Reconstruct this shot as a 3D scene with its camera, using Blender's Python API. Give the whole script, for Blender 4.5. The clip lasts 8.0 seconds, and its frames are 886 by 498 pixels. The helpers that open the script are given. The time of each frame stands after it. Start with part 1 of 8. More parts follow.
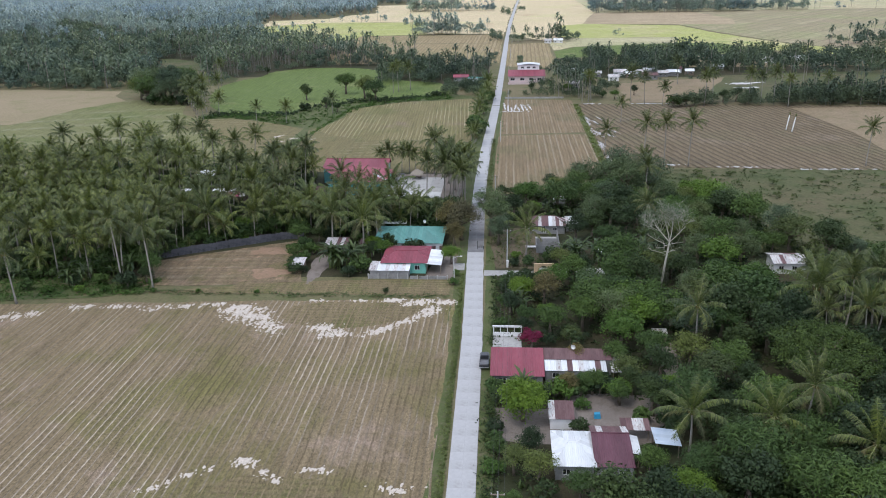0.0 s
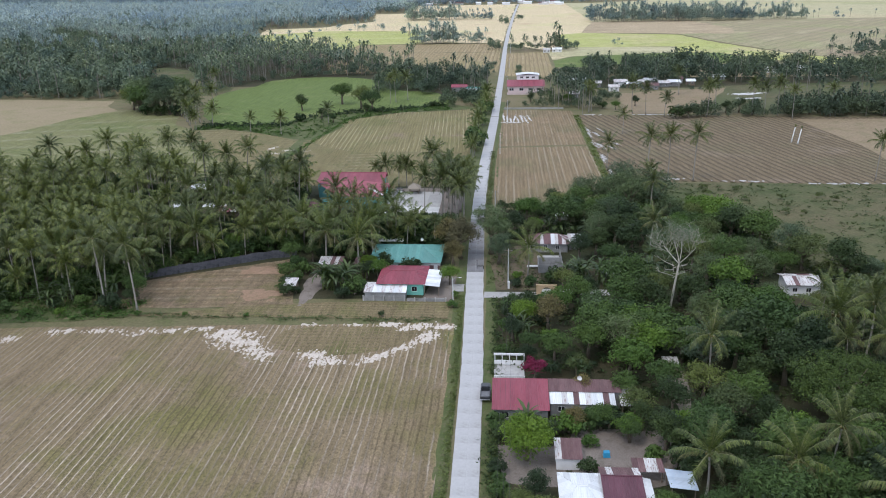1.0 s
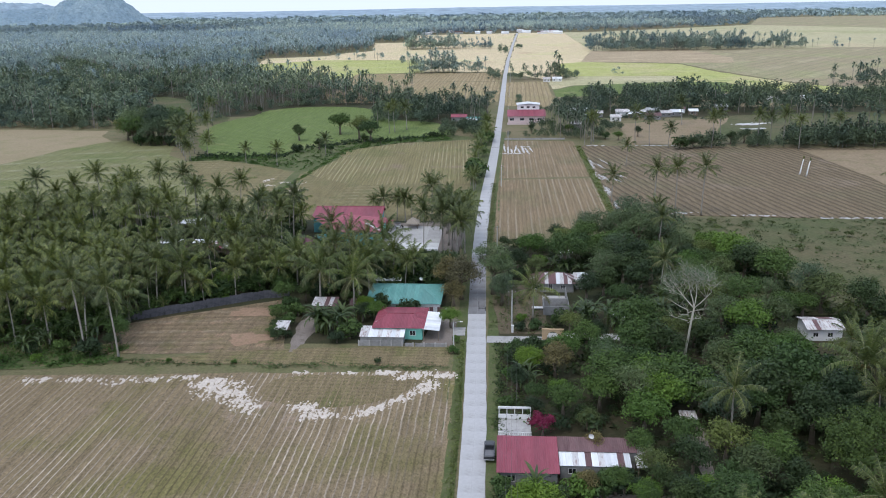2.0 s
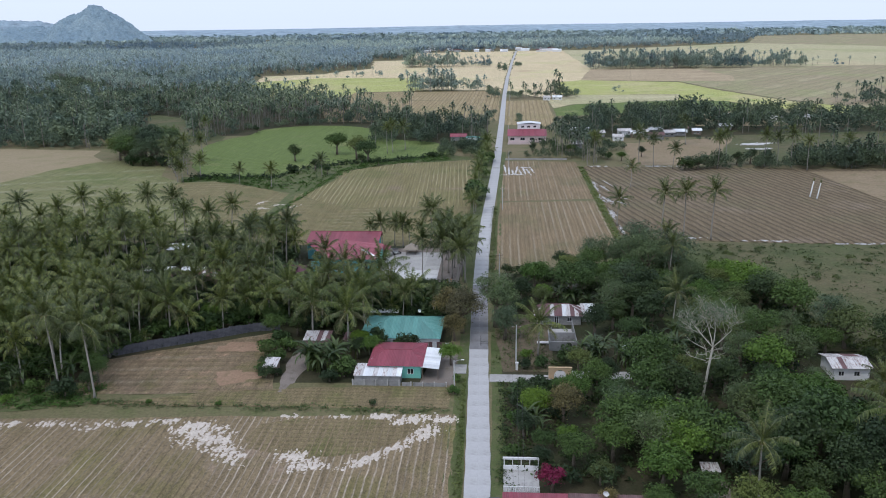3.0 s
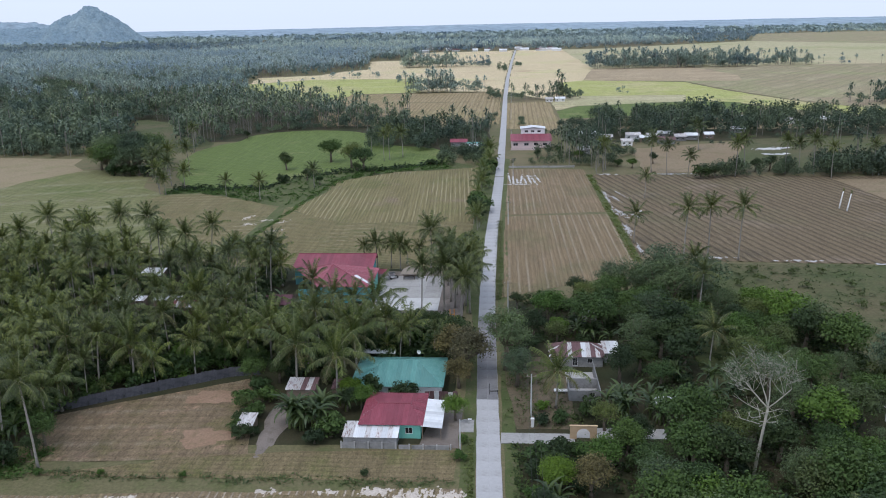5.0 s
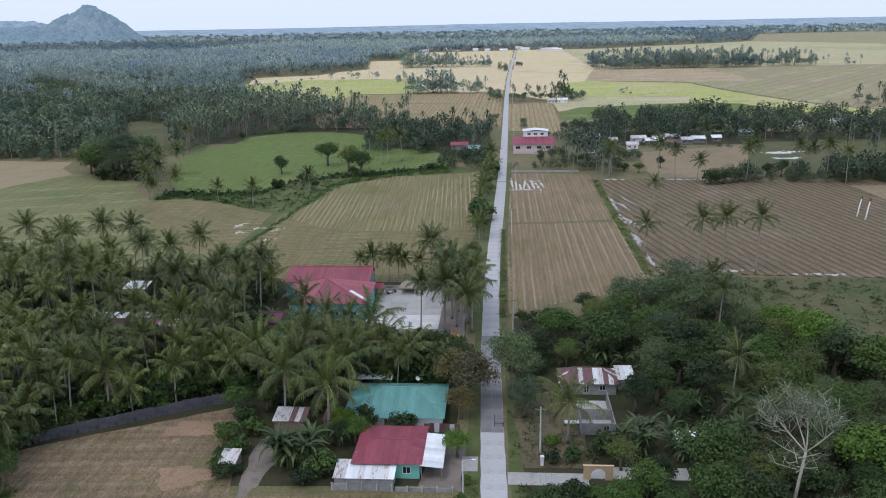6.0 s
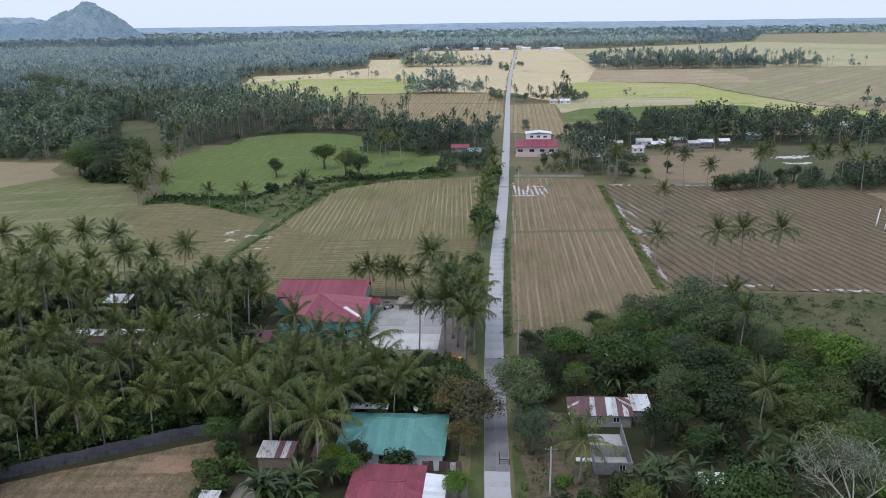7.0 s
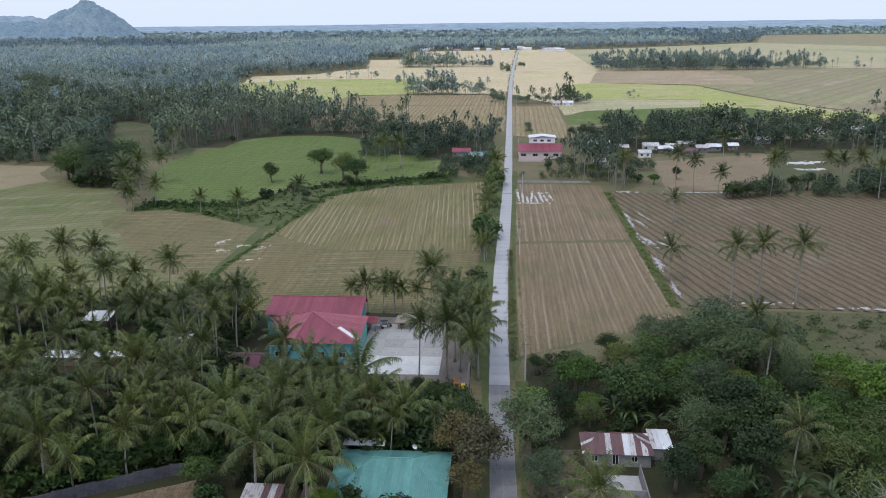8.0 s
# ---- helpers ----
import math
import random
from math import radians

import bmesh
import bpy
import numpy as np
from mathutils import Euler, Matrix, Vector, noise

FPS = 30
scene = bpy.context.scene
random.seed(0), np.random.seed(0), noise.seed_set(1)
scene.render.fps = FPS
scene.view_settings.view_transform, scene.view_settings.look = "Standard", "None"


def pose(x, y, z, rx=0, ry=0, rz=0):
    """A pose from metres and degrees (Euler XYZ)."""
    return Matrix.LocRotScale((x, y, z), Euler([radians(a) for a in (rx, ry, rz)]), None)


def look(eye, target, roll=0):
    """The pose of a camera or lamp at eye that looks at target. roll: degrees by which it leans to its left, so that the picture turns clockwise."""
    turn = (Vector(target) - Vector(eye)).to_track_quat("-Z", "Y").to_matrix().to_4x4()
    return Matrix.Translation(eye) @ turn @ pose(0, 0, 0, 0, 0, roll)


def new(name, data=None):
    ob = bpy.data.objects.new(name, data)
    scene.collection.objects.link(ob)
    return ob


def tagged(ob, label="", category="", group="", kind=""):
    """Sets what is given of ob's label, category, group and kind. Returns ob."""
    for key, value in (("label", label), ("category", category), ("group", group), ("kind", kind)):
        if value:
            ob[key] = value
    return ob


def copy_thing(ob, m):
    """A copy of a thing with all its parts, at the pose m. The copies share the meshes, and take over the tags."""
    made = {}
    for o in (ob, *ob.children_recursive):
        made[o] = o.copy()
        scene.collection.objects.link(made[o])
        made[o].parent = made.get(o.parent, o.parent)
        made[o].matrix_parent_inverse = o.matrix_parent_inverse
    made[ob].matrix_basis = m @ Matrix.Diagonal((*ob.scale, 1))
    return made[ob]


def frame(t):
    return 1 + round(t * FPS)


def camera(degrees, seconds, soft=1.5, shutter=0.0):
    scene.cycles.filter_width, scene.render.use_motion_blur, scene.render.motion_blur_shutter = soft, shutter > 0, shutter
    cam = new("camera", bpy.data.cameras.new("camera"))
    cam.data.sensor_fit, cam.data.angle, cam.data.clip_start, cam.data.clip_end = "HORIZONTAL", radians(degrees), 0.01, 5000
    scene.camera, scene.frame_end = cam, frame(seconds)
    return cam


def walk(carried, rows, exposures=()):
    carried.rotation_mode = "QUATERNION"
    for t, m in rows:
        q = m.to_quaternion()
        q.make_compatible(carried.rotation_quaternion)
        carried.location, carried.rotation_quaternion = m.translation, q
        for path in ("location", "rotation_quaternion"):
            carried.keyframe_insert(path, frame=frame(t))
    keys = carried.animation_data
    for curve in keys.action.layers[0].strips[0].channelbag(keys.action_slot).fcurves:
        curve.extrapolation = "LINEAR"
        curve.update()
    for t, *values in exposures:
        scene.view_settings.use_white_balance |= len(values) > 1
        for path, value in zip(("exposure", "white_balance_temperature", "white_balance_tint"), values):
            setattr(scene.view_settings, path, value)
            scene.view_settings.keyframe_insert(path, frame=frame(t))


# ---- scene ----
cam = camera(57.6, 8.0, 1.0)
PATH = [
    (0, (0.625, -2.16, 70.104), (0.468, -0.281, 69.438), -1.1),
    (0.5, (0.201, 2.088, 70.1), (0.047, 3.969, 69.439), -1.0),
    (1, (-0.244, 6.588, 70.123), (-0.395, 8.474, 69.475), -1.0),
    (1.5, (-0.725, 11.503, 70.105), (-0.875, 13.399, 69.486), -1.0),
    (3, (-2.295, 27.827, 70.051), (-2.441, 29.745, 69.506), -0.9),
    (3.5, (-2.878, 33.596, 70.118), (-3.023, 35.515, 69.572), -1.1),
    (4, (-3.467, 39.601, 70.219), (-3.611, 41.519, 69.672), -1.2),
    (4.5, (-4.068, 45.762, 70.292), (-4.212, 47.68, 69.745), -1.2),
    (4.7, (-4.304, 48.276, 70.302), (-4.448, 50.195, 69.755), -1.2),
    (6, (-5.835, 65.095, 70.279), (-5.978, 67.013, 69.731), -1.1),
    (6.5, (-6.387, 71.571, 70.289), (-6.529, 73.489, 69.74), -0.9),
    (7, (-7.034, 78.002, 70.324), (-7.175, 79.92, 69.773), -0.8),
    (7.5, (-7.704, 84.443, 70.371), (-7.845, 86.361, 69.82), -0.7),
    (8, (-8.379, 90.889, 70.424), (-8.519, 92.806, 69.873), -0.6),
]
walk(cam, [(t, look(eye, target, roll)) for t, eye, target, roll in PATH],
     exposures=[(0.0, 0.28, 6450, 11), (1.0, 0.31, 6420, 10.5), (1.7, 0.28, 6370, 10.5), (2.9, 0.05, 6320, 11), (4.0, 0.02, 6320, 11), (8.0, 0.0, 6350, 11.5)])

# ---- world and sun: a bright overcast noon ----
world = bpy.data.worlds.new("world")
scene.world = world
world.use_nodes = True
wt = world.node_tree
wt.nodes.clear()
w_out = wt.nodes.new("ShaderNodeOutputWorld")
w_bg = wt.nodes.new("ShaderNodeBackground")
w_sky = wt.nodes.new("ShaderNodeTexSky")
w_sky.sky_type, w_sky.sun_disc = "NISHITA", False
SUN_HEIGHT, SUN_TURN = radians(62), radians(-140)
w_sky.sun_elevation, w_sky.sun_rotation = SUN_HEIGHT, SUN_TURN
w_sky.air_density, w_sky.dust_density, w_sky.ozone_density = 1.0, 3.0, 1.0
w_mix = wt.nodes.new("ShaderNodeMix")
w_mix.data_type = "RGBA"
w_mix.inputs[0].default_value = 0.8
w_mix.inputs[7].default_value = (9.05, 10.25, 12.5, 1)
w_bg.inputs["Strength"].default_value = 0.10
wt.links.new(w_sky.outputs[0], w_mix.inputs[6])
wt.links.new(w_mix.outputs[2], w_bg.inputs["Color"])
wt.links.new(w_bg.outputs[0], w_out.inputs["Surface"])

sun_data = bpy.data.lights.new("sun", "SUN")
sun_data.energy, sun_data.angle, sun_data.color = 0.9, radians(10), (1.0, 0.96, 0.9)
sun = new("sun", sun_data)
# the sun stands behind the camera, a little to its left
sun.matrix_world = look((-60, -80, 190), (0, 0, 0))


# ---- materials ----
def nodes_of(name, rough=0.9):
    m = bpy.data.materials.new(name)
    m.use_nodes = True
    bsdf = m.node_tree.nodes["Principled BSDF"]
    bsdf.inputs["Roughness"].default_value = rough
    bsdf.inputs["Specular IOR Level"].default_value = 0.25
    return m, m.node_tree, bsdf


def add_node(tree, kind, **values):
    n = tree.nodes.new(kind)
    for key, value in values.items():
        n.inputs[key].default_value = value
    return n


def coords(tree, turn=0.0, scale=(1, 1, 1)):
    tc = tree.nodes.new("ShaderNodeTexCoord")
    mp = tree.nodes.new("ShaderNodeMapping")
    mp.inputs["Rotation"].default_value = (0, 0, radians(turn))
    mp.inputs["Scale"].default_value = scale
    tree.links.new(tc.outputs["Object"], mp.inputs["Vector"])
    return mp.outputs["Vector"]


def noise_out(tree, vec, scale, detail=4.0, rough=0.6):
    n = add_node(tree, "ShaderNodeTexNoise", Scale=scale, Detail=detail, Roughness=rough)
    if vec is not None:
        tree.links.new(vec, n.inputs["Vector"])
    return n.outputs["Fac"]


def ramp_out(tree, fac, lo, hi):
    n = tree.nodes.new("ShaderNodeMapRange")
    n.inputs["From Min"].default_value, n.inputs["From Max"].default_value = lo, hi
    tree.links.new(fac, n.inputs["Value"])
    return n.outputs["Result"]


def math_out(tree, op, a, b):
    n = tree.nodes.new("ShaderNodeMath")
    n.operation = op
    for slot, value in ((0, a), (1, b)):
        if isinstance(value, (int, float)):
            n.inputs[slot].default_value = value
        else:
            tree.links.new(value, n.inputs[slot])
    return n.outputs[0]


def mix_out(tree, fac, a, b, blend="MIX"):
    n = tree.nodes.new("ShaderNodeMix")
    n.data_type, n.blend_type = "RGBA", blend
    for slot, value in ((0, fac), (6, a), (7, b)):
        if isinstance(value, (int, float)):
            n.inputs[slot].default_value = value
        elif isinstance(value, tuple):
            n.inputs[slot].default_value = (*value, 1)
        else:
            tree.links.new(value, n.inputs[slot])
    return n.outputs[2]


def bump_in(tree, bsdf, height, strength, distance):
    n = add_node(tree, "ShaderNodeBump", Strength=strength, Distance=distance)
    tree.links.new(height, n.inputs["Height"])
    tree.links.new(n.outputs[0], bsdf.inputs["Normal"])


def earth(name, a, b, c, big=0.03, mid=0.35, fine=4.0, bump=0.5):
    """Soil, grass or dirt: three colours mixed at three scales."""
    m, t, bsdf = nodes_of(name, 0.95)
    v = coords(t)
    col = mix_out(t, ramp_out(t, noise_out(t, v, big, 3), 0.35, 0.65), a, b)
    col = mix_out(t, ramp_out(t, noise_out(t, v, mid, 5, 0.7), 0.5, 0.75), col, c)
    grain = noise_out(t, v, fine, 4, 0.75)
    col = mix_out(t, 0.55, col, mix_out(t, ramp_out(t, grain, 0.25, 0.75), (0.35, 0.35, 0.35), (1.5, 1.5, 1.5)), "MULTIPLY")
    t.links.new(col, bsdf.inputs["Base Color"])
    bump_in(t, bsdf, grain, bump, 0.15)
    return m


def crop_rows(name, low, high, straw, patch, turn, period, big=0.03, straw_period=0.0, straw_amount=0.4, patch_lo=0.5, dark=0.6, bare=None):
    """A harvested or ploughed field: furrows along its rows, broken stubble, straw bands, weedy and bare patches."""
    m, t, bsdf = nodes_of(name, 0.95)
    v = coords(t, turn)
    grain = noise_out(t, v, 2.4, 6, 0.82)
    dash = noise_out(t, coords(t, turn, (1.0, 0.3, 1)), 2.6, 5, 0.8)
    streak = noise_out(t, coords(t, turn, (1.0, 0.05, 1)), 0.8, 4, 0.7)
    sx = t.nodes.new("ShaderNodeSeparateXYZ")
    t.links.new(v, sx.inputs[0])
    x = math_out(t, "ADD", sx.outputs["X"], math_out(t, "MULTIPLY", noise_out(t, v, 0.12, 3), 0.7))
    wave = math_out(t, "SINE", math_out(t, "MULTIPLY", x, 2 * math.pi / period), 0.0)
    col = mix_out(t, ramp_out(t, grain, 0.3, 0.7), low, high)
    large = noise_out(t, v, big, 5, 0.7)
    col = mix_out(t, math_out(t, "MULTIPLY", ramp_out(t, large, patch_lo, patch_lo + 0.14), 0.8), col, patch)
    if bare:
        col = mix_out(t, ramp_out(t, noise_out(t, coords(t, turn + 40), big * 1.7, 5, 0.7), 0.56, 0.68), col, bare)
    col = mix_out(t, 0.8, col, mix_out(t, ramp_out(t, streak, 0.3, 0.7), (0.72, 0.72, 0.72), (1.28, 1.28, 1.28)), "MULTIPLY")
    furrow = ramp_out(t, math_out(t, "ADD", wave, math_out(t, "MULTIPLY", dash, 1.7)), 1.25, 1.75)
    col = mix_out(t, math_out(t, "MULTIPLY", furrow, dark), col, tuple(c * 0.45 for c in low))
    if straw_period:
        sw = math_out(t, "SINE", math_out(t, "MULTIPLY", x, 2 * math.pi / straw_period), 0.0)
        sw = math_out(t, "ADD", sw, math_out(t, "MULTIPLY", dash, 1.6))
        area = ramp_out(t, noise_out(t, coords(t, turn, (1, 0.5, 1)), 0.035, 3, 0.5), 0.4, 0.56)
        row = ramp_out(t, noise_out(t, coords(t, turn, (1.0, 0.03, 1)), 0.45, 3, 0.6), 0.36, 0.55)
        col = mix_out(t, math_out(t, "MULTIPLY", math_out(t, "MULTIPLY", math_out(t, "MULTIPLY", ramp_out(t, sw, 1.3, 1.95), area), row), straw_amount), col, straw)
    speck = noise_out(t, coords(t, turn, (1.0, 0.55, 1)), 3.0, 5, 0.9)
    col = mix_out(t, 0.9, col, mix_out(t, ramp_out(t, speck, 0.32, 0.68), (0.42, 0.42, 0.42), (1.62, 1.6, 1.58)), "MULTIPLY")
    t.links.new(col, bsdf.inputs["Base Color"])
    bump_in(t, bsdf, math_out(t, "ADD", wave, math_out(t, "MULTIPLY", speck, 2.0)), 0.6, 0.12)
    return m


def leaf_mat(name, dark, light, vary=0.3, through_light=0.2, rough=0.6, stand=0.0, lump=0.45, spec=0.25):
    """Foliage: each leaf has its own shade, each bough its own tint, each plant its own hue."""
    m, t, bsdf = nodes_of(name, rough)
    bsdf.inputs["Specular IOR Level"].default_value = spec
    geo = t.nodes.new("ShaderNodeNewGeometry")
    info = t.nodes.new("ShaderNodeObjectInfo")
    col = mix_out(t, geo.outputs["Random Per Island"], dark, light)
    shade = mix_out(t, info.outputs["Random"], (1 - vary, 1 - vary * 0.8, 1 - vary * 0.5), (1 + vary * 1.1, 1 + vary * 0.9, 1 - vary * 0.1))
    col = mix_out(t, 1.0, col, shade, "MULTIPLY")
    if stand:
        tint = noise_out(t, coords(t), stand, 4, 0.65)
        col = mix_out(t, 1.0, col, mix_out(t, ramp_out(t, tint, 0.35, 0.65), (0.72, 0.8, 0.9), (1.28, 1.22, 1.0)), "MULTIPLY")
    else:
        bough = noise_out(t, coords(t), lump, 3, 0.6)
        col = mix_out(t, 1.0, col, mix_out(t, ramp_out(t, bough, 0.35, 0.65), (0.82, 0.86, 0.9), (1.18, 1.15, 1.07)), "MULTIPLY")
    t.links.new(col, bsdf.inputs["Base Color"])
    tr = t.nodes.new("ShaderNodeBsdfTranslucent")
    t.links.new(col, tr.inputs["Color"])
    mx = t.nodes.new("ShaderNodeMixShader")
    mx.inputs[0].default_value = through_light
    t.links.new(bsdf.outputs[0], mx.inputs[1])
    t.links.new(tr.outputs[0], mx.inputs[2])
    t.links.new(mx.outputs[0], t.nodes["Material Output"].inputs["Surface"])
    return m


def plain(name, a, b, scale=2.0, rough=0.85, bump=0.2, metal=0.0, stain=None, stain_lo=0.55, spec=0.25, vary=0.12):
    """A man-made surface with grain, and stains of a second colour."""
    m, t, bsdf = nodes_of(name, rough)
    v = coords(t)
    grain = noise_out(t, v, scale, 5, 0.7)
    col = mix_out(t, ramp_out(t, grain, 0.3, 0.7), a, b)
    if stain:
        col = mix_out(t, ramp_out(t, noise_out(t, v, scale * 0.35, 6, 0.7), stain_lo, stain_lo + 0.2), col, stain)
    info = t.nodes.new("ShaderNodeObjectInfo")
    col = mix_out(t, 1.0, col, mix_out(t, info.outputs["Random"], (1 - vary, 1 - vary, 1 - vary), (1 + vary, 1 + vary, 1 + vary)), "MULTIPLY")
    t.links.new(col, bsdf.inputs["Base Color"])
    bsdf.inputs["Metallic"].default_value = metal
    bsdf.inputs["Specular IOR Level"].default_value = spec
    bump_in(t, bsdf, grain, bump, 0.03)
    return m


def sheet_metal(name, paint, worn, rust, rust_lo=0.58, rough=0.5, across="Y"):
    """Painted or galvanised roofing iron, weathered in streaks down the slope."""
    m, t, bsdf = nodes_of(name, rough)
    info = t.nodes.new("ShaderNodeObjectInfo")
    tc = t.nodes.new("ShaderNodeTexCoord")
    shift = t.nodes.new("ShaderNodeVectorMath")
    shift.operation = "ADD"
    t.links.new(tc.outputs["Object"], shift.inputs[0])
    spread = math_out(t, "MULTIPLY", info.outputs["Random"], 37.0)
    t.links.new(spread, shift.inputs[1])
    mp = t.nodes.new("ShaderNodeMapping")
    mp.inputs["Scale"].default_value = (1.6, 0.35, 0.35) if across == "Y" else (0.35, 1.6, 0.35)
    t.links.new(shift.outputs[0], mp.inputs["Vector"])
    v = mp.outputs["Vector"]
    col = mix_out(t, ramp_out(t, noise_out(t, v, 0.8, 5, 0.7), 0.35, 0.7), paint, worn)
    streak = noise_out(t, v, 2.2, 6, 0.75)
    col = mix_out(t, ramp_out(t, streak, rust_lo, rust_lo + 0.14), col, rust)
    col = mix_out(t, 1.0, col, mix_out(t, info.outputs["Random"], (0.84, 0.84, 0.84), (1.14, 1.14, 1.14)), "MULTIPLY")
    t.links.new(col, bsdf.inputs["Base Color"])
    bsdf.inputs["Specular IOR Level"].default_value = 0.4
    bump_in(t, bsdf, streak, 0.15, 0.02)
    return m


M = {}
M["ground"] = earth("grassy_soil", (0.13, 0.125, 0.06), (0.19, 0.155, 0.09), (0.085, 0.11, 0.035), 0.01, 0.12, 1.5)
M["verge"] = earth("verge_grass", (0.075, 0.1, 0.033), (0.11, 0.125, 0.05), (0.15, 0.125, 0.08), 0.1, 0.6, 6.0)
# Soil under trees: the canopy's deep shade is darkened into its colours.
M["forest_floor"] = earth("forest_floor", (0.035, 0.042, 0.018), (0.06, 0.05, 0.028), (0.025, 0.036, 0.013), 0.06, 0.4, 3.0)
M["yard_soil"] = earth("yard_soil", (0.19, 0.16, 0.14), (0.235, 0.2, 0.175), (0.12, 0.105, 0.085), 0.1, 0.5, 5.0)
M["bare_soil"] = earth("bare_reddish_soil", (0.27, 0.175, 0.115), (0.31, 0.205, 0.14), (0.2, 0.145, 0.085), 0.12, 0.6, 3.0)
M["garden"] = earth("trodden_garden", (0.12, 0.095, 0.06), (0.16, 0.125, 0.085), (0.07, 0.075, 0.035), 0.08, 0.5, 3.0)
M["scrub"] = earth("scrub_pasture", (0.074, 0.092, 0.034), (0.122, 0.106, 0.057), (0.045, 0.066, 0.022), 0.03, 0.16, 1.2)
M["field_near"] = crop_rows("stubble_near", (0.148, 0.111, 0.061), (0.26, 0.203, 0.13), (0.55, 0.475, 0.39), (0.146, 0.136, 0.049), 0, 1.25, 0.03, 1.25, 0.85, 0.48, 0.5, (0.29, 0.22, 0.165))
M["strip"] = crop_rows("stubble_strip", (0.142, 0.112, 0.058), (0.225, 0.18, 0.105), (0.5, 0.45, 0.36), (0.125, 0.125, 0.047), 90, 1.4, 0.08, dark=0.25)
M["small_field"] = crop_rows("stubble_small", (0.14, 0.1, 0.06), (0.24, 0.185, 0.12), (0.4, 0.34, 0.26), (0.14, 0.12, 0.055), 86, 2.3, 0.11, 6.0, 0.35, 0.5, 0.16, (0.3, 0.2, 0.135))
M["field_mid"] = crop_rows("stubble_mid", (0.145, 0.126, 0.056), (0.235, 0.202, 0.1), (0.44, 0.39, 0.25), (0.142, 0.145, 0.055), -3, 1.25, 0.03, 1.95, 0.65, dark=0.3, bare=(0.21, 0.165, 0.11))
M["field_mid_x"] = crop_rows("stubble_mid_cross", (0.138, 0.118, 0.054), (0.225, 0.19, 0.098), (0.38, 0.33, 0.23), (0.13, 0.134, 0.055), 82, 1.9, 0.04, 5.0, 0.4, dark=0.4)
M["field_olive"] = crop_rows("fallow_olive", (0.14, 0.148, 0.06), (0.205, 0.2, 0.095), (0.36, 0.33, 0.25), (0.125, 0.15, 0.05), 72, 3.6, 0.02, 19.0, 0.4, 0.5, 0.3, (0.23, 0.2, 0.12))
M["field_right"] = crop_rows("stubble_right", (0.155, 0.113, 0.064), (0.265, 0.202, 0.125), (0.38, 0.33, 0.25), (0.15, 0.135, 0.07), 0, 1.3, 0.03, 2.6, 0.6, 0.5, 0.3, (0.26, 0.19, 0.125))
M["plough"] = crop_rows("ploughed", (0.128, 0.099, 0.06), (0.195, 0.15, 0.096), (0.4, 0.36, 0.3), (0.15, 0.13, 0.075), -13, 3.1, 0.02, dark=0.62, bare=(0.21, 0.165, 0.12))
M["green"] = crop_rows("young_rice", (0.092, 0.134, 0.036), (0.138, 0.182, 0.053), (0.19, 0.205, 0.085), (0.116, 0.158, 0.042), 70, 5.0, 0.014, dark=0.2, bare=(0.175, 0.195, 0.075))
M["tan"] = earth("dry_field", (0.3, 0.235, 0.15), (0.24, 0.2, 0.115), (0.2, 0.19, 0.09), 0.01, 0.06, 1.0, 0.3)
M["brown"] = earth("brown_field", (0.225, 0.17, 0.105), (0.26, 0.2, 0.13), (0.17, 0.15, 0.075), 0.02, 0.15, 1.0, 0.3)
# straw_far and yellow: ripe crops, lightened in colour for sun on the far plain.
M["straw_far"] = crop_rows("sunlit_ripe_field", (0.47, 0.385, 0.24), (0.64, 0.53, 0.34), (0.72, 0.61, 0.42), (0.49, 0.46, 0.23), 82, 14.0, 0.006, 45.0, 0.5, 0.52, 0.2, (0.46, 0.345, 0.225))
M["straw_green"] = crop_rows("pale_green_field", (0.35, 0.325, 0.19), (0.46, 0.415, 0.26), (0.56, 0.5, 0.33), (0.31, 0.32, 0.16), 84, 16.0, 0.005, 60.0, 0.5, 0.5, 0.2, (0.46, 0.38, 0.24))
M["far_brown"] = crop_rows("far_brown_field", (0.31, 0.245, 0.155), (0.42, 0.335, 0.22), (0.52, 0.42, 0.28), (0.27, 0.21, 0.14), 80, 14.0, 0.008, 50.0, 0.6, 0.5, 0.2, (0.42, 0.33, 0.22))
M["yellow"] = crop_rows("sunlit_yellow_green_rice", (0.31, 0.335, 0.108), (0.4, 0.405, 0.15), (0.48, 0.44, 0.24), (0.43, 0.38, 0.2), 80, 18.0, 0.012, 70.0, 0.6, 0.5, 0.12, (0.25, 0.3, 0.1))
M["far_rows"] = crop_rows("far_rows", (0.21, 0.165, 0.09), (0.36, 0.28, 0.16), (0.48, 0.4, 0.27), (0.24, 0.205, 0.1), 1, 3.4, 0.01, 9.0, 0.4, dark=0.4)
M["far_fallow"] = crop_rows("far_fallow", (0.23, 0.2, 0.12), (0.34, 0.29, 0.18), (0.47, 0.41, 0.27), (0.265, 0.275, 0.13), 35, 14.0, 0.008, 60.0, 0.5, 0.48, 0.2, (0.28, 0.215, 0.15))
M["straw"] = plain("threshed_straw", (0.4, 0.345, 0.29), (0.63, 0.57, 0.515), 2.2, 0.95, 0.6, 0.0, (0.32, 0.27, 0.21), 0.56)
M["water"] = plain("wet_mud", (0.4, 0.385, 0.38), (0.56, 0.55, 0.55), 0.6, 0.4, 0.05, 0.0, (0.28, 0.25, 0.2))
M["concrete"] = plain("road_concrete", (0.38, 0.375, 0.38), (0.47, 0.465, 0.47), 0.7, 0.9, 0.25, 0.0, (0.32, 0.31, 0.305), 0.52, vary=0.012)
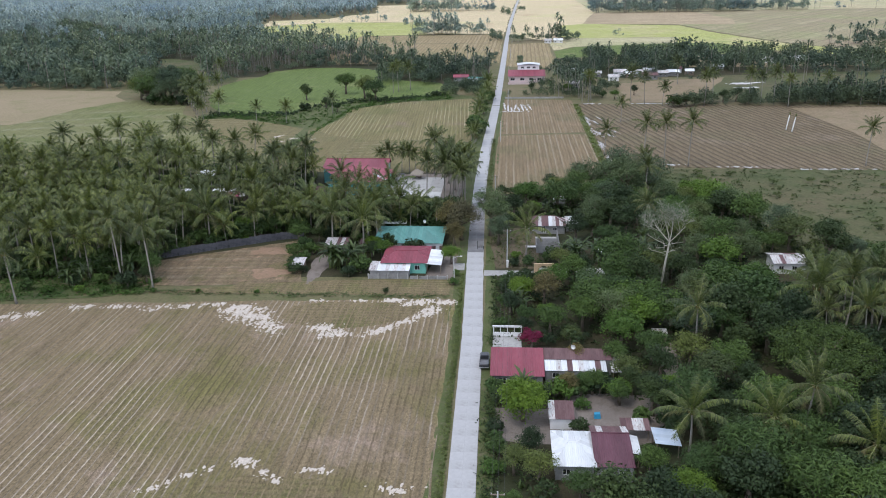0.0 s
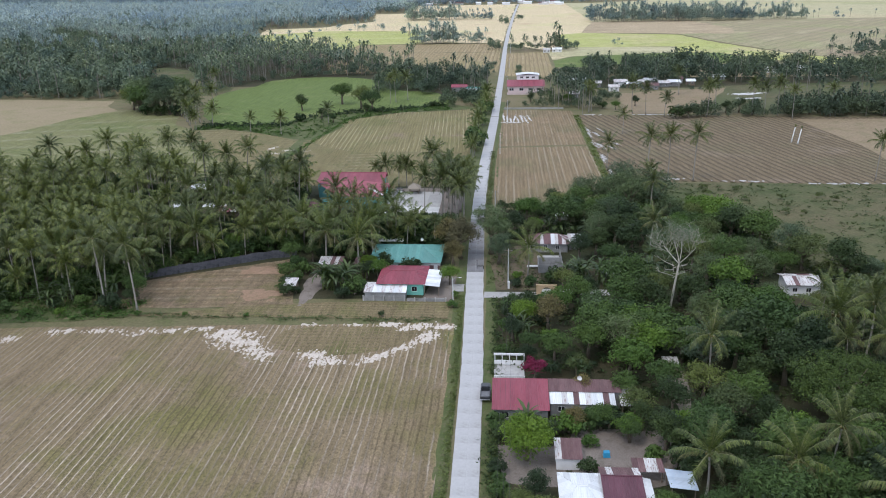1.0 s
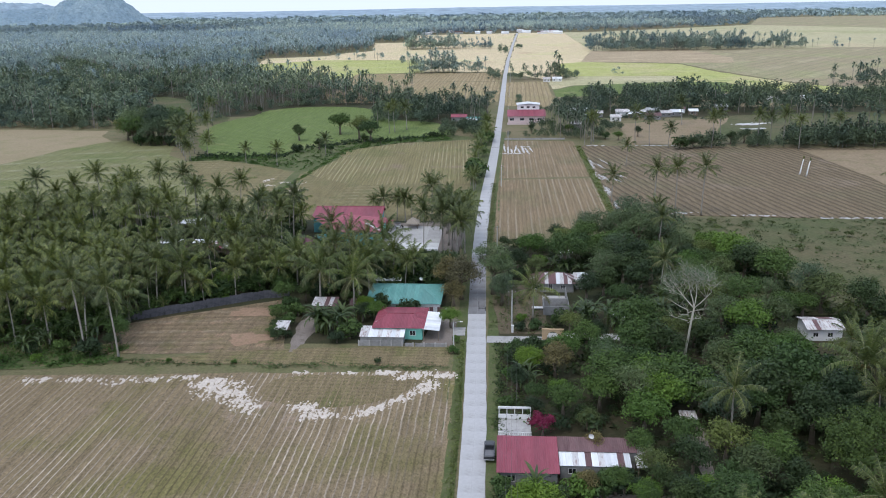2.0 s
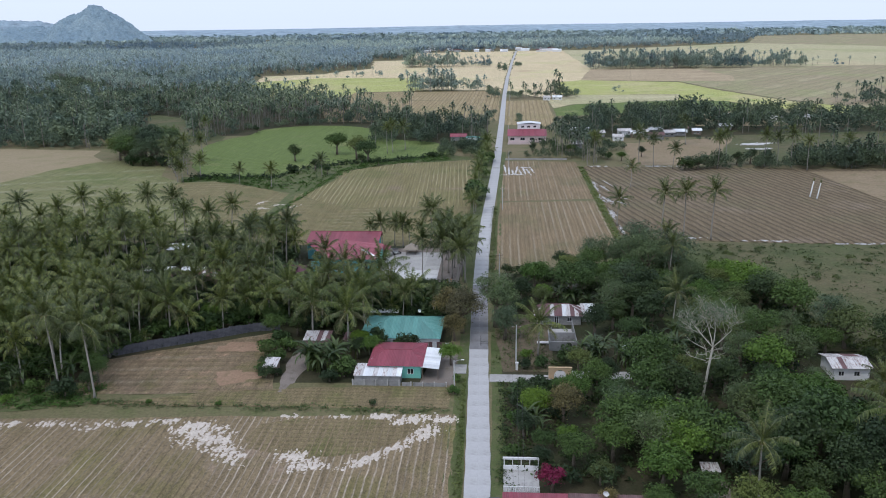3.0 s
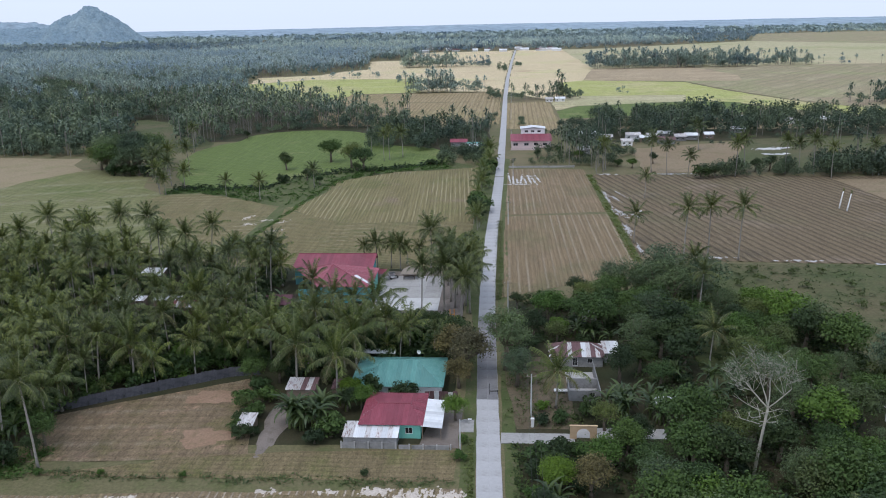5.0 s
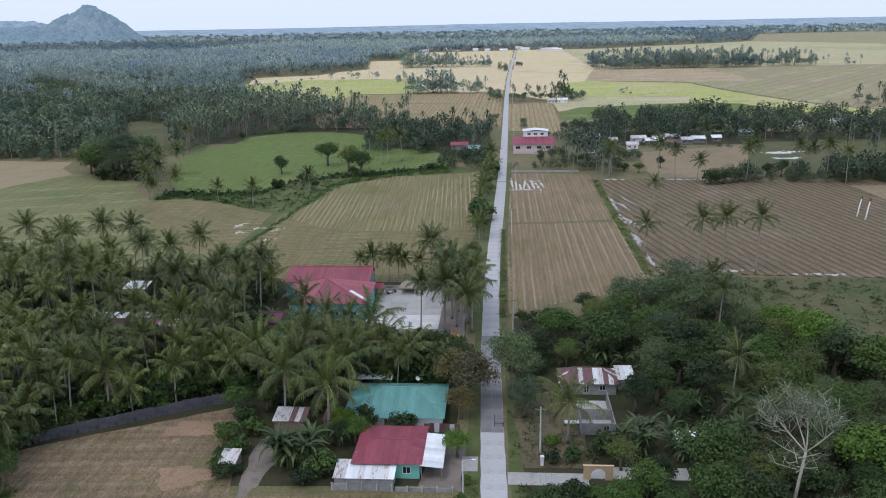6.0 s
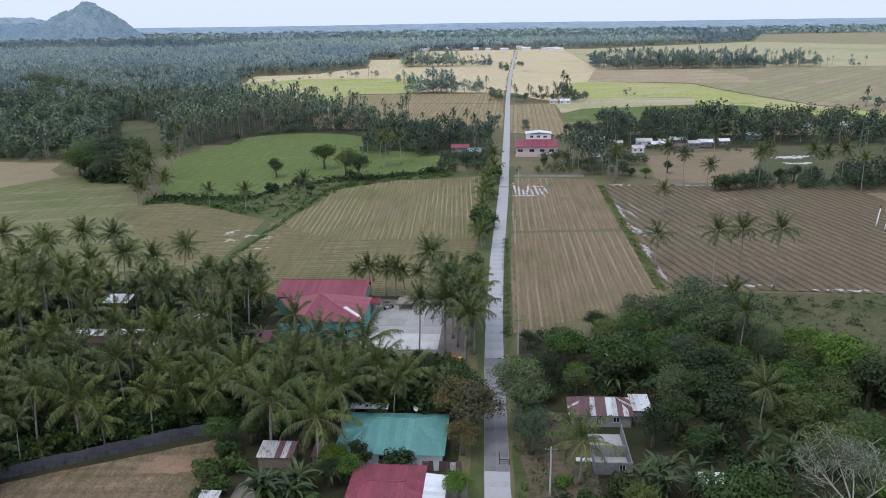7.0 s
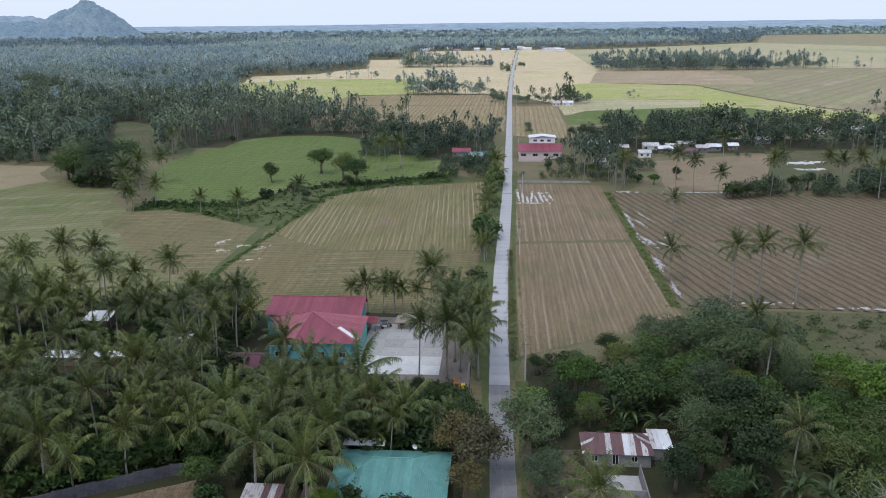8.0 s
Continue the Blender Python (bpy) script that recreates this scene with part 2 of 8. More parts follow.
# Darker road concrete: the shade of the roadside trees is painted into it.
M["concrete_shaded"] = plain("shaded_road_concrete", (0.19, 0.188, 0.195), (0.26, 0.255, 0.265), 0.6, 0.9, 0.3, 0.0, (0.15, 0.148, 0.15), 0.5, vary=0.04)
M["joint"] = plain("joint_filler", (0.35, 0.345, 0.345), (0.43, 0.42, 0.42), 3.0)
M["cement"] = plain("old_cement", (0.33, 0.32, 0.31), (0.42, 0.41, 0.4), 1.2, 0.9, 0.3, 0.0, (0.2, 0.195, 0.19))
M["cement_white"] = plain("pale_cement", (0.55, 0.55, 0.54), (0.66, 0.66, 0.66), 1.0, 0.9, 0.2, 0.0, (0.4, 0.4, 0.39))
M["block_wall"] = plain("weathered_block", (0.065, 0.066, 0.078), (0.125, 0.125, 0.138), 1.5, 0.95, 0.5, 0.0, (0.045, 0.047, 0.05), 0.5)
M["red_roof"] = sheet_metal("red_roof_paint", (0.21, 0.037, 0.057), (0.265, 0.062, 0.088), (0.155, 0.027, 0.04))
# Lighter copy of the roof red, painting in the light on the side slopes.
M["red_lit"] = sheet_metal("lit_red_roof", (0.27, 0.068, 0.092), (0.32, 0.1, 0.125), (0.21, 0.05, 0.068))
M["maroon_roof"] = sheet_metal("maroon_roof_paint", (0.095, 0.03, 0.045), (0.125, 0.048, 0.065), (0.07, 0.025, 0.03))
M["teal_roof"] = sheet_metal("teal_roof_paint", (0.09, 0.255, 0.235), (0.145, 0.325, 0.295), (0.07, 0.19, 0.172), 0.62)
M["zinc"] = sheet_metal("galvanised_sheet", (0.62, 0.64, 0.66), (0.72, 0.73, 0.75), (0.42, 0.38, 0.36), 0.62, 0.4)
M["zinc_old"] = sheet_metal("aged_zinc", (0.5, 0.49, 0.49), (0.62, 0.6, 0.6), (0.2, 0.11, 0.09), 0.5, 0.6)
M["rust"] = sheet_metal("rusted_sheet", (0.115, 0.06, 0.063), (0.175, 0.105, 0.105), (0.45, 0.42, 0.41), 0.64, 0.8)
M["blue_zinc"] = sheet_metal("bluish_sheet", (0.42, 0.5, 0.6), (0.5, 0.56, 0.64), (0.32, 0.36, 0.42), 0.6)
M["wall_green"] = plain("mint_wall", (0.16, 0.45, 0.38), (0.2, 0.52, 0.44), 1.5, 0.85, 0.1, 0.0, (0.14, 0.34, 0.29), 0.6)
M["wall_teal"] = plain("teal_wall", (0.1, 0.3, 0.33), (0.13, 0.36, 0.39), 1.0, 0.85, 0.1, 0.0, (0.08, 0.23, 0.25), 0.6)
M["wall_white"] = plain("white_wall", (0.68, 0.68, 0.68), (0.78, 0.77, 0.77), 0.8, 0.85, 0.1, 0.0, (0.5, 0.48, 0.47), 0.6)
M["wall_pink"] = plain("pale_pink_wall", (0.6, 0.47, 0.47), (0.66, 0.54, 0.54), 0.8, 0.85, 0.1, 0.0, (0.45, 0.36, 0.35), 0.6)
M["wall_grey"] = plain("bare_block", (0.22, 0.22, 0.22), (0.3, 0.295, 0.29), 1.6, 0.95, 0.4, 0.0, (0.14, 0.14, 0.135), 0.52)
M["wood"] = plain("weathered_wood", (0.17, 0.13, 0.1), (0.24, 0.19, 0.15), 3.0)
M["thatch"] = plain("nipa_thatch", (0.22, 0.19, 0.15), (0.32, 0.28, 0.24), 5.0, 0.95, 0.6)
M["glass"] = plain("dark_window_glass", (0.02, 0.022, 0.025), (0.035, 0.037, 0.04), 1.0, 0.15, 0.0, 0.0, None, 0.5, 0.5)
M["pole"] = plain("pole_concrete", (0.45, 0.45, 0.45), (0.55, 0.55, 0.54), 2.0)
M["wire"] = plain("cable", (0.05, 0.05, 0.05), (0.08, 0.08, 0.08), 2.0)
M["car_paint"] = plain("dark_car_paint", (0.035, 0.037, 0.045), (0.045, 0.047, 0.055), 2.0, 0.3, 0.0, 0.0, None, 0.5, 0.5)
M["car_bed"] = plain("grey_truck_bed", (0.16, 0.165, 0.18), (0.22, 0.22, 0.235), 3.0, 0.5)
M["tyre"] = plain("tyre_rubber", (0.02, 0.02, 0.02), (0.03, 0.03, 0.03), 4.0)
M["chrome"] = plain("bright_metal", (0.6, 0.6, 0.62), (0.7, 0.7, 0.72), 4.0, 0.3, 0.0, 0.8)
M["tarp_blue"] = plain("blue_tarp", (0.03, 0.25, 0.45), (0.05, 0.32, 0.52), 2.0, 0.5)
M["yellow_paint"] = plain("yellow_paint", (0.6, 0.42, 0.04), (0.68, 0.5, 0.07), 2.0, 0.6)
M["orange_wall"] = plain("pale_orange_wall", (0.5, 0.36, 0.22), (0.58, 0.43, 0.28), 1.2, 0.9, 0.2, 0.0, (0.36, 0.27, 0.19))
M["orange_paint"] = plain("orange_paint", (0.55, 0.22, 0.04), (0.6, 0.26, 0.06), 2.0, 0.6)
M["palm_trunk"] = plain("palm_trunk", (0.22, 0.2, 0.175), (0.35, 0.325, 0.29), 2.5, 0.95, 0.5)
M["bark"] = plain("bark", (0.13, 0.105, 0.08), (0.2, 0.165, 0.13), 3.0, 0.95, 0.6)
M["pale_bark"] = plain("pale_dead_bark", (0.3, 0.285, 0.235), (0.42, 0.4, 0.34), 3.0, 0.95, 0.4)
M["frond"] = leaf_mat("palm_frond", (0.03, 0.046, 0.014), (0.138, 0.165, 0.052), 0.28, 0.14, 0.45, spec=0.36)
M["rachis"] = plain("frond_midrib", (0.17, 0.18, 0.08), (0.27, 0.27, 0.14), 3.0, 0.6)
M["frond_old"] = leaf_mat("old_frond", (0.08, 0.085, 0.04), (0.17, 0.165, 0.08), 0.2)
M["frond_young"] = leaf_mat("young_frond", (0.042, 0.066, 0.017), (0.16, 0.195, 0.055), 0.22, 0.16, 0.45, spec=0.36)
M["coconut"] = plain("coconut_husk", (0.12, 0.11, 0.04), (0.2, 0.15, 0.06), 4.0)
M["leaf_dark"] = leaf_mat("leaf_dark", (0.028, 0.048, 0.02), (0.052, 0.082, 0.032))
M["leaf_mid"] = leaf_mat("leaf_mid", (0.042, 0.076, 0.023), (0.078, 0.13, 0.039))
M["leaf_bright"] = leaf_mat("leaf_bright", (0.063, 0.118, 0.022), (0.105, 0.182, 0.038))
M["leaf_lime"] = leaf_mat("leaf_lime", (0.075, 0.13, 0.016), (0.15, 0.24, 0.034), 0.12)
M["leaf_olive"] = leaf_mat("leaf_olive", (0.07, 0.094, 0.032), (0.125, 0.158, 0.058))
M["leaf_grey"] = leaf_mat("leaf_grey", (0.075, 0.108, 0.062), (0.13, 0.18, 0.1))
M["leaf_brown"] = leaf_mat("leaf_brown", (0.07, 0.064, 0.03), (0.21, 0.178, 0.09))
M["leaf_rain"] = leaf_mat("rain_tree_leaf", (0.036, 0.063, 0.016), (0.075, 0.115, 0.028), 0.1)
M["leaf_flower"] = leaf_mat("bougainvillea_flower", (0.15, 0.012, 0.045), (0.25, 0.025, 0.08), 0.1)
M["banana"] = leaf_mat("banana_leaf", (0.028, 0.048, 0.018), (0.078, 0.118, 0.042), 0.3, 0.25, 0.45, spec=0.45)
M["undergrowth"] = leaf_mat("undergrowth", (0.016, 0.03, 0.011), (0.075, 0.115, 0.036), 0.1, lump=0.15)
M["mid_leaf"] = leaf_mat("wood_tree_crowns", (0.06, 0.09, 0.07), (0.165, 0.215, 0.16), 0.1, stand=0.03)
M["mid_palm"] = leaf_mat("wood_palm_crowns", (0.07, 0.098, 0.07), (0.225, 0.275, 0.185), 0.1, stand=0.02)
# Next four crowns: haze painted into the colour, paler and bluer with distance.
M["far_palm"] = leaf_mat("hazed_palm_crowns", (0.12, 0.168, 0.168), (0.37, 0.45, 0.42), 0.1, stand=0.015)
M["far_palm_hazed"] = leaf_mat("hazed_farther_palms", (0.23, 0.305, 0.335), (0.49, 0.585, 0.6), 0.1, stand=0.008)
M["far_leaf_hazed"] = leaf_mat("hazed_farther_trees", (0.12, 0.168, 0.168), (0.25, 0.315, 0.29), 0.1, stand=0.01)
M["far_leaf"] = leaf_mat("hazed_tree_crowns", (0.065, 0.096, 0.072), (0.155, 0.2, 0.135), 0.1, stand=0.03)
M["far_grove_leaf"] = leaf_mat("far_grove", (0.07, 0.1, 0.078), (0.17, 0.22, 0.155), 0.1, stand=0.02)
M["hamlet_leaf"] = leaf_mat("hamlet_trees", (0.036, 0.056, 0.04), (0.12, 0.16, 0.1), 0.1, stand=0.03)
M["hamlet_palm"] = leaf_mat("hamlet_palm_crowns", (0.035, 0.052, 0.038), (0.125, 0.16, 0.105), 0.1, stand=0.03)
# Horizon woods: the blue is distance haze put into the leaf colour.
M["far_wood"] = leaf_mat("hazed_far_woods", (0.16, 0.22, 0.25), (0.28, 0.35, 0.39), 0.1, stand=0.004)
M["farthest_wood_hazed"] = leaf_mat("hazed_farthest_woods", (0.22, 0.295, 0.345), (0.29, 0.365, 0.415), 0.1, stand=0.002)
# Hill and mountain blues carry the air's haze as painted colour.
M["hill"] = earth("hazed_wooded_hill", (0.19, 0.27, 0.33), (0.25, 0.33, 0.37), (0.12, 0.19, 0.24), 0.008, 0.05, 0.12, 1.0)
M["mountain"] = earth("hazed_mountain", (0.27, 0.35, 0.42), (0.31, 0.39, 0.45), (0.24, 0.32, 0.39), 0.001, 0.004, 0.02, 0.1)


# ---- mesh helpers ----
class Build:
    """Collects vertices and faces for one mesh."""

    def __init__(self):
        self.v, self.f, self.m = [], [], []

    def add(self, verts, faces, slot=0):
        n = len(self.v)
        self.v += [tuple(p) for p in verts]
        self.f += [tuple(n + k for k in f) for f in faces]
        self.m += [slot] * len(faces)
        return self

    def box(self, x0, x1, y0, y1, z0, z1, slot=0):
        vs = [(x, y, z) for z in (z0, z1) for y in (y0, y1) for x in (x0, x1)]
        return self.add(vs, [(0, 2, 3, 1), (4, 5, 7, 6), (0, 1, 5, 4), (2, 6, 7, 3), (0, 4, 6, 2), (1, 3, 7, 5)], slot)

    def tube(self, pts, radii, sides=6, slot=0):
        pts = [Vector(p) for p in pts]
        vs, fs = [], []
        for i, (p, r) in enumerate(zip(pts, radii)):
            d = (pts[min(i + 1, len(pts) - 1)] - pts[max(i - 1, 0)]).normalized()
            a = d.orthogonal().normalized() if abs(d.z) < 0.9 else Vector((1, 0, 0))
            a = (a - d * a.dot(d)).normalized()
            b = d.cross(a)
            for k in range(sides):
                w = 2 * math.pi * k / sides
                vs.append(p + (a * math.cos(w) + b * math.sin(w)) * r)
        for i in range(len(pts) - 1):
            for k in range(sides):
                j = (k + 1) % sides
                fs.append((i * sides + k, i * sides + j, (i + 1) * sides + j, (i + 1) * sides + k))
        fs.append(tuple(range(sides))[::-1])
        fs.append(tuple((len(pts) - 1) * sides + k for k in range(sides)))
        return self.add(vs, fs, slot)

    def mesh(self, name, *mats, smooth=False):
        me = bpy.data.meshes.new(name)
        me.from_pydata(self.v, [], self.f)
        for k in mats:
            me.materials.append(M[k])
        me.polygons.foreach_set("material_index", self.m)
        if smooth:
            me.polygons.foreach_set("use_smooth", [True] * len(self.f))
        me.update()
        return me


def quads_mesh(name, verts, mat, slots=None, mats=()):
    """A mesh of separate quads from an array of shape (n, 4, 3)."""
    n = len(verts)
    me = bpy.data.meshes.new(name)
    me.vertices.add(4 * n)
    me.vertices.foreach_set("co", np.asarray(verts, dtype=np.float32).ravel())
    me.loops.add(4 * n)
    me.loops.foreach_set("vertex_index", np.arange(4 * n, dtype=np.int32))
    me.polygons.add(n)
    me.polygons.foreach_set("loop_start", np.arange(0, 4 * n, 4, dtype=np.int32))
    for key in (mat, *mats):
        me.materials.append(M[key])
    if slots is not None:
        me.polygons.foreach_set("material_index", np.asarray(slots, dtype=np.int32))
    me.update(calc_edges=True)
    return me


def faces_mesh(name, verts, faces, mats, slots=None):
    """A mesh from arrays of vertices and of triangles or quads of one kind."""
    k, n = faces.shape[1], len(faces)
    me = bpy.data.meshes.new(name)
    me.vertices.add(len(verts))
    me.vertices.foreach_set("co", np.asarray(verts, dtype=np.float32).ravel())
    me.loops.add(k * n)
    me.loops.foreach_set("vertex_index", faces.astype(np.int32).ravel())
    me.polygons.add(n)
    me.polygons.foreach_set("loop_start", np.arange(0, k * n, k, dtype=np.int32))
    for key in mats:
        me.materials.append(M[key])
    if slots is not None:
        me.polygons.foreach_set("material_index", np.asarray(slots, dtype=np.int32))
    me.update(calc_edges=True)
    return me


def part(name, me, parent, label=""):
    ob = new(name, me)
    ob.parent = parent
    return tagged(ob, label) if label else ob


def thing(name, label, category, m=None, group="", kind=""):
    ob = new(name)
    ob.empty_display_size = 0.3
    if m is not None:
        ob.matrix_world = m
    return tagged(ob, label, category, group, kind)


def structure(name, me, label, category):
    return tagged(new(name, me), label, category, kind="structure")


# ---- the ground and the fields ----
def grid(name, corners, nu, nv, z, mat, ridge=0.0, period=1.0, turn=0.0, rough_z=0.0, ragged=0.0):
    """A field: four corners (anticlockwise), nu by nv cells, ridges along its rows, an uneven edge."""
    c = np.array(corners, dtype=float)
    u, v = np.meshgrid(np.linspace(0, 1, nu + 1), np.linspace(0, 1, nv + 1))
    u, v = u.ravel(), v.ravel()
    p = (c[0] * ((1 - u) * (1 - v))[:, None] + c[1] * (u * (1 - v))[:, None] + c[2] * (u * v)[:, None] + c[3] * ((1 - u) * v)[:, None])
    if ragged:
        edge = np.maximum(np.abs(u - 0.5), np.abs(v - 0.5)) * 2
        w = np.sin(p[:, 0] * 0.17 + p[:, 1] * 0.11) + 0.6 * np.sin(p[:, 0] * 0.43 - p[:, 1] * 0.37 + 1.3)
        p = p + ragged * (edge ** 8 * w)[:, None] * np.sign(p - c.mean(axis=0)) * 0.5
    a = radians(turn)
    across = p[:, 0] * math.cos(a) - p[:, 1] * math.sin(a)
    h = z + ridge * (0.5 + 0.5 * np.sin(2 * math.pi * across / period))
    h += rough_z * np.sin(p[:, 0] * 0.7 + 2 * np.sin(p[:, 1] * 0.31)) * np.sin(p[:, 1] * 0.53)
    k = np.arange((nu + 1) * (nv + 1)).reshape(nv + 1, nu + 1)
    f = np.stack([k[:-1, :-1], k[:-1, 1:], k[1:, 1:], k[1:, :-1]], axis=-1).reshape(-1, 4)
    me = faces_mesh(name, np.column_stack([p, h]), f, [mat])
    me.polygons.foreach_set("use_smooth", [True] * len(f))
    return me


structure("ground", grid("ground", [(-4200, -700), (4200, -700), (4200, 4750), (-4200, 4750)], 60, 40, 0.0, "ground"),
          "flat plain of dry grass and farm soil", "ground")


def field(name, corners, mat, label, z=0.03, nu=24, nv=24, **kw):
    return structure(name, grid(name, corners, nu, nv, z, mat, **kw), label, "field")


field("field_1", [(-125, 80), (-9.7, 80), (-10.6, 162.5), (-125, 155)], "field_near", "harvested rice field with straw-striped brown stubble rows", 0.04, 460, 60, ridge=0.1, period=1.25, ragged=0.4)
field("field_2", [(-82, 163.5), (-12, 164.5), (-12, 174), (-50, 172)], "strip", "narrow grassy stubble strip beside the rice field", 0.035, 60, 36, ridge=0.06, period=1.3, turn=90, ragged=0.5)
field("field_3", [(-86, 167), (-47, 171), (-55.5, 201.5), (-90, 183.5)], "small_field", "small brown stubble field in front of the block wall", 0.07, 60, 60, ridge=0.03, period=2.3, turn=86, rough_z=0.05, ragged=0.8)


def plot(name, corners, mat, label, z, waver=1.0, curved=False, step=9.0):
    """A field whose outline bends and wavers as a farmed boundary does."""
    pts = [Vector(p) for p in corners]
    if curved:
        pts = [q for a, b in zip(pts, pts[1:] + pts[:1]) for q in (a.lerp(b, 0.22), a.lerp(b, 0.78))]
    out = []
    for a, b in zip(pts, pts[1:] + pts[:1]):
        n = max(1, round((b - a).length / step))
        side = Vector((a.y - b.y, b.x - a.x)).normalized()
        for k in range(n):
            p = a.lerp(b, k / n)
            out.append(p + side * waver * (noise.noise(Vector((p.x * 0.03, p.y * 0.03, 3.0))) + 0.6 * noise.noise(Vector((p.x * 0.13, p.y * 0.13, 8.0)))))
    me = Build().add([(p.x, p.y, z) for p in out], [tuple(range(len(out)))]).mesh(name, mat)
    return structure(name, me, label, "field")


plot("field_32", [(-90, 279), (-14.5, 276.5), (-14.5, 334), (-60, 332), (-78, 345), (-91, 357)], "field_mid_x", "harvested field with rows across the road's line", 0.05, 0.5)
plot("field_4", [(-81, 408), (-75, 416), (-65, 426), (-54, 434), (-39, 437), (-15.5, 445), (-14.5, 334.5), (-60, 332.5), (-78, 345.5), (-89, 358.5)], "field_mid", "harvested field with pale straw rows beside the road", 0.055, 0.8, step=5)
plot("field_5", [(-420, 262), (-210, 262), (-91, 290), (-92, 357), (-98, 363), (-108, 371), (-122, 380), (-136, 387), (-150, 384), (-166, 400), (-180, 446), (-216, 446), (-231, 416), (-241, 371), (-420, 330)],
     "field_olive", "fallow olive-green field behind the palm grove", 0.05, 1.2)
plot("field_6", [(-93, 299), (-92.5, 357), (-98, 362.5), (-108, 370.5), (-122, 379), (-136, 386), (-150, 382), (-155, 366), (-132, 342), (-112, 312)], "field_mid_x", "brownish stubble with cross rows beside the dyke", 0.058, 3.0, True, 5)
plot("field_7", [(-241, 371), (-235, 390), (-231, 416), (-216, 443), (-231, 462), (-236, 480), (-291, 488), (-460, 490), (-460, 360)], "tan", "dry tan field at the edge of the palm woods", 0.055, 1.2)
plot("field_8", [(-144, 400), (-165, 432), (-181, 498), (-176, 525), (-166, 542), (-167, 568), (-155, 585), (-135, 592), (-109, 588), (-85, 568), (-79, 530), (-64, 517), (-46, 512), (-33, 491), (-31, 464), (-43, 450),
                 (-58, 444), (-70, 440), (-86, 434), (-104, 416), (-109, 399), (-128, 397)], "green", "bright green young rice field", 0.06, 1.6, True, 6)
plot("field_9", [(-232, 500), (-181, 498), (-176, 525), (-196, 560), (-222, 612), (-275, 665), (-288, 660), (-240, 560)], "scrub", "rough grass clearing behind the big trees", 0.055, 3.0, True)
field("field_10", [(-4.4, 252), (36, 276), (34.5, 346), (-3.3, 342)], "field_right", "harvested field of fine tan rows", 0.055, 170, 40, ridge=0.05, period=1.3, ragged=0.3)
field("field_11", [(-3.2, 345), (34.4, 349), (34.8, 438), (-1.2, 440)], "field_right", "harvested brown field with pale straw rows", 0.055, 170, 40, ridge=0.05, period=1.3, ragged=0.3)
field("field_12", [(37.5, 286), (190, 278), (190, 412), (37.5, 424)], "plough", "ploughed field with dark diagonal furrows", 0.04, 520, 40, ridge=0.22, period=3.1, turn=-13, ragged=0.5)
field("field_13", [(36, 196), (230, 190), (230, 276), (37, 284)], "scrub", "overgrown scrub pasture", 0.2, 60, 40, rough_z=0.12, ragged=1.0)
field("field_14", [(62, 427), (98, 428), (137, 524), (66, 500)], "brown", "bare brown field behind the palm row", 0.05, 20, 20, ragged=1.5)
plot("field_38", [(144, 312), (146, 346), (141, 393), (139, 408), (300, 412), (300, 290), (150, 283)], "brown", "brown stubble field beyond the furrows", 0.27, 1.0)
field("field_15", [(106, 428), (300, 420), (300, 560), (132, 530)], "scrub", "wet green pasture with a muddy pond", 0.04, 20, 20, ragged=1.5)
plot("field_16", [(-175, 772), (-5, 770), (-6, 613), (-130, 613)], "far_rows", "far harvested field with tan rows", 0.05, 1.5)
plot("field_17", [(-175, 862), (-4, 868), (-5, 773), (-175, 775)], "far_rows", "far harvested field with pale rows", 0.053, 1.5)
plot("field_18", [(0.2, 760), (37, 770), (36, 632), (31, 578), (-0.8, 590)], "far_rows", "far field with orange-brown rows", 0.056, 1.0)
plot("field_19", [(37, 641), (54, 641), (106, 659), (160, 650), (330, 600), (330, 575), (34, 578)], "tan", "far dry field behind the hamlet", 0.05, 1.5)
plot("field_20", [(38.5, 689), (59, 726), (150, 752), (187, 743), (200, 700), (160, 651), (106, 660), (54, 642), (38, 642)], "green", "far dull green rice field", 0.062, 1.5)
plot("field_21", [(38, 766), (68, 814), (164, 811), (150, 753), (59, 727), (39, 697)], "straw_green", "far pale green-tan strip field", 0.068, 2.0)
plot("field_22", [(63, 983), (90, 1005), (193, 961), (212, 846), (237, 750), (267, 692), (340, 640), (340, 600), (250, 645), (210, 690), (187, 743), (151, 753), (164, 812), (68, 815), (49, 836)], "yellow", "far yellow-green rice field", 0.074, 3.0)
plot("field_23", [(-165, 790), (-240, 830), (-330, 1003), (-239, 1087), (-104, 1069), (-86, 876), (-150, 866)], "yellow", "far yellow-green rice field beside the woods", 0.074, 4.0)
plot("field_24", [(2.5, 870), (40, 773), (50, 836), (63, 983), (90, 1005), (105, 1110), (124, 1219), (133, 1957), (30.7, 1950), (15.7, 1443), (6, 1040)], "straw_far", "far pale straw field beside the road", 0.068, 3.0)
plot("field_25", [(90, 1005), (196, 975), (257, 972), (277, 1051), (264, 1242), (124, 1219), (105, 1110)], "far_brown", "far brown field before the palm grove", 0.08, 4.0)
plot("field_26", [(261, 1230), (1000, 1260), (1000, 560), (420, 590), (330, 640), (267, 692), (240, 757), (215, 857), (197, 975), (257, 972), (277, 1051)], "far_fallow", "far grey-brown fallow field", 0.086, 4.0)
